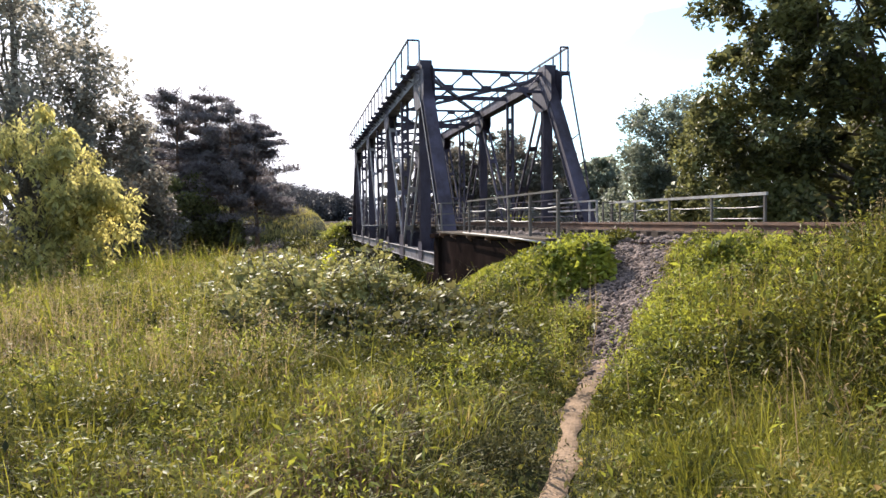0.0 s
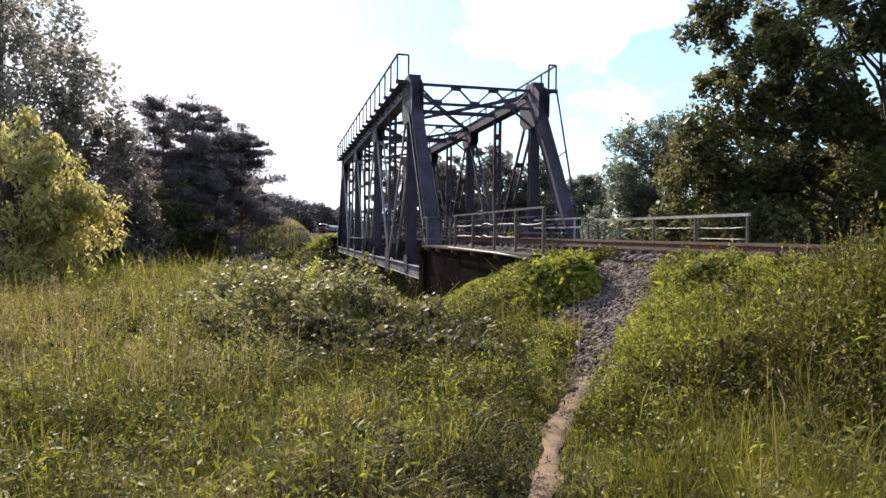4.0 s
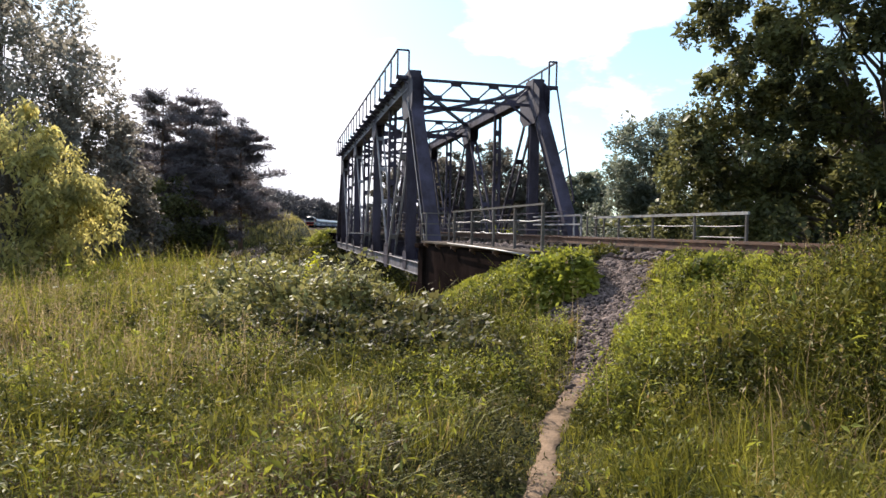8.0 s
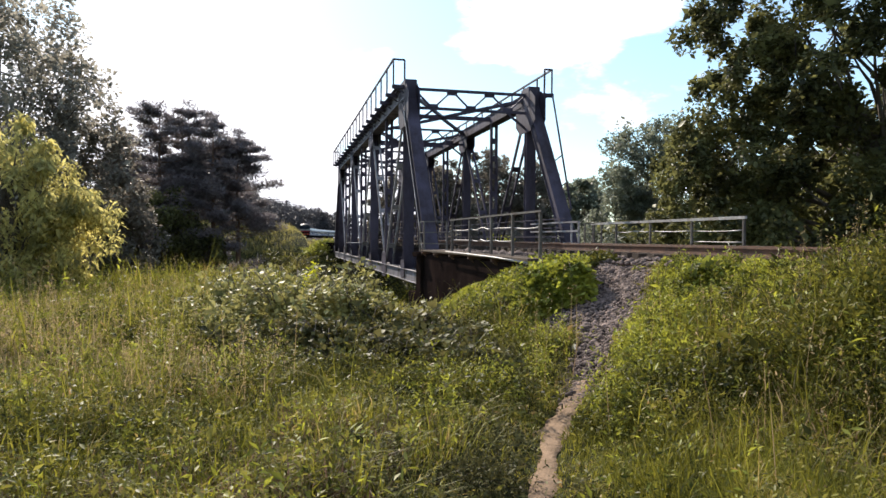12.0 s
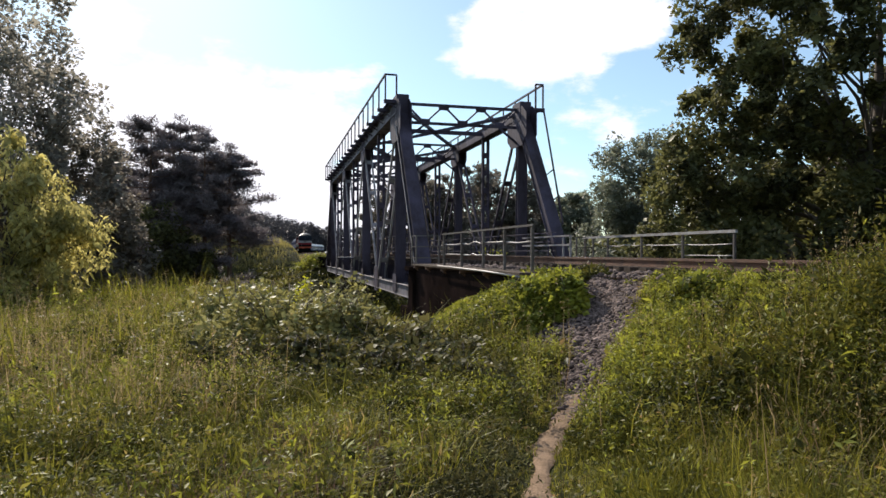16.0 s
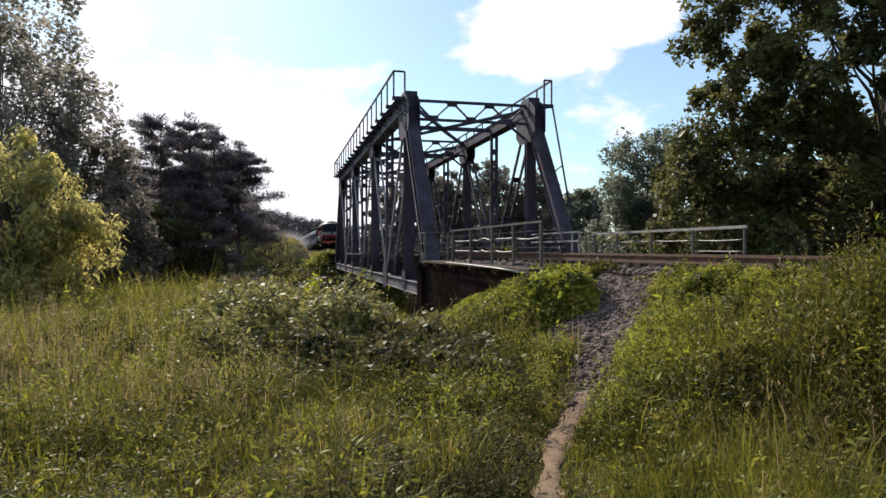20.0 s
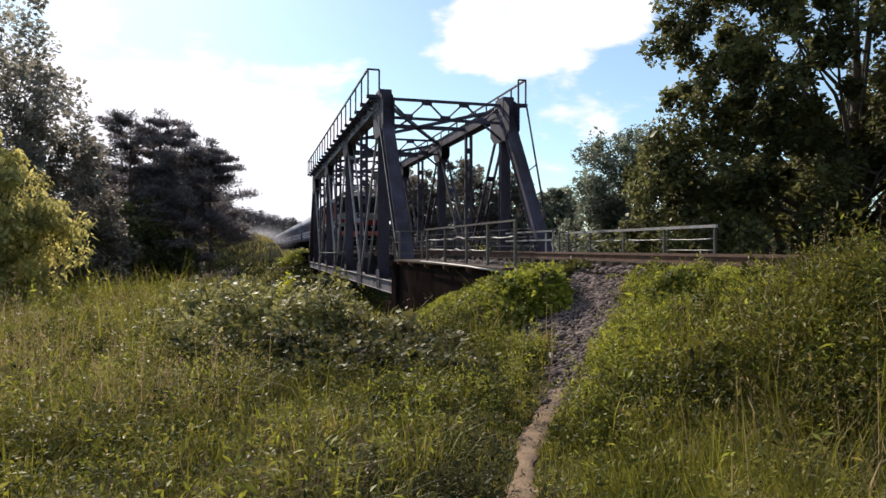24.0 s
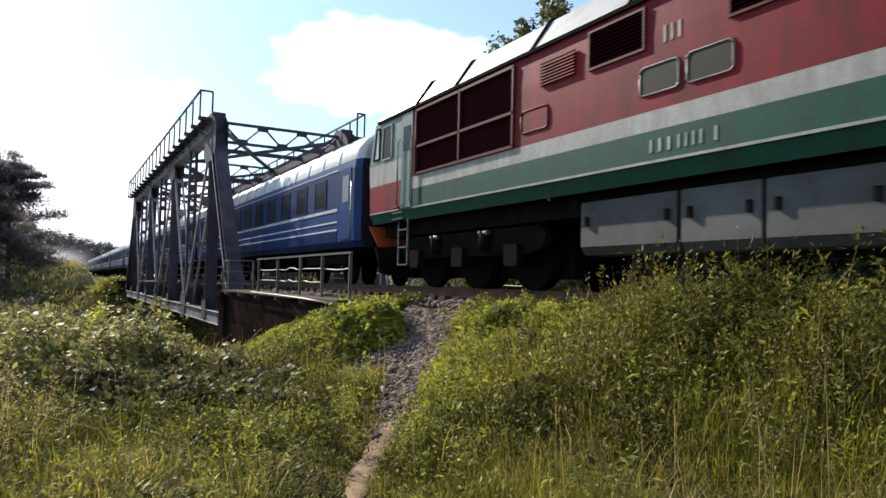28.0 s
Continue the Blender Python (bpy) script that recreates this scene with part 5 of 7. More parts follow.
            part("grab_rail", bm, M_CHROME, body)
    for y0, y1 in ((-0.42, 0.0), (COACH, COACH + 0.42)):
        bm = bmesh.new()
        for k in range(5):
            a, b = y0 + (y1 - y0) * k / 5, y0 + (y1 - y0) * (k + 0.7) / 5
            box(bm, -0.62, 0.62, a, b, 1.1, 3.35)
        part("gangway", bm, M_RUBBER, coach, "black rubber gangway bellows")
    bm = bmesh.new()
    box(bm, -1.2, 1.2, 0.5, COACH - 0.5, 0.85, 1.0)
    for y in (8.5, 11, 14):
        box(bm, -1.25, 1.25, y, y + 1.6, 0.42, 0.9)
    part("underframe", bm, M_BLACK, coach)
    wm = wheel_mesh(0.475)
    for c in (3.4, COACH - 3.4):
        bm = bmesh.new()
        for s in (-1, 1):
            bar(bm, (s * 1.1, c - 1.75, 0.68), (s * 1.1, c + 1.75, 0.68), 0.14, 0.24)
        box(bm, -1.1, 1.1, c - 0.25, c + 0.25, 0.55, 0.86)
        part("bogie_frame", bm, M_BLACK, coach)
        for y in (c - 1.2, c + 1.2):
            for s in (-1, 1):
                part_of("wheel", wm, coach, pose(s * 0.79, y, 0.475, 0, 0, 0 if s < 0 else 180))
    return coach


loco, loco_wheels = build_loco()
coach_first = build_coach()
coaches = [coach_first] + [copy_thing(coach_first, Matrix()) for _ in range(7)]
SPEED = 14.4


def along(s):
    """A pose on the line, s metres from the bridge's near end; +y of a vehicle points back along the train."""
    if s < 190:
        return Matrix.Translation((0, s, 0))
    x = float(track_x(s))
    return Matrix.Translation((x, s, 0)) @ Matrix.Rotation(-math.atan((s - 190) / 760.0), 4, "Z")


def build_dust():
    """Puffs of dust that the train stirs up: each trails it, then hangs over its own stretch of the bank."""
    out = []
    rng = np.random.default_rng(61)
    for back, stop, x, z, r in ((14, 66, -5.0, 1.3, (3.8, 6, 2.2)), (28, 92, -5.8, 1.8, (4.8, 8, 2.8)), (44, 125, -6.8, 2.4, (6.0, 9, 3.4))):
        bm = bmesh.new()
        bmesh.ops.create_icosphere(bm, subdivisions=4, radius=1)
        shift = Vector(rng.uniform(0, 9, 3))
        for v in bm.verts:
            v.co *= 1 + 0.16 * noise.noise(v.co * 1.6 + shift)
            v.co.x, v.co.y, v.co.z = v.co.x * r[0], v.co.y * r[1], v.co.z * r[2]
        for f in bm.faces:
            f.smooth = True
        me = bpy.data.meshes.new("dust_puff")
        bm.to_mesh(me)
        bm.free()
        me.materials.append(M_DUST)
        ob = tagged(new("dust_puff", me), "thin pale dust cloud hanging beside the passing train", "dust", "dust clouds")
        out.append((ob, back, stop, x, z))
    return out


dust = build_dust()


def motions():
    for ob, back, stop, x, z in dust:
        rows = []
        for k in range(57):
            t = 0.5 * k
            y = -13.4 + SPEED * (27.0 - t) + back
            hang = max(stop - y, 0) / SPEED                    # seconds since it was left behind
            y = max(y, stop - 0.4 * min(hang, 6))
            place = Matrix.Translation((float(track_x(y)) + x - 0.35 * hang, y, z + 0.08 * hang))
            rows.append((t, place))
        walk(ob, rows)
    times = [0.5 * k for k in range(57)]
    head = [-13.4 + SPEED * (27.0 - t) for t in times]

    def vehicle(ob, back, length):
        rows = []
        for t, h in zip(times, head):
            a, b = along(h + back), along(h + back + length)
            d = b.translation - a.translation
            rows.append((t, a @ Matrix() if h + back + length < 190 else Matrix.Translation(a.translation) @ Matrix.Rotation(-math.atan2(d.x, d.y), 4, "Z")))
        walk(ob, rows)
    vehicle(loco, 0.0, LOCO)
    for k, c in enumerate(coaches):
        vehicle(c, LOCO + 0.75 + k * (COACH + 0.94), COACH)
    step = 1.0 / FPS
    turn = SPEED * step / 0.61
    for w, y in loco_wheels:
        rows = [(k * step, Matrix.Translation((0, y, 0.61)) @ Matrix.Rotation(turn * k, 4, "X")) for k in range(0, 841)]
        walk(w, rows)


# ---- plants ----
def rand_dirs(rng, n):
    v = rng.normal(size=(n, 3))
    return v / np.linalg.norm(v, axis=1)[:, None]


def leaf_mesh(name, at, size, rng, material, wide=0.55, up=0.3, fold=0.25, stretch=0.35, lean=None):
    """Folded pointed leaves, one at each place."""
    n = len(at)
    d = rand_dirs(rng, n)
    d[:, 2] = d[:, 2] * 0.7 + (rng.normal(0, 0.2, n) if lean is None else lean)
    d /= np.linalg.norm(d, axis=1)[:, None]
    nrm = rand_dirs(rng, n)
    nrm[:, 2] = np.abs(nrm[:, 2]) + up
    s = np.cross(d, nrm)
    s /= np.linalg.norm(s, axis=1)[:, None] + 1e-9
    nn = np.cross(s, d)
    L = (size * np.exp(rng.normal(0, stretch, n)))[:, None]
    v = np.empty((n, 4, 3), np.float32)
    v[:, 0] = at
    v[:, 1] = at + d * L * 0.45 + s * L * wide * 0.5 + nn * L * fold * 0.3
    v[:, 2] = at + d * L
    v[:, 3] = at + d * L * 0.45 - s * L * wide * 0.5 + nn * L * fold * 0.3
    i = np.arange(n) * 4
    f = np.concatenate([np.stack([i, i + 1, i + 2], 1), np.stack([i, i + 2, i + 3], 1)])
    return mesh_np(name, v.reshape(-1, 3), f, material)


def blades_mesh(name, at, tall, wide, bend, rng, material, heading=None):
    """Tapered bent grass blades of three faces."""
    n = len(at)
    a = rng.uniform(0, 2 * math.pi, n) if heading is None else heading
    side = np.stack([np.cos(a), np.sin(a), np.zeros(n)], 1)
    way = np.stack([-np.sin(a), np.cos(a), np.zeros(n)], 1)
    up = np.array([0, 0, 1.0])
    h, b, w = tall[:, None], (bend * rng.uniform(0.2, 1.6, n))[:, None], wide[:, None]
    lean = way * b
    mid = at + up * h * 0.55 + lean * h * 0.35
    tip = at + up * h * (1 - 0.25 * np.minimum(b, 1.2)) + lean * h
    v = np.empty((n, 5, 3), np.float32)
    v[:, 0], v[:, 1] = at - side * w * 0.5, at + side * w * 0.5
    v[:, 2], v[:, 3] = mid + side * w * 0.42, mid - side * w * 0.42
    v[:, 4] = tip
    i = np.arange(n) * 5
    return mesh_np(name, v.reshape(-1, 3), [np.stack([i, i + 1, i + 2, i + 3], 1), np.stack([i + 3, i + 2, i + 4], 1)], material)


def scatter(rng, n, x0, x1, y0, y1, keep):
    out = np.zeros((0, 2))
    while len(out) < n:
        p = np.stack([rng.uniform(x0, x1, n), rng.uniform(y0, y1, n)], 1)
        out = np.concatenate([out, p[keep(p[:, 0], p[:, 1]) > rng.random(n)]])
    return out[:n]


def on_ground(p):
    return np.concatenate([p, height(p[:, 0], p[:, 1])[:, None]], 1)


def stony_width(x):
    """Half the width of the spilled stones: narrow at the foot, wide at the crest."""
    return np.where(x > -5.0, 0.15 + 0.34 * smooth((x + 4.6) / 1.4), 0.0)


# thickets of bramble: place, half-widths, height
BRAMBLES = ((-7.9, -14.2, 1.2, 1.1, 1.02, "pale"), (-8.7, -13.0, 1.0, 1.0, 1.02, "pale"), (-7.1, -12.8, 0.85, 0.9, 1.0, "pale"), (-7.0, -14.0, 0.7, 0.8, 0.84, "pale"),
            (-6.5, -15.0, 0.85, 0.9, 0.62, "low"), (-7.5, -15.7, 1.0, 0.75, 0.56, "low"), (-6.0, -13.6, 0.5, 0.6, 0.42, "pale"), (-6.6, -16.6, 0.8, 0.7, 0.5, "low"), (-8.5, -15.6, 0.7, 0.6, 0.45, "low"), (-5.75, -15.5, 0.5, 0.7, 0.42, "low"), (-5.9, -16.9, 0.5, 0.55, 0.4, "low"), (-7.4, -16.8, 0.7, 0.55, 0.4, "low"))


def off_bramble(x, y):
    k = np.ones(np.shape(x))
    for bx, by, rx, ry, bt, kind in BRAMBLES:
        k = np.where(((x - bx) / rx) ** 2 + ((y - by) / ry) ** 2 < 1.1, 0.04, k)
    return k


def hollow(x, y):
    """The bare stony ground under the overhanging bush beside the path."""
    return ((x + 4.05) / 0.5) ** 2 + ((y + 14.55) / 0.5) ** 2 < 1


def clear_of_works(x, y):
    """Growth stays off the track bed, the walls, the path and the stony slope."""
    k = smooth((np.abs(x) - 1.9) / 0.7) * (off_path(x, y) > 0.06 + 0.06 * wob(x, y, 0.22, 4) + 0.04 * smooth((y + 21) / 3))
    stony = (off_path(x, y) < stony_width(x) + 0.14 * wob(x, y, 0.3, 15)) | hollow(x, y)
    wall = (np.abs(x) < 3.6) & (y > -2.2) & (y < 47)
    seat = np.hypot(x - EYE.x, y - EYE.y) < 1.6
    bare = 1 - 0.7 * np.exp(-((x + 7.0) / 0.75) ** 2 - ((y + 19.8) / 1.0) ** 2)
    return np.where(stony | wall | seat, 0.0, k) * off_bramble(x, y) * bare


def off_gully(x, y):
    """Low growth only where the ground falls away before the abutment."""
    return 1 - smooth((x + 7.4) / 0.8) * smooth((y + 13.2) / 1.5)


def tussock(x, y):
    return 0.12 + 0.88 * smooth(0.5 + 0.9 * wob(x, y, 0.3, 11))


def canopy(x, y):
    """How high the matted growth stands, in lumps of half a metre and more."""
    lump = smooth(0.5 + 0.95 * wob(x, y, 0.27, 12))
    swell = 0.5 + 0.5 * wob(x, y, 1.25, 5)
    beside = off_path(x, y)
    low = 0.16 + 0.84 * smooth((beside - stony_width(x) - 0.05) / 0.9)
    gully = 1 - 0.82 * smooth((x + 7.0) / 1.2) * smooth((y + 13.0) / 2.0)
    fore = 1 - 0.5 * np.exp(-((x + 7.6) / 2.0) ** 2 - ((y + 16.6) / 1.1) ** 2)
    return (0.03 + 0.40 * lump + 0.14 * swell) * low * gully * fore * shorter(x, y)


def shorter(x, y):
    """Growth stays low where the bank's crest meets the stony path."""
    return 1 - 0.62 * smooth((x + 4.0) / 0.9) * smooth((y + 19.6) / 2.2)


def from_eye(x, y):
    return np.hypot(x - EYE.x, y - EYE.y)


def parched(x, y):
    """Brownish patches of dying grass, mostly out to the meadow's far side."""
    main = np.exp(-((x + 11.3) / 1.2) ** 2 - ((y + 15.2) / 2.4) ** 2)
    return np.clip(0.32 * main + 0.3 * smooth(0.1 + 0.9 * wob(x, y, 2.2, 8)), 0, 1)


def plant_grass():
    rng = np.random.default_rng(21)
    rich = lambda x, y: clear_of_works(x, y) * tussock(x, y)
    sets = (("near", 80000, -13.5, -2.2, -22.8, -13.5, 0.68, 0.0056, 0.95), ("middle", 100000, -24, -2.2, -16, -1, 1.15, 0.011, 0.5), ("far", 60000, -48, -3.0, -6, 12, 1.35, 0.02, 0.45),
            ("beyond", 90000, -30, -1.8, 42, 112, 1.3, 0.05, 0.5), ("bank", 40000, 2.2, 30, -40, 2, 1.4, 0.02, 0.5), ("behind", 45000, -22, -2.2, -38, -22.5, 0.8, 0.014, 0.6))
    for nm, n, x0, x1, y0, y1, tall, wide, bend in sets:
        p = scatter(rng, n, x0, x1, y0, y1, rich)
        h = tall * canopy(p[:, 0], p[:, 1]) * np.exp(rng.normal(0, 0.32, n))
        near = np.hypot(p[:, 0] - EYE.x, p[:, 1] - EYE.y)
        h = np.minimum(h, 0.2 + near * 0.13)
        me = blades_mesh("grass", on_ground(p), h, wide * np.exp(rng.normal(0, 0.3, n)), bend, rng, M_STRAW if nm == "beyond" else M_GRASS)
        tagged(new("grass", me), "tall uneven green meadow grass with drier tufts", "grass", kind="stuff")
    # upright grass up the embankment's flank
    n = 42000
    p = scatter(rng, n, -6.6, -2.2, -24, -14.5, lambda x, y: clear_of_works(x, y) * smooth((x + 6.6 - 0.55 * (y + 19)) / 1.2) * (0.3 + 0.7 * tussock(x, y)))
    h = np.minimum(0.34, 0.02 + 0.045 * np.hypot(p[:, 0] - EYE.x, p[:, 1] - EYE.y)) * (0.22 + 1.0 * smooth((off_path(p[:, 0], p[:, 1]) - 0.15) / 1.1)) * np.exp(rng.normal(0, 0.35, n)) * shorter(p[:, 0], p[:, 1])
    me = blades_mesh("grass", on_ground(p), h, 0.0052 * np.exp(rng.normal(0, 0.3, n)), 0.5, rng, M_GRASS)
    tagged(new("grass", me), "upright yellow-green grass on the embankment flank", "grass", kind="stuff")


def plant_herbs():
    """Small leaves filling the matted growth from the ground to its lumpy top."""
    rng = np.random.default_rng(29)
    rich = lambda x, y: clear_of_works(x, y) * (0.25 + 0.75 * smooth(0.5 + 0.8 * wob(x, y, 0.9, 31)))
    for n, x0, x1, y0, y1, size in ((95000, -13.0, -2.2, -22.5, -13.5, 0.034), (110000, -22, -2.4, -16, -4, 0.06), (50000, -40, -8, -8, 6, 0.10), (6000, -28, -1.8, 43, 100, 0.2)):
        p = scatter(rng, n, x0, x1, y0, y1, rich)
        g = on_ground(p)
        g[:, 2] += canopy(p[:, 0], p[:, 1]) * rng.random(n) ** 0.6
        me = leaf_mesh("meadow_herbs", g, size, rng, M_HERB, 0.42, 0.6, 0.3, 0.4)
        tagged(new("meadow_herbs", me), "matted small-leaved herbs among the meadow grass", "herbs", kind="stuff")
    # a close leafy cover on the slope beside the abutment
    n = 85000
    p = scatter(rng, n, -6.4, -2.5, -14.5, -2.5, lambda x, y: (off_path(x, y) > stony_width(x) + 0.02 + 0.2 * wob(x, y, 0.35, 14)) * (1 - hollow(x, y)) * smooth((x + 6.6 - 0.9 * smooth((y + 12) / 2)) / 1.0))
    g = on_ground(p)
    g[:, 2] += (0.03 + 0.11 * smooth(0.5 + 0.6 * wob(x=p[:, 0], y=p[:, 1], s=0.4, seed=32)) + 0.3 * smooth((-9.2 - p[:, 1]) / 2.0) * smooth((p[:, 0] + 5.2) / 1.2)) * rng.random(n) ** 0.5 * smooth((-2.4 - p[:, 0]) / 0.5)
    me = leaf_mesh("slope_herbs", g, 0.055, rng, M_SLOPE, 0.5, 0.6, 0.3, 0.4)
    tagged(new("slope_herbs", me), "close bright green herbs covering the embankment slope", "herbs", kind="stuff")
    # dark rank growth in the dip below the bridge
    n = 26000
    p = scatter(rng, n, -16, 6, 3, 44, lambda x, y: smooth((x + 16) / 4) + 0 * y)
    g = on_ground(p)
    g[:, 2] += (0.3 + 0.7 * smooth(0.5 + 0.6 * wob(p[:, 0], p[:, 1], 1.2, 33))) * rng.random(n) ** 0.6 * np.where(np.abs(p[:, 0]) < 3.6, 0.8, 1.3)
    me = leaf_mesh("rank_weeds", g, 0.2, rng, M_WEED, 0.5, 0.5, 0.3, 0.4)
    tagged(new("rank_weeds", me), "dark rank weeds filling the river dip", "weeds", kind="stuff")


def plant_tussocks():
    """Clumps of longer blades arching outward from one foot."""
    rng = np.random.default_rng(27)
    rich = lambda x, y: clear_of_works(x, y) * off_gully(x, y) * (off_path(x, y) > 0.7)
    for n, per, x0, x1, y0, y1, tall, wide in ((620, 46, -12, -4.5, -22.5, -14, 0.27, 0.009), (220, 46, -5.0, -2.3, -23, -15.5, 0.24, 0.008), (700, 30, -24, -6, -15, -2, 0.48, 0.013)):
        c = scatter(rng, n, x0, x1, y0, y1, rich)
        size = np.exp(rng.normal(0, 0.35, n))
        off = rng.normal(0, 0.075, (n, per, 2)) * size[:, None, None]
        p = (c[:, None] + off).reshape(-1, 2)
        out = np.arctan2(off[..., 1], off[..., 0]).ravel() + rng.normal(0, 0.5, n * per)
        h = tall * np.repeat(size, per) * rng.uniform(0.55, 1.2, n * per)
        near = np.hypot(p[:, 0] - EYE.x, p[:, 1] - EYE.y)
        h = np.minimum(h, 0.2 + near * 0.12) * shorter(p[:, 0], p[:, 1])
        me = blades_mesh("tussock_grass", on_ground(p), h, wide * np.exp(rng.normal(0, 0.3, n * per)), 0.72, rng, M_GRASS, out - math.pi / 2)
        tagged(new("tussock_grass", me), "arching tussocks of meadow grass catching the sun", "grass", kind="stuff")
    # bright fresh tufts, and faded blades in worn patches between them
    n, per = 190, 80
    c = scatter(rng, n, -12.5, -4.6, -22.2, -13.5, lambda x, y: rich(x, y) * smooth(0.35 + 0.9 * wob(x, y, 0.9, 61)))
    size = np.exp(rng.normal(0, 0.3, n))
    off = rng.normal(0, 0.085, (n, per, 2)) * size[:, None, None]
    p = (c[:, None] + off).reshape(-1, 2)
    out = np.arctan2(off[..., 1], off[..., 0]).ravel() + rng.normal(0, 0.6, n * per)
    h = 0.22 * np.repeat(size, per) * rng.uniform(0.4, 1.2, n * per) * shorter(p[:, 0], p[:, 1])
    me = blades_mesh("tussock_grass", on_ground(p), h, 0.0085 * np.exp(rng.normal(0, 0.3, n * per)), 1.05, rng, M_FRESH, out - math.pi / 2)
    tagged(new("tussock_grass", me), "fresh yellow-green grass tufts standing out of the meadow", "grass", kind="stuff")
    p = scatter(rng, 15000, -13, -4.8, -22.4, -13.5, lambda x, y: rich(x, y) * smooth(-0.1 + 1.3 * wob(x, y, 1.0, 62)))
    h = 0.2 * np.exp(rng.normal(0, 0.3, len(p))) * shorter(p[:, 0], p[:, 1])
    me = blades_mesh("dry_grass", on_ground(p), h, 0.0075 * np.exp(rng.normal(0, 0.3, len(p))), 0.75, rng, M_FADED)
    tagged(new("dry_grass", me), "faded brownish grass in worn meadow patches", "grass", kind="stuff")


def seed_stalks(name, n, x0, x1, y0, y1, tall, rng, keep, head=0.16, spread=0.03):
    """Thin stalks with a plume of small husks."""
    p = on_ground(scatter(rng, n, x0, x1, y0, y1, keep))
    near = np.hypot(p[:, 0] - EYE.x, p[:, 1] - EYE.y)
    h = np.minimum(tall * np.exp(rng.normal(0, 0.22, n)), 0.3 + near * 0.17) * shorter(p[:, 0], p[:, 1])
    bend = np.stack([rng.normal(0, 0.10, n), rng.normal(0, 0.10, n), np.zeros(n)], 1)
    top = p + np.array([0, 0, 1]) * h[:, None] + bend * h[:, None]
    a = rng.uniform(0, 6.28, n)
    s = np.stack([np.cos(a), np.sin(a), np.zeros(n)], 1) * 0.004
    v = np.stack([p - s, p + s, top], 1).reshape(-1, 3)
    i = np.arange(n) * 3
    tagged(new(name, mesh_np(name, v, np.stack([i, i + 1, i + 2], 1), M_DRY)), "dry brownish grass stalks standing in the meadow", "grass", kind="stuff")
    k = 14
    t = rng.random((n, k, 1))
    c = top[:, None] - (np.array([0, 0, 1]) + bend)[:, None] * (t * head) + rng.normal(0, spread, (n, k, 3)) * (0.3 + t)
    me = leaf_mesh("seed_heads", c.reshape(-1, 3), 0.022, rng, M_DRY, 0.35, 0.2, 0.1, 0.3, 0.6)
    tagged(new("seed_heads", me), "pale brown grass seed heads above the meadow", "grass", kind="stuff")


def weeds(name, n, x0, x1, y0, y1, tall, leaf, rng, keep, material, label, per=26):
    """Leafy upright weeds: leaves up a stem."""
    p = on_ground(scatter(rng, n, x0, x1, y0, y1, keep))
    near = np.hypot(p[:, 0] - EYE.x, p[:, 1] - EYE.y)
    h = np.minimum(tall * np.exp(rng.normal(0, 0.3, n)), 0.2 + near * 0.13) * shorter(p[:, 0], p[:, 1])
    t = rng.random((n, per, 1)) ** 0.8
    r = rng.normal(0, 0.075, (n, per, 3)) * (1.2 - t)
    c = p[:, None] + np.array([0, 0, 1]) * t * h[:, None, None] + r
    me = leaf_mesh(name, c.reshape(-1, 3), leaf, rng, material, 0.34, 0.5, 0.25, 0.35, 0.45)
    tagged(new(name, me), label, "weeds", kind="stuff")


def herb_clumps(label, n, x0, x1, y0, y1, wide, tall, leaf, per, rng, keep, material):
    """Rounded leafy clumps of several plants, with gaps between them."""
    c = scatter(rng, n, x0, x1, y0, y1, keep)
    size = np.exp(rng.normal(0, 0.35, n))
    d = rand_dirs(rng, n * per).reshape(n, per, 3)
    d[..., 2] = np.abs(d[..., 2]) * 0.95 + 0.05
    d *= (rng.random((n, per, 1)) ** 0.35)
    p = c[:, None] + d[..., :2] * (wide * size)[:, None, None]
    g = on_ground(p.reshape(-1, 2))
    g[:, 2] += (d[..., 2] * (tall * size ** 0.7 * rng.uniform(0.7, 1.3, n) * shorter(c[:, 0], c[:, 1]))[:, None]).ravel()
    me = leaf_mesh("herb_clumps", g, leaf * 0.9, rng, material, 0.36, 0.5, 0.3, 0.35, 0.45)
    tagged(new("herb_clumps", me), label, "herbs", kind="stuff")


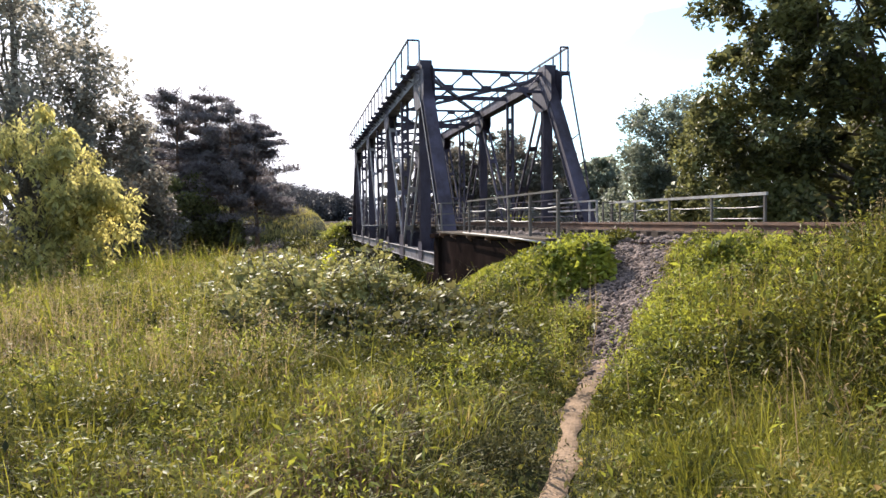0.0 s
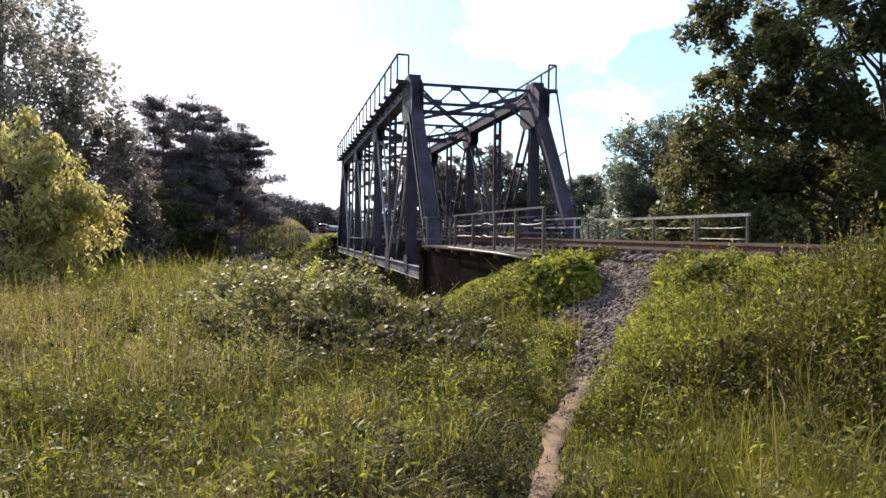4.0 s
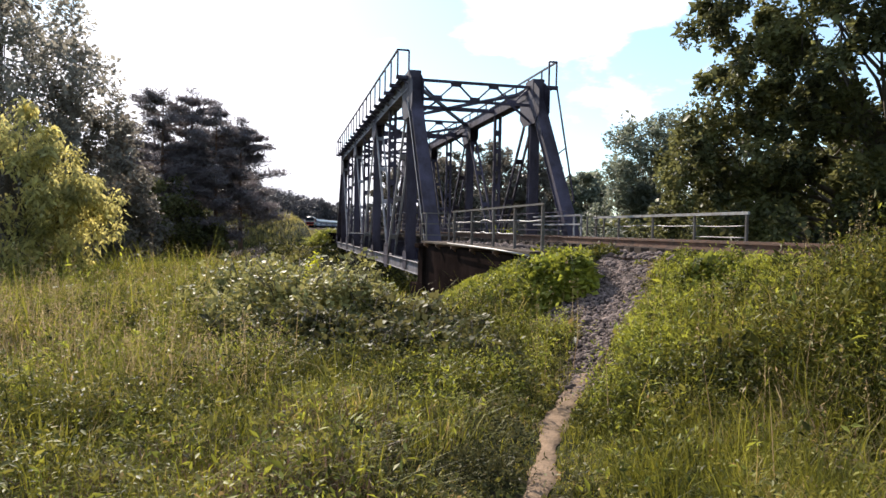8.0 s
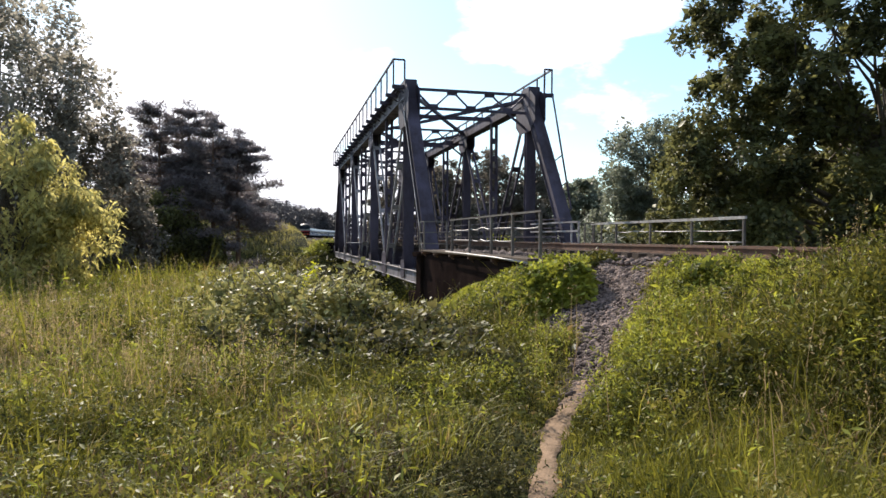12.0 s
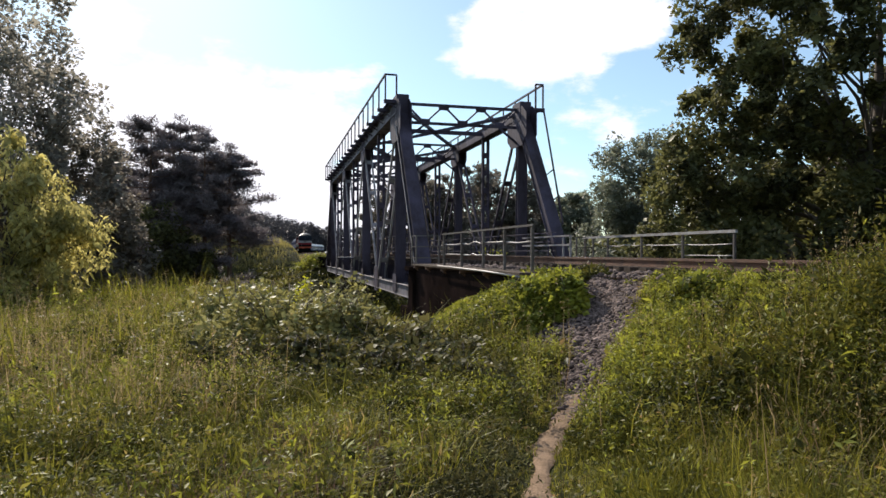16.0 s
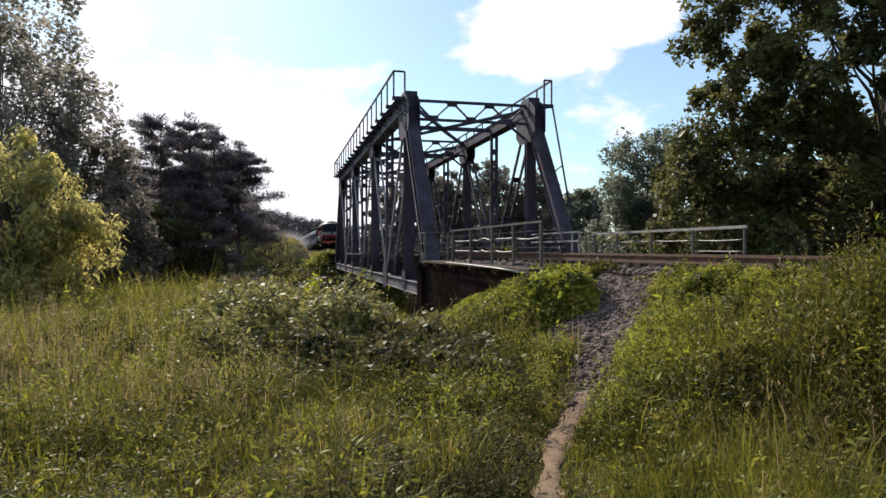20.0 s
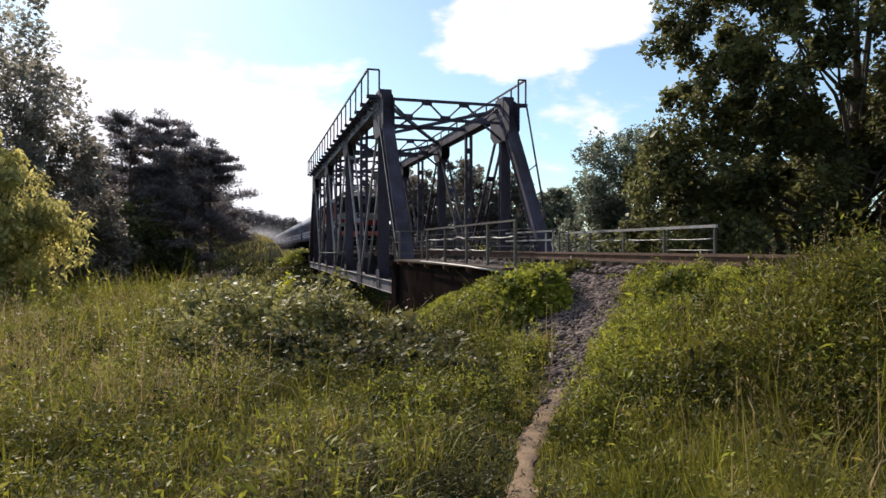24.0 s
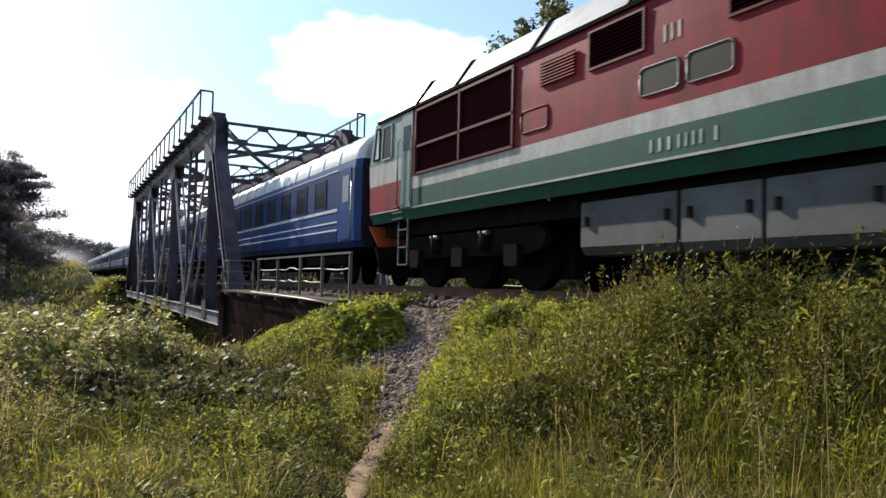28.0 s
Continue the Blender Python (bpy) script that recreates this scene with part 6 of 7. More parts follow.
def plant_meadow():
    rng = np.random.default_rng(33)
    rich = lambda x, y: clear_of_works(x, y) * tussock(x, y)
    tallish = lambda x, y: rich(x, y) * off_gully(x, y)
    brown = lambda x, y: clear_of_works(x, y) * parched(x, y)
    seed_stalks("grass_stalks", 260, -15, -2.4, -17.5, -10, 0.6, rng, lambda x, y: tallish(x, y) * smooth(0.3 + wob(x, y, 1.3, 45)))
    seed_stalks("grass_stalks", 1500, -24, -8, -18, 2, 0.58, rng, brown)
    seed_stalks("grass_stalks", 60, -5.6, -2.3, -24, -16, 0.75, rng, rich)
    seed_stalks("grass_stalks", 50, -4.6, -3.0, -22.0, -18.6, 0.62, rng, rich)
    lush = lambda x, y: clear_of_works(x, y) * smooth((off_path(x, y) - stony_width(x) - 0.1) / 0.8) * (0.15 + 0.85 * smooth(0.5 + 0.8 * wob(x, y, 0.8, 41))) * (0.1 + 0.9 * smooth((from_eye(x, y) - 5.4) / 3.0)) * (1 - 0.7 * parched(x, y))
    dark = lambda x, y: clear_of_works(x, y) * smooth((off_path(x, y) - stony_width(x) - 0.25) / 0.8) * smooth(0.2 + 0.9 * wob(x, y, 1.1, 42)) * smooth((from_eye(x, y) - 4.4) / 3.0)
    flank = lambda x, y: lush(x, y) * smooth((from_eye(x, y) - 5.0) / 2.0) * smooth((x + 6.4 - 0.55 * (y + 19)) / 1.0)
    weeds("leafy_herbs", 1900, -13, -2.4, -22.8, -13, 0.36, 0.036, rng, lush, M_SLOPE, "bright green leafy herbs standing in the meadow", 34)
    weeds("leafy_herbs", 2200, -13, -2.4, -22.8, -13, 0.34, 0.038, rng, dark, M_WEED, "dark green leafy herbs standing in the meadow", 30)
    weeds("leafy_herbs", 2200, -6.4, -2.3, -24, -14.5, 0.42, 0.044, rng, flank, M_SLOPE, "bright green leafy herbs on the embankment flank", 32)
    weeds("leafy_herbs", 900, -6.4, -2.3, -24, -14.5, 0.5, 0.055, rng, lambda x, y: flank(x, y) * dark(x, y), M_WEED, "dark green leafy herbs on the embankment flank", 32)
    weeds("leafy_herbs", 2200, -24, -6, -14, -2, 0.5, 0.06, rng, lush, M_SLOPE, "bright green leafy herbs standing in the meadow", 22)
    weeds("weeds", 800, -32, -7.5, -14, 3, 0.45, 0.065, rng, rich, M_WEED, "dark green leafy weeds among the grass", 20)
    weeds("tall_weeds", 300, -3.7, -2.3, -24, -17.6, 0.62, 0.06, rng, clear_of_works, M_WEED, "tall leafy weeds along the crest of the embankment", 34)
    weeds("nettles", 300, -7.6, -4.9, -16.6, -13.4, 0.36, 0.055, rng, lambda x, y: clear_of_works(x, y) * smooth((off_path(x, y) - 0.9) / 0.5) * off_gully(x, y), M_WEED, "dense dark nettles beside the stony path")
    herb_clumps("bright leafy clumps standing out of the meadow", 280, -13, -2.4, -22.6, -13, 0.22, 0.40, 0.042, 230, rng, lush, M_SLOPE)
    herb_clumps("dark leafy clumps standing out of the meadow", 300, -13, -2.4, -22.6, -13, 0.24, 0.40, 0.045, 230, rng, dark, M_WEED)
    herb_clumps("bright leafy clumps on the embankment flank", 760, -6.4, -2.3, -24, -14.5, 0.15, 0.36, 0.046, 130, rng, flank, M_SLOPE)
    herb_clumps("dark leafy clumps on the embankment flank", 520, -6.4, -2.3, -24, -14.5, 0.16, 0.36, 0.05, 140, rng, flank, M_WEED)
    herb_clumps("leafy clumps standing out of the meadow", 420, -24, -6, -14, -3, 0.28, 0.55, 0.065, 130, rng, lush, M_HERB)
    herb_clumps("low dark herbs in the worn ground beside the path", 110, -8.0, -6.2, -21.2, -18.8, 0.15, 0.17, 0.034, 130, rng, lambda x, y: smooth((off_path(x, y) - 0.12) / 0.2), M_NETTLE)
    thick = lambda x, y: smooth((off_path(x, y) - 0.85) / 0.5) * smooth(0.45 + 0.8 * wob(x, y, 0.7, 47))
    herb_clumps("dark nettle clumps below the brambles", 60, -9.4, -6.0, -16.3, -14.4, 0.24, 0.42, 0.055, 240, rng, thick, M_WEED)
    herb_clumps("very dark nettle clumps in the hollow by the path", 50, -7.9, -5.5, -16.2, -13.6, 0.24, 0.38, 0.05, 230, rng, lambda x, y: smooth((off_path(x, y) - 1.0) / 0.4), M_NETTLE)
    herb_clumps("pale bramble sprays over dark nettles", 40, -9.6, -7.2, -15.4, -12.6, 0.3, 0.75, 0.068, 150, rng, thick, M_BRAMBLE)
    # taller dry grass and rusty plumes towards the meadow's edge
    p = scatter(rng, 14000, -24, -8.2, -18.5, -3, lambda x, y: brown(x, y) * off_gully(x, y))
    h = 0.38 * np.exp(rng.normal(0, 0.3, len(p)))
    near = np.hypot(p[:, 0] - EYE.x, p[:, 1] - EYE.y)
    me = blades_mesh("dry_grass", on_ground(p), np.minimum(h, 0.1 + near * 0.06), 0.009 * np.exp(rng.normal(0, 0.3, len(p))), 0.5, rng, M_DRY)
    tagged(new("dry_grass", me), "pale brownish dry grass at the meadow edge", "grass", kind="stuff")
    seed_stalks("rusty_plumes", 420, -20, -8.0, -18, -3, 0.68, rng, brown, 0.26, 0.03)
    seed_stalks("rusty_plumes", 70, -12.6, -9.4, -14.5, -9.5, 0.95, rng, clear_of_works, 0.34, 0.035)
    # long pale dry blades and rusty dock stems on the flank
    p = scatter(rng, 5200, -5.0, -2.4, -24, -17.6, lambda x, y: clear_of_works(x, y) * smooth((-18.2 - y) / 2.2) * smooth(0.35 + 0.9 * wob(x, y, 0.7, 52)))
    me = blades_mesh("dry_grass", on_ground(p), 0.36 * np.exp(rng.normal(0, 0.25, len(p))), 0.0075 * np.exp(rng.normal(0, 0.25, len(p))), 0.8, rng, M_DRY)
    tagged(new("dry_grass", me), "long pale dry grass arching over the embankment flank", "grass", kind="stuff")
    seed_stalks("rusty_plumes", 90, -3.9, -2.4, -21.5, -18.0, 0.7, rng, lambda x, y: clear_of_works(x, y) * smooth(0.1 + wob(x, y, 0.6, 53)), 0.3, 0.028)
    # flat white flower heads
    p = on_ground(scatter(rng, 130, -26, -4.5, -20, -2, rich))
    n = len(p)
    near = np.hypot(p[:, 0] - EYE.x, p[:, 1] - EYE.y)
    h = 0.08 + canopy(p[:, 0], p[:, 1]) * 1.1
    c = p[:, None] + np.array([0, 0, 1]) * h[:, None, None] + rng.normal(0, 1, (n, 24, 3)) * np.array([0.022, 0.022, 0.005])
    tagged(new("white_flowers", leaf_mesh("white_flowers", c.reshape(-1, 3), 0.014, rng, M_UMBEL, 0.9, 2.0)), "flat white flower heads scattered through the meadow", "flowers", kind="stuff")


plant_grass()
plant_herbs()
plant_tussocks()
plant_meadow()


def bush(name, label, centre, radius, tall, leaf, count, material, seed, clumps=26, stems=9, category="bush", group="", up=0.5, loose=0.75):
    """A shrub: bent stems from one foot and leafy clumps with gaps between them."""
    rng = np.random.default_rng(seed)
    cx, cy = centre
    z = float(height(cx, cy))
    ob = thing(name, pose(cx, cy, z - 0.03), label, category, group)
    c = rng.normal(0, 1, (clumps, 3))
    c /= np.linalg.norm(c, axis=1)[:, None]
    c *= rng.uniform(0.35, 1.0, clumps)[:, None]
    c = np.stack([c[:, 0] * radius[0], c[:, 1] * radius[1], tall * (0.48 + 0.46 * c[:, 2])], 1)
    gz = height(cx + c[:, 0], cy + c[:, 1]) - z
    c[:, 2] = np.maximum(c[:, 2], 0.1) + gz
    bm = bmesh.new()
    for k in range(stems):
        e = c[k % clumps]
        m = np.array([e[0] * 0.35, e[1] * 0.35, e[2] * 0.6])
        tube(bm, [(e[0] * 0.1, e[1] * 0.1, -0.05), tuple(m), tuple(e)], [0.012 + tall * 0.008, 0.008 + tall * 0.005, 0.004], 5)
    part("branchwork", bm, M_BARK, ob)
    w = rng.integers(0, clumps, count)
    rad = np.array([radius[0], radius[1], tall * 0.5]) * 0.26
    at = c[w] + rng.normal(0, 1, (count, 3)) * rad * loose
    at[:, 2] = np.maximum(at[:, 2], height(cx + at[:, 0], cy + at[:, 1]) - z + 0.03)
    part_of("foliage", leaf_mesh("foliage", at, leaf, rng, material, 0.6, up), ob)
    return ob


def tree(name, label, foot, tall, crown, leaf, count, material, bark, seed, clumps=60, spread=0.16, base=0.0, trunk=0.3, flat=1.0, wide=0.6, group="", category="tree", limbs=26, droop=None):
    """A tapered trunk, bent limbs out to leafy clumps filling ellipsoids of crown (x, y, z, rx, ry, rz)."""
    rng = np.random.default_rng(seed)
    z = float(height(*foot))
    ob = thing(name, pose(foot[0], foot[1], z - 0.1), label, category, group)
    cl = []
    weights = np.array([e[3] * e[4] * e[5] for e in crown]) ** 0.75
    for e, k in zip(crown, np.maximum((clumps * weights / weights.sum()).astype(int), 3)):
        d = rand_dirs(rng, k) * (rng.uniform(0.25, 1, k) ** 0.55)[:, None]
        cl.append(np.array(e[:3]) + d * np.array(e[3:]))
    c = np.concatenate(cl)
    c[:, 2] = np.maximum(c[:, 2], 0.4)
    bm = bmesh.new()
    lean = rng.normal(0, 0.02, 2) * tall
    pts = [(lean[0] * t * t + 0.05 * math.sin(t * 7), lean[1] * t * t + 0.05 * math.cos(t * 5), tall * 0.8 * t) for t in (0, 0.08, 0.2, 0.35, 0.5, 0.68, 0.85, 1)]
    tube(bm, pts, [trunk * k for k in (1.35, 1.05, 0.92, 0.8, 0.65, 0.45, 0.25, 0.06)], 9)
    part("trunk", bm, bark, ob)
    bm = bmesh.new()
    for k in rng.permutation(len(c))[:limbs]:
        e = c[k]
        t0 = float(np.clip((e[2] / tall) * rng.uniform(0.45, 0.8), 0.12, 0.85))
        s = np.array([lean[0] * t0 * t0, lean[1] * t0 * t0, tall * 0.8 * t0])
        m1 = s + (e - s) * 0.35 + np.array([0, 0, 0.06 * tall * rng.uniform(-0.3, 1)])
        m2 = s + (e - s) * 0.7 + rng.normal(0, 0.02 * tall, 3)
        r = trunk * (1 - t0) * 0.45 + 0.02
        tube(bm, [tuple(s), tuple(m1), tuple(m2), tuple(e)], [r, r * 0.65, r * 0.4, 0.012], 5)
        for _ in range(2):
            q = c[rng.integers(0, len(c))]
            if np.linalg.norm(q - m2) < tall * 0.25:
                tube(bm, [tuple(m2), tuple((m2 + q) / 2 + rng.normal(0, 0.1, 3)), tuple(q)], [r * 0.35, r * 0.2, 0.008], 4)
    part("branchwork", bm, bark, ob)
    w = rng.integers(0, len(c), count)
    size = spread * tall * rng.uniform(0.5, 1.2, len(c))[w][:, None]
    at = c[w] + rand_dirs(rng, count) * rng.random((count, 1)) ** 0.4 * size * np.array([1, 1, flat]) * 0.95
    at[:, 2] = np.maximum(at[:, 2], 0.15)
    part_of("crown", leaf_mesh("crown", at, leaf, rng, material, wide, 0.4, 0.25, 0.35, droop), ob)
    return ob


def pine(name, label, foot, tall, seed, count=9000, low=0.25, reach=0.24, group=""):
    """A pine: straight bole, tiers of level boughs with dark tufts of needles."""
    rng = np.random.default_rng(seed)
    z = float(height(*foot))
    ob = thing(name, pose(foot[0], foot[1], z - 0.1), label, "tree", group)
    bm = bmesh.new()
    tube(bm, [(0, 0, 0), (0.05, 0.02, tall * 0.3), (-0.04, 0.05, tall * 0.65), (0.02, 0, tall * 0.98)], [0.22, 0.17, 0.11, 0.02], 8)
    part("trunk", bm, M_PINEBARK, ob)
    bm = bmesh.new()
    cs = []
    for t in np.arange(low, 0.97, 0.055):
        for k in range(rng.integers(3, 6)):
            a = rng.uniform(0, 6.28)
            r = tall * reach * (1.05 - t) ** 0.55 * rng.uniform(0.5, 1.3) * (0.5 + 1.25 * t if t < 0.4 else 1)
            s = (0, 0, tall * t)
            e = (r * math.cos(a), r * math.sin(a), tall * t + r * rng.uniform(0.0, 0.3))
            m = (e[0] * 0.5, e[1] * 0.5, (s[2] + e[2]) / 2 - 0.05 * r)
            tube(bm, [s, m, e], [0.05 * (1.1 - t) + 0.015, 0.03 * (1.1 - t) + 0.01, 0.008], 4)
            for u in (0.4, 0.58, 0.76, 0.92, 1.05):
                cs.append((e[0] * u, e[1] * u, s[2] + (e[2] - s[2]) * u + 0.08, 0.075 * r + 0.13))
    cs += [(0, 0, tall * 0.985, 0.25), (0, 0, tall * 0.95, 0.35)]
    part("branchwork", bm, M_PINEBARK, ob)
    cs = np.array(cs)
    w = rng.integers(0, len(cs), count)
    at = cs[w, :3] + rand_dirs(rng, count) * rng.random((count, 1)) ** 0.4 * cs[w, 3:4] * np.array([2.0, 2.0, 0.95])
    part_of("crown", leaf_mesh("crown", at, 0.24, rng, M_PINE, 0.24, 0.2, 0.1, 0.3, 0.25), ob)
    return ob


def thicket(name, label, centre, radius, tall, leaf, count, material, seed, canes=26, hollow=0.35, category="bush", up=1.2, wide=0.7):
    """A domed thicket: leaves thick over its lumpy top, thinner in the shaded inside, and arching canes with leaves of their own."""
    rng = np.random.default_rng(seed)
    cx, cy = centre
    z0 = float(height(cx, cy)) - 0.03
    ob = thing(name, pose(cx, cy, z0), label, category)
    a, r = rng.uniform(0, 6.28, count), np.sqrt(rng.random(count)) * (1 + rng.normal(0, 0.05, count))
    edge = 1 + 0.16 * np.sin(3 * a + seed) + 0.1 * np.sin(5 * a + 2 * seed)
    x, y = radius[0] * r * edge * np.cos(a), radius[1] * r * edge * np.sin(a)
    lump = 0.76 + 0.36 * wob(cx + x, cy + y, 0.2, seed) + 0.14 * wob(cx + x, cy + y, 0.5, seed + 1)
    dome = tall * np.clip(1 - r ** 2.6, 0.02, 1) ** 0.5 * lump
    k = np.where(rng.random(count) < 0.72, 1 - (1 - hollow) * rng.random(count) ** 2 * 0.55, rng.random(count))
    z = height(cx + x, cy + y) - z0 + np.maximum(dome * k, 0.03)
    at = [np.stack([x, y, z], 1)]
    bm = bmesh.new()
    for c in range(canes):
        b = rng.uniform(0, 6.28)
        q = rng.uniform(0.5, 1.08)
        ex, ey = radius[0] * q * math.cos(b), radius[1] * q * math.sin(b)
        g = float(height(cx + ex, cy + ey)) - z0
        rise = tall * rng.uniform(0.9, 1.22)
        pts = [(ex * 0.15, ey * 0.15, 0.0), (ex * 0.45, ey * 0.45, rise * 0.75), (ex * 0.75, ey * 0.75, rise), (ex, ey, g + tall * (0.95 - 0.75 * q ** 3) + 0.08)]
        tube(bm, pts, [0.009, 0.007, 0.005, 0.003], 4)
        p = np.array(pts)
        t = rng.uniform(0.9, 3.0, 16)
        i = np.minimum(t.astype(int), 2)
        at.append(p[i] + (p[i + 1] - p[i]) * (t - i)[:, None] + rng.normal(0, leaf * 0.5, (16, 3)))
    part("branchwork", bm, M_BARK, ob)
    part_of("foliage", leaf_mesh("foliage", np.concatenate(at), leaf, rng, material, wide, up), ob)
    return ob


# brambles and shrubs on the meadow and the slope
for k, (bx, by, rx, ry, bt, bl) in enumerate(BRAMBLES):
    if bl == "pale":
        thicket("bramble_bush", "pale-leaved bramble thicket in the meadow", (bx, by), (rx, ry), bt, 0.082, int(4300 * rx * ry), M_BRAMBLE, 300 + k, up=1.0)
    else:
        thicket("bramble_bush", "low dark bramble patch beside the path", (bx, by), (rx, ry), bt, 0.08, int(4300 * rx * ry), M_NETTLE, 300 + k, 18, up=0.8)
thicket("slope_bush", "bright green leafy bush on the embankment slope", (-3.72, -13.55), (0.66, 0.85), 0.74, 0.085, 9500, M_BUSH, 4, 16, 0.3, up=1.0)
thicket("slope_bush", "bright green leafy bush on the embankment slope", (-4.5, -13.35), (0.7, 0.85), 0.62, 0.065, 9000, M_SLOPE, 6, 8, 0.3, up=0.8)
thicket("slope_bush", "bright green leafy bush on the embankment slope", (-3.2, -12.0), (0.75, 1.0), 0.34, 0.06, 4500, M_SLOPE, 5, 10, 0.5, up=0.8)
thicket("slope_bush", "low dark green bush at the head of the stony path", (-2.45, -12.6), (0.5, 0.42), 0.24, 0.06, 2000, M_WEED, 9, 8, 0.5, up=0.8)
thicket("slope_bush", "small round leafy bush above the stony path", (-2.95, -16.6), (0.5, 0.5), 0.42, 0.055, 2600, M_SLOPE, 7, 10, 0.5, up=0.8)
bush("flowering_weed", "small yellow-flowering weed beyond the brambles", (-7.55, -11.7), (0.2, 0.2), 1.3, 0.07, 420, M_FLOWER, 8, 8, 5, "weed")

# trees on the meadow's edge and across the river
tree("shrub_tree", "yellow-green sunlit broadleaf shrub tree at the meadow edge", (-15.0, -4.0), 5.3, [(0, 0, 3.0, 1.75, 1.8, 2.2), (1.0, 0.2, 2.0, 1.35, 1.3, 1.6), (1.6, 0.4, 2.6, 0.8, 0.8, 0.5), (0.2, -0.4, 0.9, 1.7, 1.2, 0.8)], 0.15, 15000, M_YELLOW, M_BARK, 11, 105, 0.085, trunk=0.10, wide=0.4, droop=-0.9, limbs=40)
tree("shrub_tree", "yellow-green sunlit broadleaf shrub tree at the meadow edge", (-17.8, -4.6), 5.6, [(0, 0, 3.1, 2.0, 2.0, 2.4), (-0.3, -0.4, 1.0, 1.9, 1.4, 0.9)], 0.15, 13000, M_YELLOW, M_BARK, 12, 90, 0.085, trunk=0.10, wide=0.4, droop=-0.9, limbs=40)
tree("poplar_tree", "tall grey-green poplar with an open ragged crown", (-20.5, 11.0), 21, [(0, 0, 12, 4.2, 4.0, 8), (2.2, 0, 9.5, 3.0, 3.0, 4.2), (0.5, 0, 6, 3.6, 3.2, 3.2)], 0.21, 26000, M_POPLAR, M_BARK, 13, 130, 0.055, trunk=0.34, limbs=44)
tree("poplar_tree", "smaller olive-leaved poplar behind the meadow", (-16.8, 13.5), 11.6, [(0, 0, 7.0, 2.2, 2.2, 4.0), (0.8, 0, 5, 2.2, 2, 3)], 0.2, 13000, M_WOOD, M_BARK, 14, 80, 0.07, trunk=0.2, limbs=30)
for k, (fx, fy, h) in enumerate(((-16.7, 30, 14.2), (-14.8, 31.0, 14.6), (-12.9, 29.5, 13.4), (-20.2, 33, 12.0), (-11.2, 30.5, 12.4), (-15.6, 34, 14.0), (-18.6, 28, 10.6))):
    pine("pine_tree", "dark pine with level boughs across the river", (fx, fy), h + 0.6, 40 + k, 30000, 0.42 if fx > -12 else 0.10, 0.30, "pines across the river")
tree("alder_tree", "dark rounded alder below the pines", (-16.5, 26.5), 8.2, [(0, 0, 4.6, 3.2, 2.6, 3.6)], 0.17, 18000, M_OAK, M_BARK, 15, 60, 0.1, trunk=0.18)
tree("alder_tree", "dark rounded alder below the pines", (-21.5, 22), 9.5, [(0, 0, 5, 3.6, 2.8, 4)], 0.17, 18000, M_OAK, M_BARK, 16, 60, 0.1, trunk=0.18)
tree("alder_tree", "dark rounded alder below the pines", (-13.6, 27.5), 5.6, [(0, 0, 3.0, 2.6, 2.2, 2.4)], 0.17, 12000, M_OAK, M_BARK, 17, 50, 0.1, trunk=0.16)
tree("oak_tree", "broad dark oak with lobed branches beside the line", (14.9, -2.4), 19, [(0, 0, 11.5, 7.0, 6.0, 7.5), (-5.4, 1.6, 11.2, 2.6, 2.6, 3.8), (-5.0, 1.8, 7.6, 3.2, 3.0, 2.4), (-6.6, 2.0, 5.0, 3.2, 3.0, 3.2), (-3.0, 0.5, 4.4, 4.2, 3.6, 3.0), (2.5, -3.5, 6, 5, 4.5, 4)], 0.2, 125000, M_OAK, M_BARK, 18, 520, 0.037, trunk=0.42, limbs=60)
tree("oak_tree", "broad dark oak standing behind the first", (21.5, -7.5), 20, [(0, 0, 10.5, 8.0, 7.0, 9.2), (-2, 4, 6, 5.5, 5, 5.5)], 0.22, 95000, M_OAK, M_BARK, 19, 400, 0.05, trunk=0.42, limbs=50)
for k, (fx, fy, h) in enumerate(((27, 3, 17), (30, -9, 18), (25, 12, 13), (36, -2, 18), (27, -19, 17), (34, -26, 18), (41, -14, 18))):
    tree("broadleaf_tree", "dark broadleaf tree behind the oaks", (fx, fy), h, [(0, 0, h * 0.55, h * 0.34, h * 0.32, h * 0.46), (0, 0, h * 0.22, h * 0.3, h * 0.28, h * 0.2)], 0.34, 20000, M_OAK, M_BARK, 240 + k, 150, 0.06, trunk=0.3, group="wood behind the oaks")
for k, (fx, fy, r, h) in enumerate(((9.5, -4.5, 1.7, 2.0), (12.5, -7.5, 1.9, 2.2), (15.5, -3.0, 2.0, 2.4), (8.0, -0.5, 1.5, 1.7), (13.0, -12.0, 1.9, 2.2), (17.0, -14.0, 2.0, 2.4), (11.0, 2.5, 1.8, 2.2), (20.0, -17.5, 2.2, 2.8))):
    bush("undergrowth_bush", "dark leafy undergrowth below the oaks", (fx, fy), (r, r), h, 0.13, 4200, M_OAK, 210 + k, 44, 8, group="undergrowth below the oaks")
tree("willow_tree", "pale grey-green willow beyond the line", (22.2, 28.5), 17.2, [(0, 0, 10.4, 4.0, 4, 5.2), (-2.5, 0, 5.6, 3, 3, 3.4)], 0.26, 24000, M_WILLOW, M_BARK, 20, 120, 0.065, trunk=0.25)
tree("willow_tree", "pale grey-green willow beyond the line", (27.5, 24), 12.5, [(0, 0, 7, 4.6, 4, 5)], 0.26, 20000, M_WILLOW, M_BARK, 22, 110, 0.07, trunk=0.25)
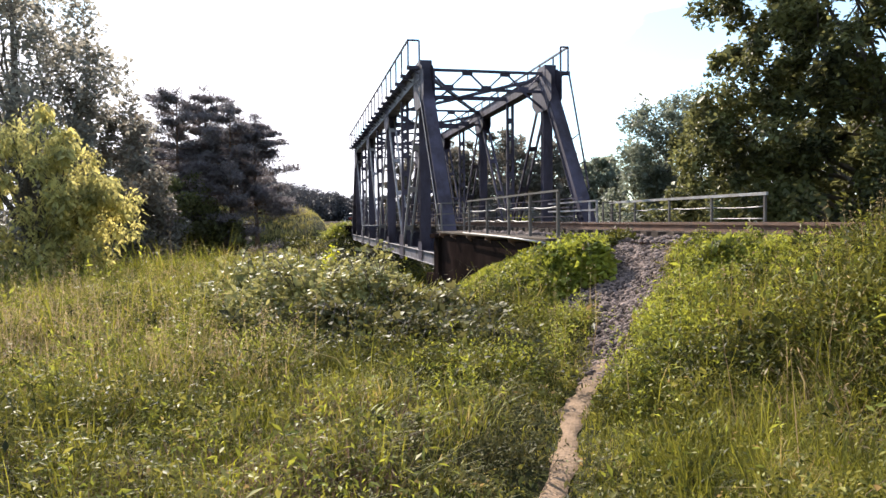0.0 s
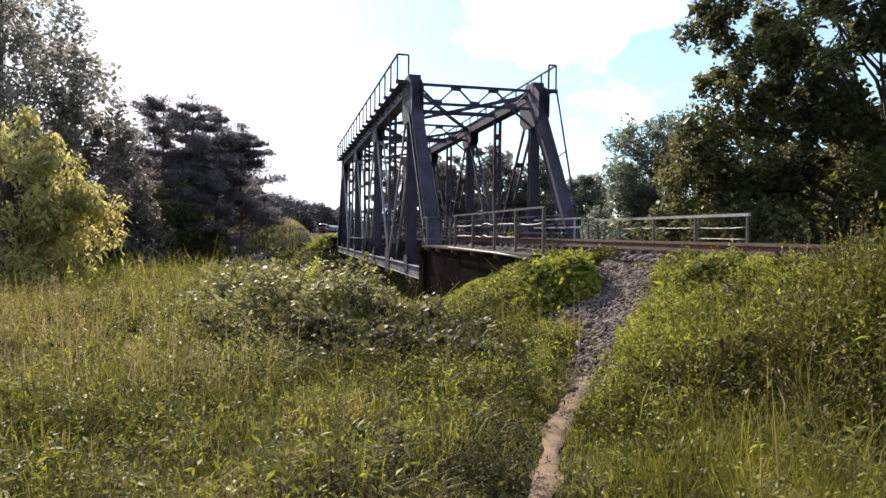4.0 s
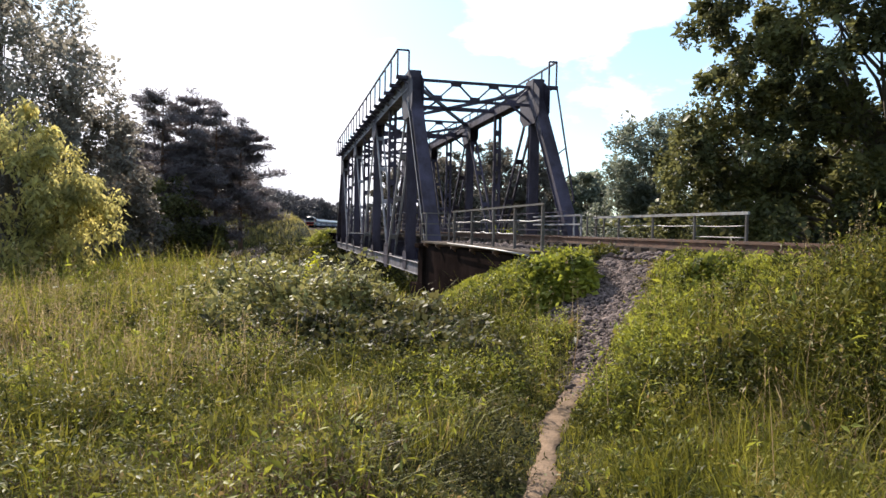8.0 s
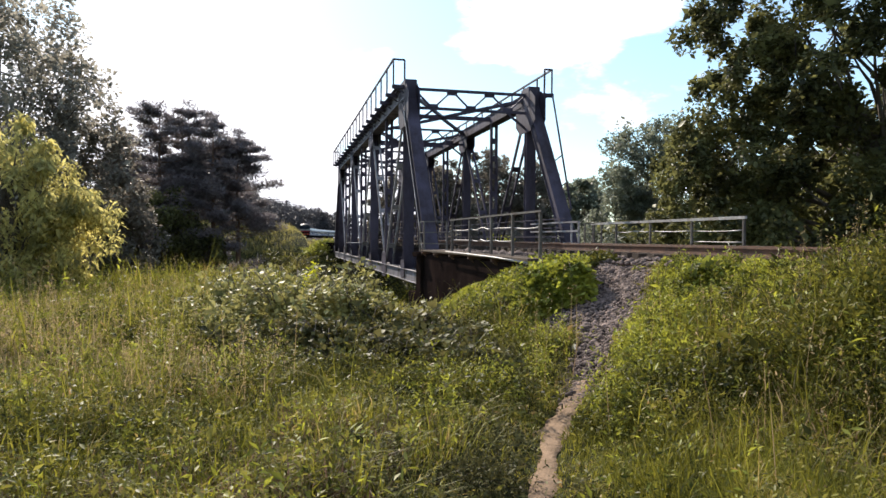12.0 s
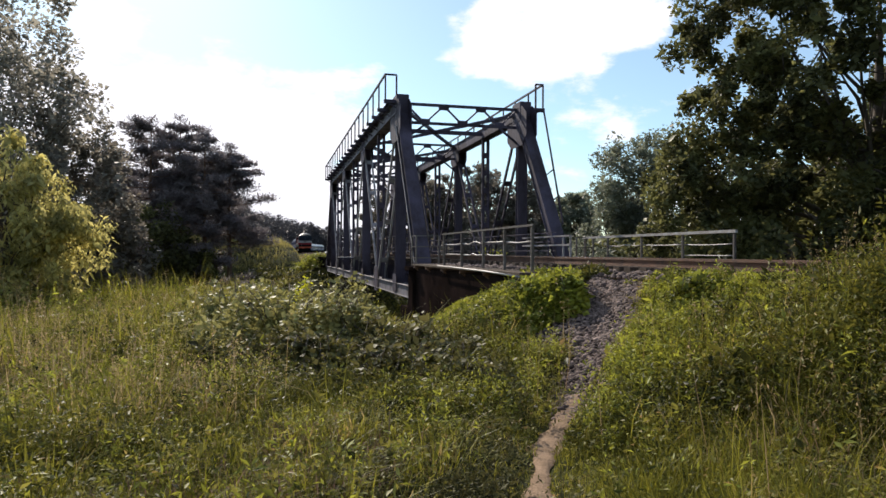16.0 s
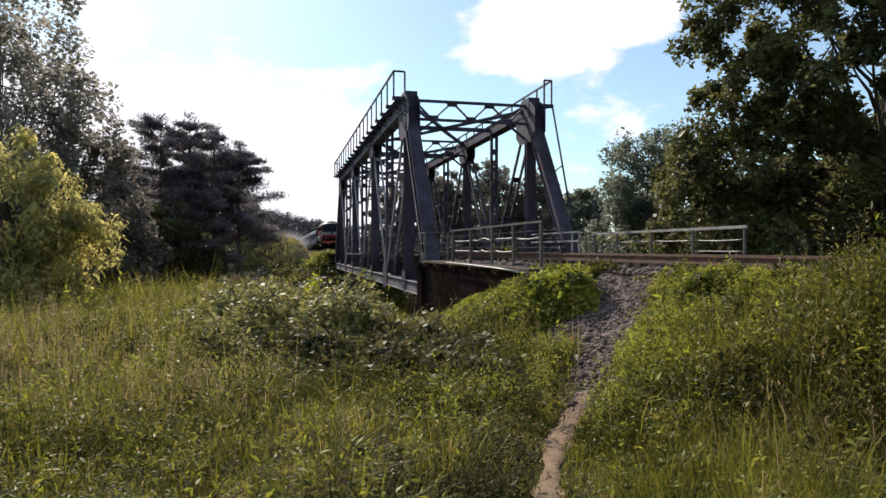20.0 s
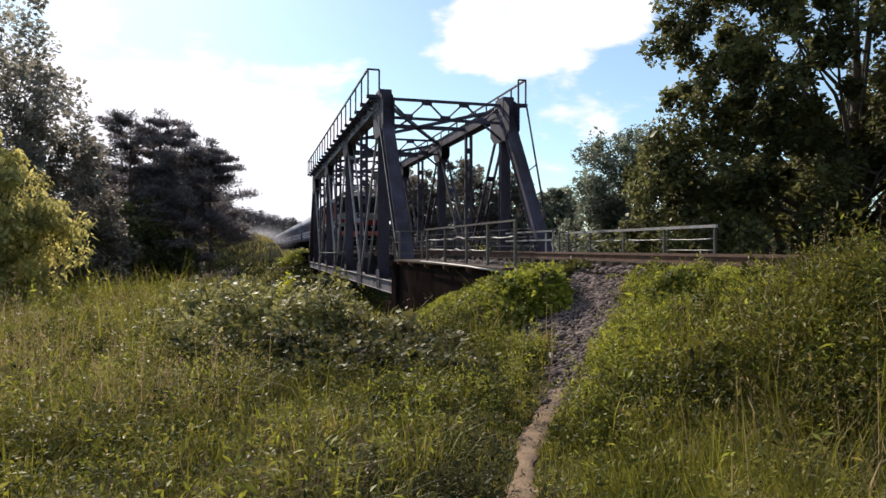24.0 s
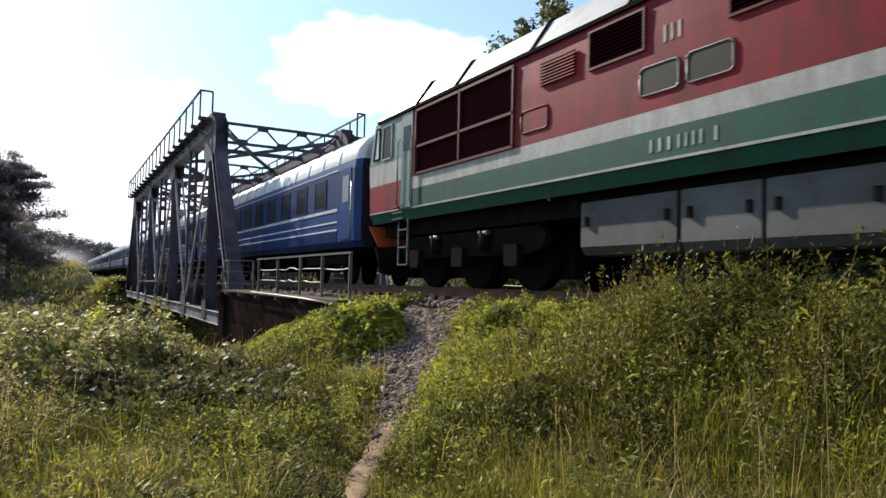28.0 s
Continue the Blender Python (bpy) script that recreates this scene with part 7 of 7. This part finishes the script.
for k, (fx, fy, h) in enumerate(((9.5, 13, 5.5), (13, 17, 6.0), (16, 8, 6.5), (11.5, 5.5, 4.2), (8.5, 2.0, 3.4), (17.5, 18, 6.5))):
    tree("alder_tree", "dense green streamside alder beyond the line", (fx, fy), h, [(0, 0, h * 0.52, h * 0.42, h * 0.4, h * 0.46)], 0.22, 7000, M_OAK if k % 2 else M_WILLOW, M_BARK, 50 + k, 50, 0.11, trunk=0.12, group="streamside alders")
for k, (fx, fy, h) in enumerate(((11.5, 66, 12.6), (15, 70, 13.2), (18.5, 64, 13.6), (22, 68, 13.4), (25, 62, 12.2), (31, 60, 10.5), (8, 80, 12), (38, 56, 10), (28, 70, 11), (35, 68, 10.5))):
    tree("broadleaf_tree", "dark broadleaf tree across the river", (fx, fy), h, [(0, 0, h * 0.52, h * 0.30, h * 0.28, h * 0.46), (0, 0, h * 0.2, h * 0.28, h * 0.24, h * 0.2)], 0.4, 11000, M_WOOD if fx < 28 else M_WILLOW, M_BARK, 60 + k, 90, 0.075, trunk=0.2, group="trees across the river")
for k, (fx, fy, r, h) in enumerate(((6.5, 52, 2.4, 3.4), (10.5, 54, 2.8, 4.2), (19, 53, 3.0, 4.4), (24, 50, 3.0, 4.6), (29, 48, 3.2, 5.0), (34, 46, 3.0, 4.4), (15, 57, 3.0, 4.6))):
    bush("river_bush", "dense dull green bush on the far river bank", (fx, fy), (r, r), h, 0.22, 5200, M_WOOD, 180 + k, 50, 8, group="river bank bushes")
tree("broadleaf_tree", "young yellow-green tree across the river", (14.4, 44.0), 5.2, [(0, 0, 3.0, 1.8, 1.7, 2.3)], 0.22, 5000, M_SLOPE, M_BARK, 70, 40, 0.1, trunk=0.1)
for k, (fx, fy, r, h, m) in enumerate(((-8.2, 46.6, 2.3, 1.5, M_WEED), (-4.2, 45, 1.5, 1.1, M_SLOPE), (-10.2, 44.5, 1.8, 1.1, M_WEED), (-4.4, 49.5, 1.6, 0.7, M_SLOPE), (-12.8, 45, 2.6, 1.3, M_WEED))):
    bush("bank_bush", "rounded green bush on the far river bank", (fx, fy), (r, r), h, 0.16, 3500, m, 80 + k, 34, 8, group="far bank bushes")


def far_woods():
    """The wood along the left of the line and across the horizon, plus added unseen trees behind, in one mass of leafy
    clumps.
    """
    rng = np.random.default_rng(90)
    rows = []
    for _ in range(420):                                       # along the line, left of it
        y = 70 + 410 * rng.random() ** 1.3
        rows.append((float(track_x(y)) - 15 - abs(rng.normal(0, 8)) + 2 * min(max((y - 190) / 60, 0), 1), y, 13.2 + 5.0 * min(max((y - 140) / 160, 0), 1) + rng.uniform(-1.5, 1.5)))
    for _ in range(190):                                       # closing the horizon ahead
        a = radians(rng.uniform(-60, 75))
        d = rng.uniform(330, 460)
        if d > 0:
            rows.append((d * math.sin(a), d * math.cos(a), rng.uniform(9, 14)))
    for _ in range(70):                                        # right of the line
        rows.append((rng.uniform(30, 150), rng.uniform(20, 260), rng.uniform(10, 14)))
    for _ in range(90):                                        # behind the eye, unseen: added tall and close to darken sides facing it
        a = radians(rng.uniform(80, 280))
        d = rng.uniform(24, 80)
        rows.append((EYE.x + d * math.sin(a), EYE.y + d * math.cos(a), rng.uniform(12, 18)))
    pts = np.array(rows)
    u = pts[:, 0] - track_x(pts[:, 1])
    pts = pts[(np.abs(u) > 9) | (pts[:, 1] < -40)]
    z = height(pts[:, 0], pts[:, 1])
    at, size = [], []
    for (x, y, h), g in zip(pts, z):
        k = 26
        d = rand_dirs(rng, k) * (rng.uniform(0.2, 1, k) ** 0.5)[:, None]
        c = np.array([x, y, g + h * 0.52]) + d * np.array([h * 0.30, h * 0.30, h * 0.46])
        far = math.hypot(x - EYE.x, y - EYE.y)
        n = int(np.clip(240000 / far, 600, 2200))
        w = rng.integers(0, k, n)
        at.append(c[w] + rand_dirs(rng, n) * rng.random((n, 1)) ** 0.4 * h * 0.085)
        size.append(np.full(n, np.clip(far * 0.0019, 0.2, 0.9)))
    at, size = np.concatenate(at), np.concatenate(size)
    tagged(new("far_woods", leaf_mesh("far_woods", at, size, rng, M_FOREST, 0.75, 0.4)), "dark green mixed wood lining the horizon, with unseen trees added behind the view", "wood", kind="stuff")
    bm = bmesh.new()
    for (x, y, h), g in zip(pts, z):
        tube(bm, [(x, y, g - 0.2), (x, y, g + h * 0.7)], [0.22, 0.08], 5)
    me = bpy.data.meshes.new("far_trunks")
    bm.to_mesh(me)
    bm.free()
    me.materials.append(M_BARK)
    tagged(new("far_trunks", me), "trunks of the distant wood", "wood", kind="stuff")


far_woods()


def stones(name, label, pts, size, seed):
    """Loose broken stones, lying where they fell."""
    rng = np.random.default_rng(seed)
    shapes = [stone_mesh(200 + k) for k in range(6)]
    n = len(pts)
    pick = rng.integers(0, 6, n)
    V, F, base = [], [], 0
    for k, (c, f) in enumerate(shapes):
        idx = np.nonzero(pick == k)[0]
        m = len(idx)
        a, s = rng.uniform(0, 6.28, m), size * np.exp(rng.normal(0, 0.4, m))
        ca, sa = np.cos(a)[:, None], np.sin(a)[:, None]
        v = np.empty((m, len(c), 3))
        v[..., 0] = (c[None, :, 0] * ca - c[None, :, 1] * sa) * s[:, None]
        v[..., 1] = (c[None, :, 0] * sa + c[None, :, 1] * ca) * s[:, None]
        v[..., 2] = c[None, :, 2] * s[:, None]
        v += pts[idx][:, None]
        V.append(v.reshape(-1, 3))
        F.append((f[None] + (np.arange(m) * len(c))[:, None, None] + base).reshape(-1, 3))
        base += m * len(c)
    tagged(new(name, mesh_np(name, np.concatenate(V), np.concatenate(F), M_PEBBLE)), label, "stones", kind="stuff")


def lay_stones():
    rng = np.random.default_rng(101)
    p = scatter(rng, 13000, -5.6, -0.9, -18.2, -11.4, lambda x, y: np.where(x > -5.0, smooth((stony_width(x) + 0.22 + 0.08 * wob(x, y, 0.4, 6) - off_path(x, y)) / 0.25), smooth((0.3 - off_path(x, y)) / 0.3) * smooth((x + 5.6) / 0.8)))
    p = np.concatenate([p, scatter(rng, 900, -4.6, -3.5, -15.1, -14.0, hollow)])
    q = on_ground(p)
    stones("path_stones", "loose grey ballast stones spilled down the path", q + np.array([0, 0, 0.010]), 0.022, 102)
    p = scatter(rng, 9000, -2.5, 2.4, -26, -0.2, lambda x, y: np.where(np.abs(x) < 2.5, 1.0, 0.0))
    q = on_ground(p)
    q[:, 2] = np.maximum(q[:, 2], -0.30) - 0.0
    stones("track_ballast", "grey crushed stone ballast between the sleepers", q, 0.04, 103)


lay_stones()

motions()
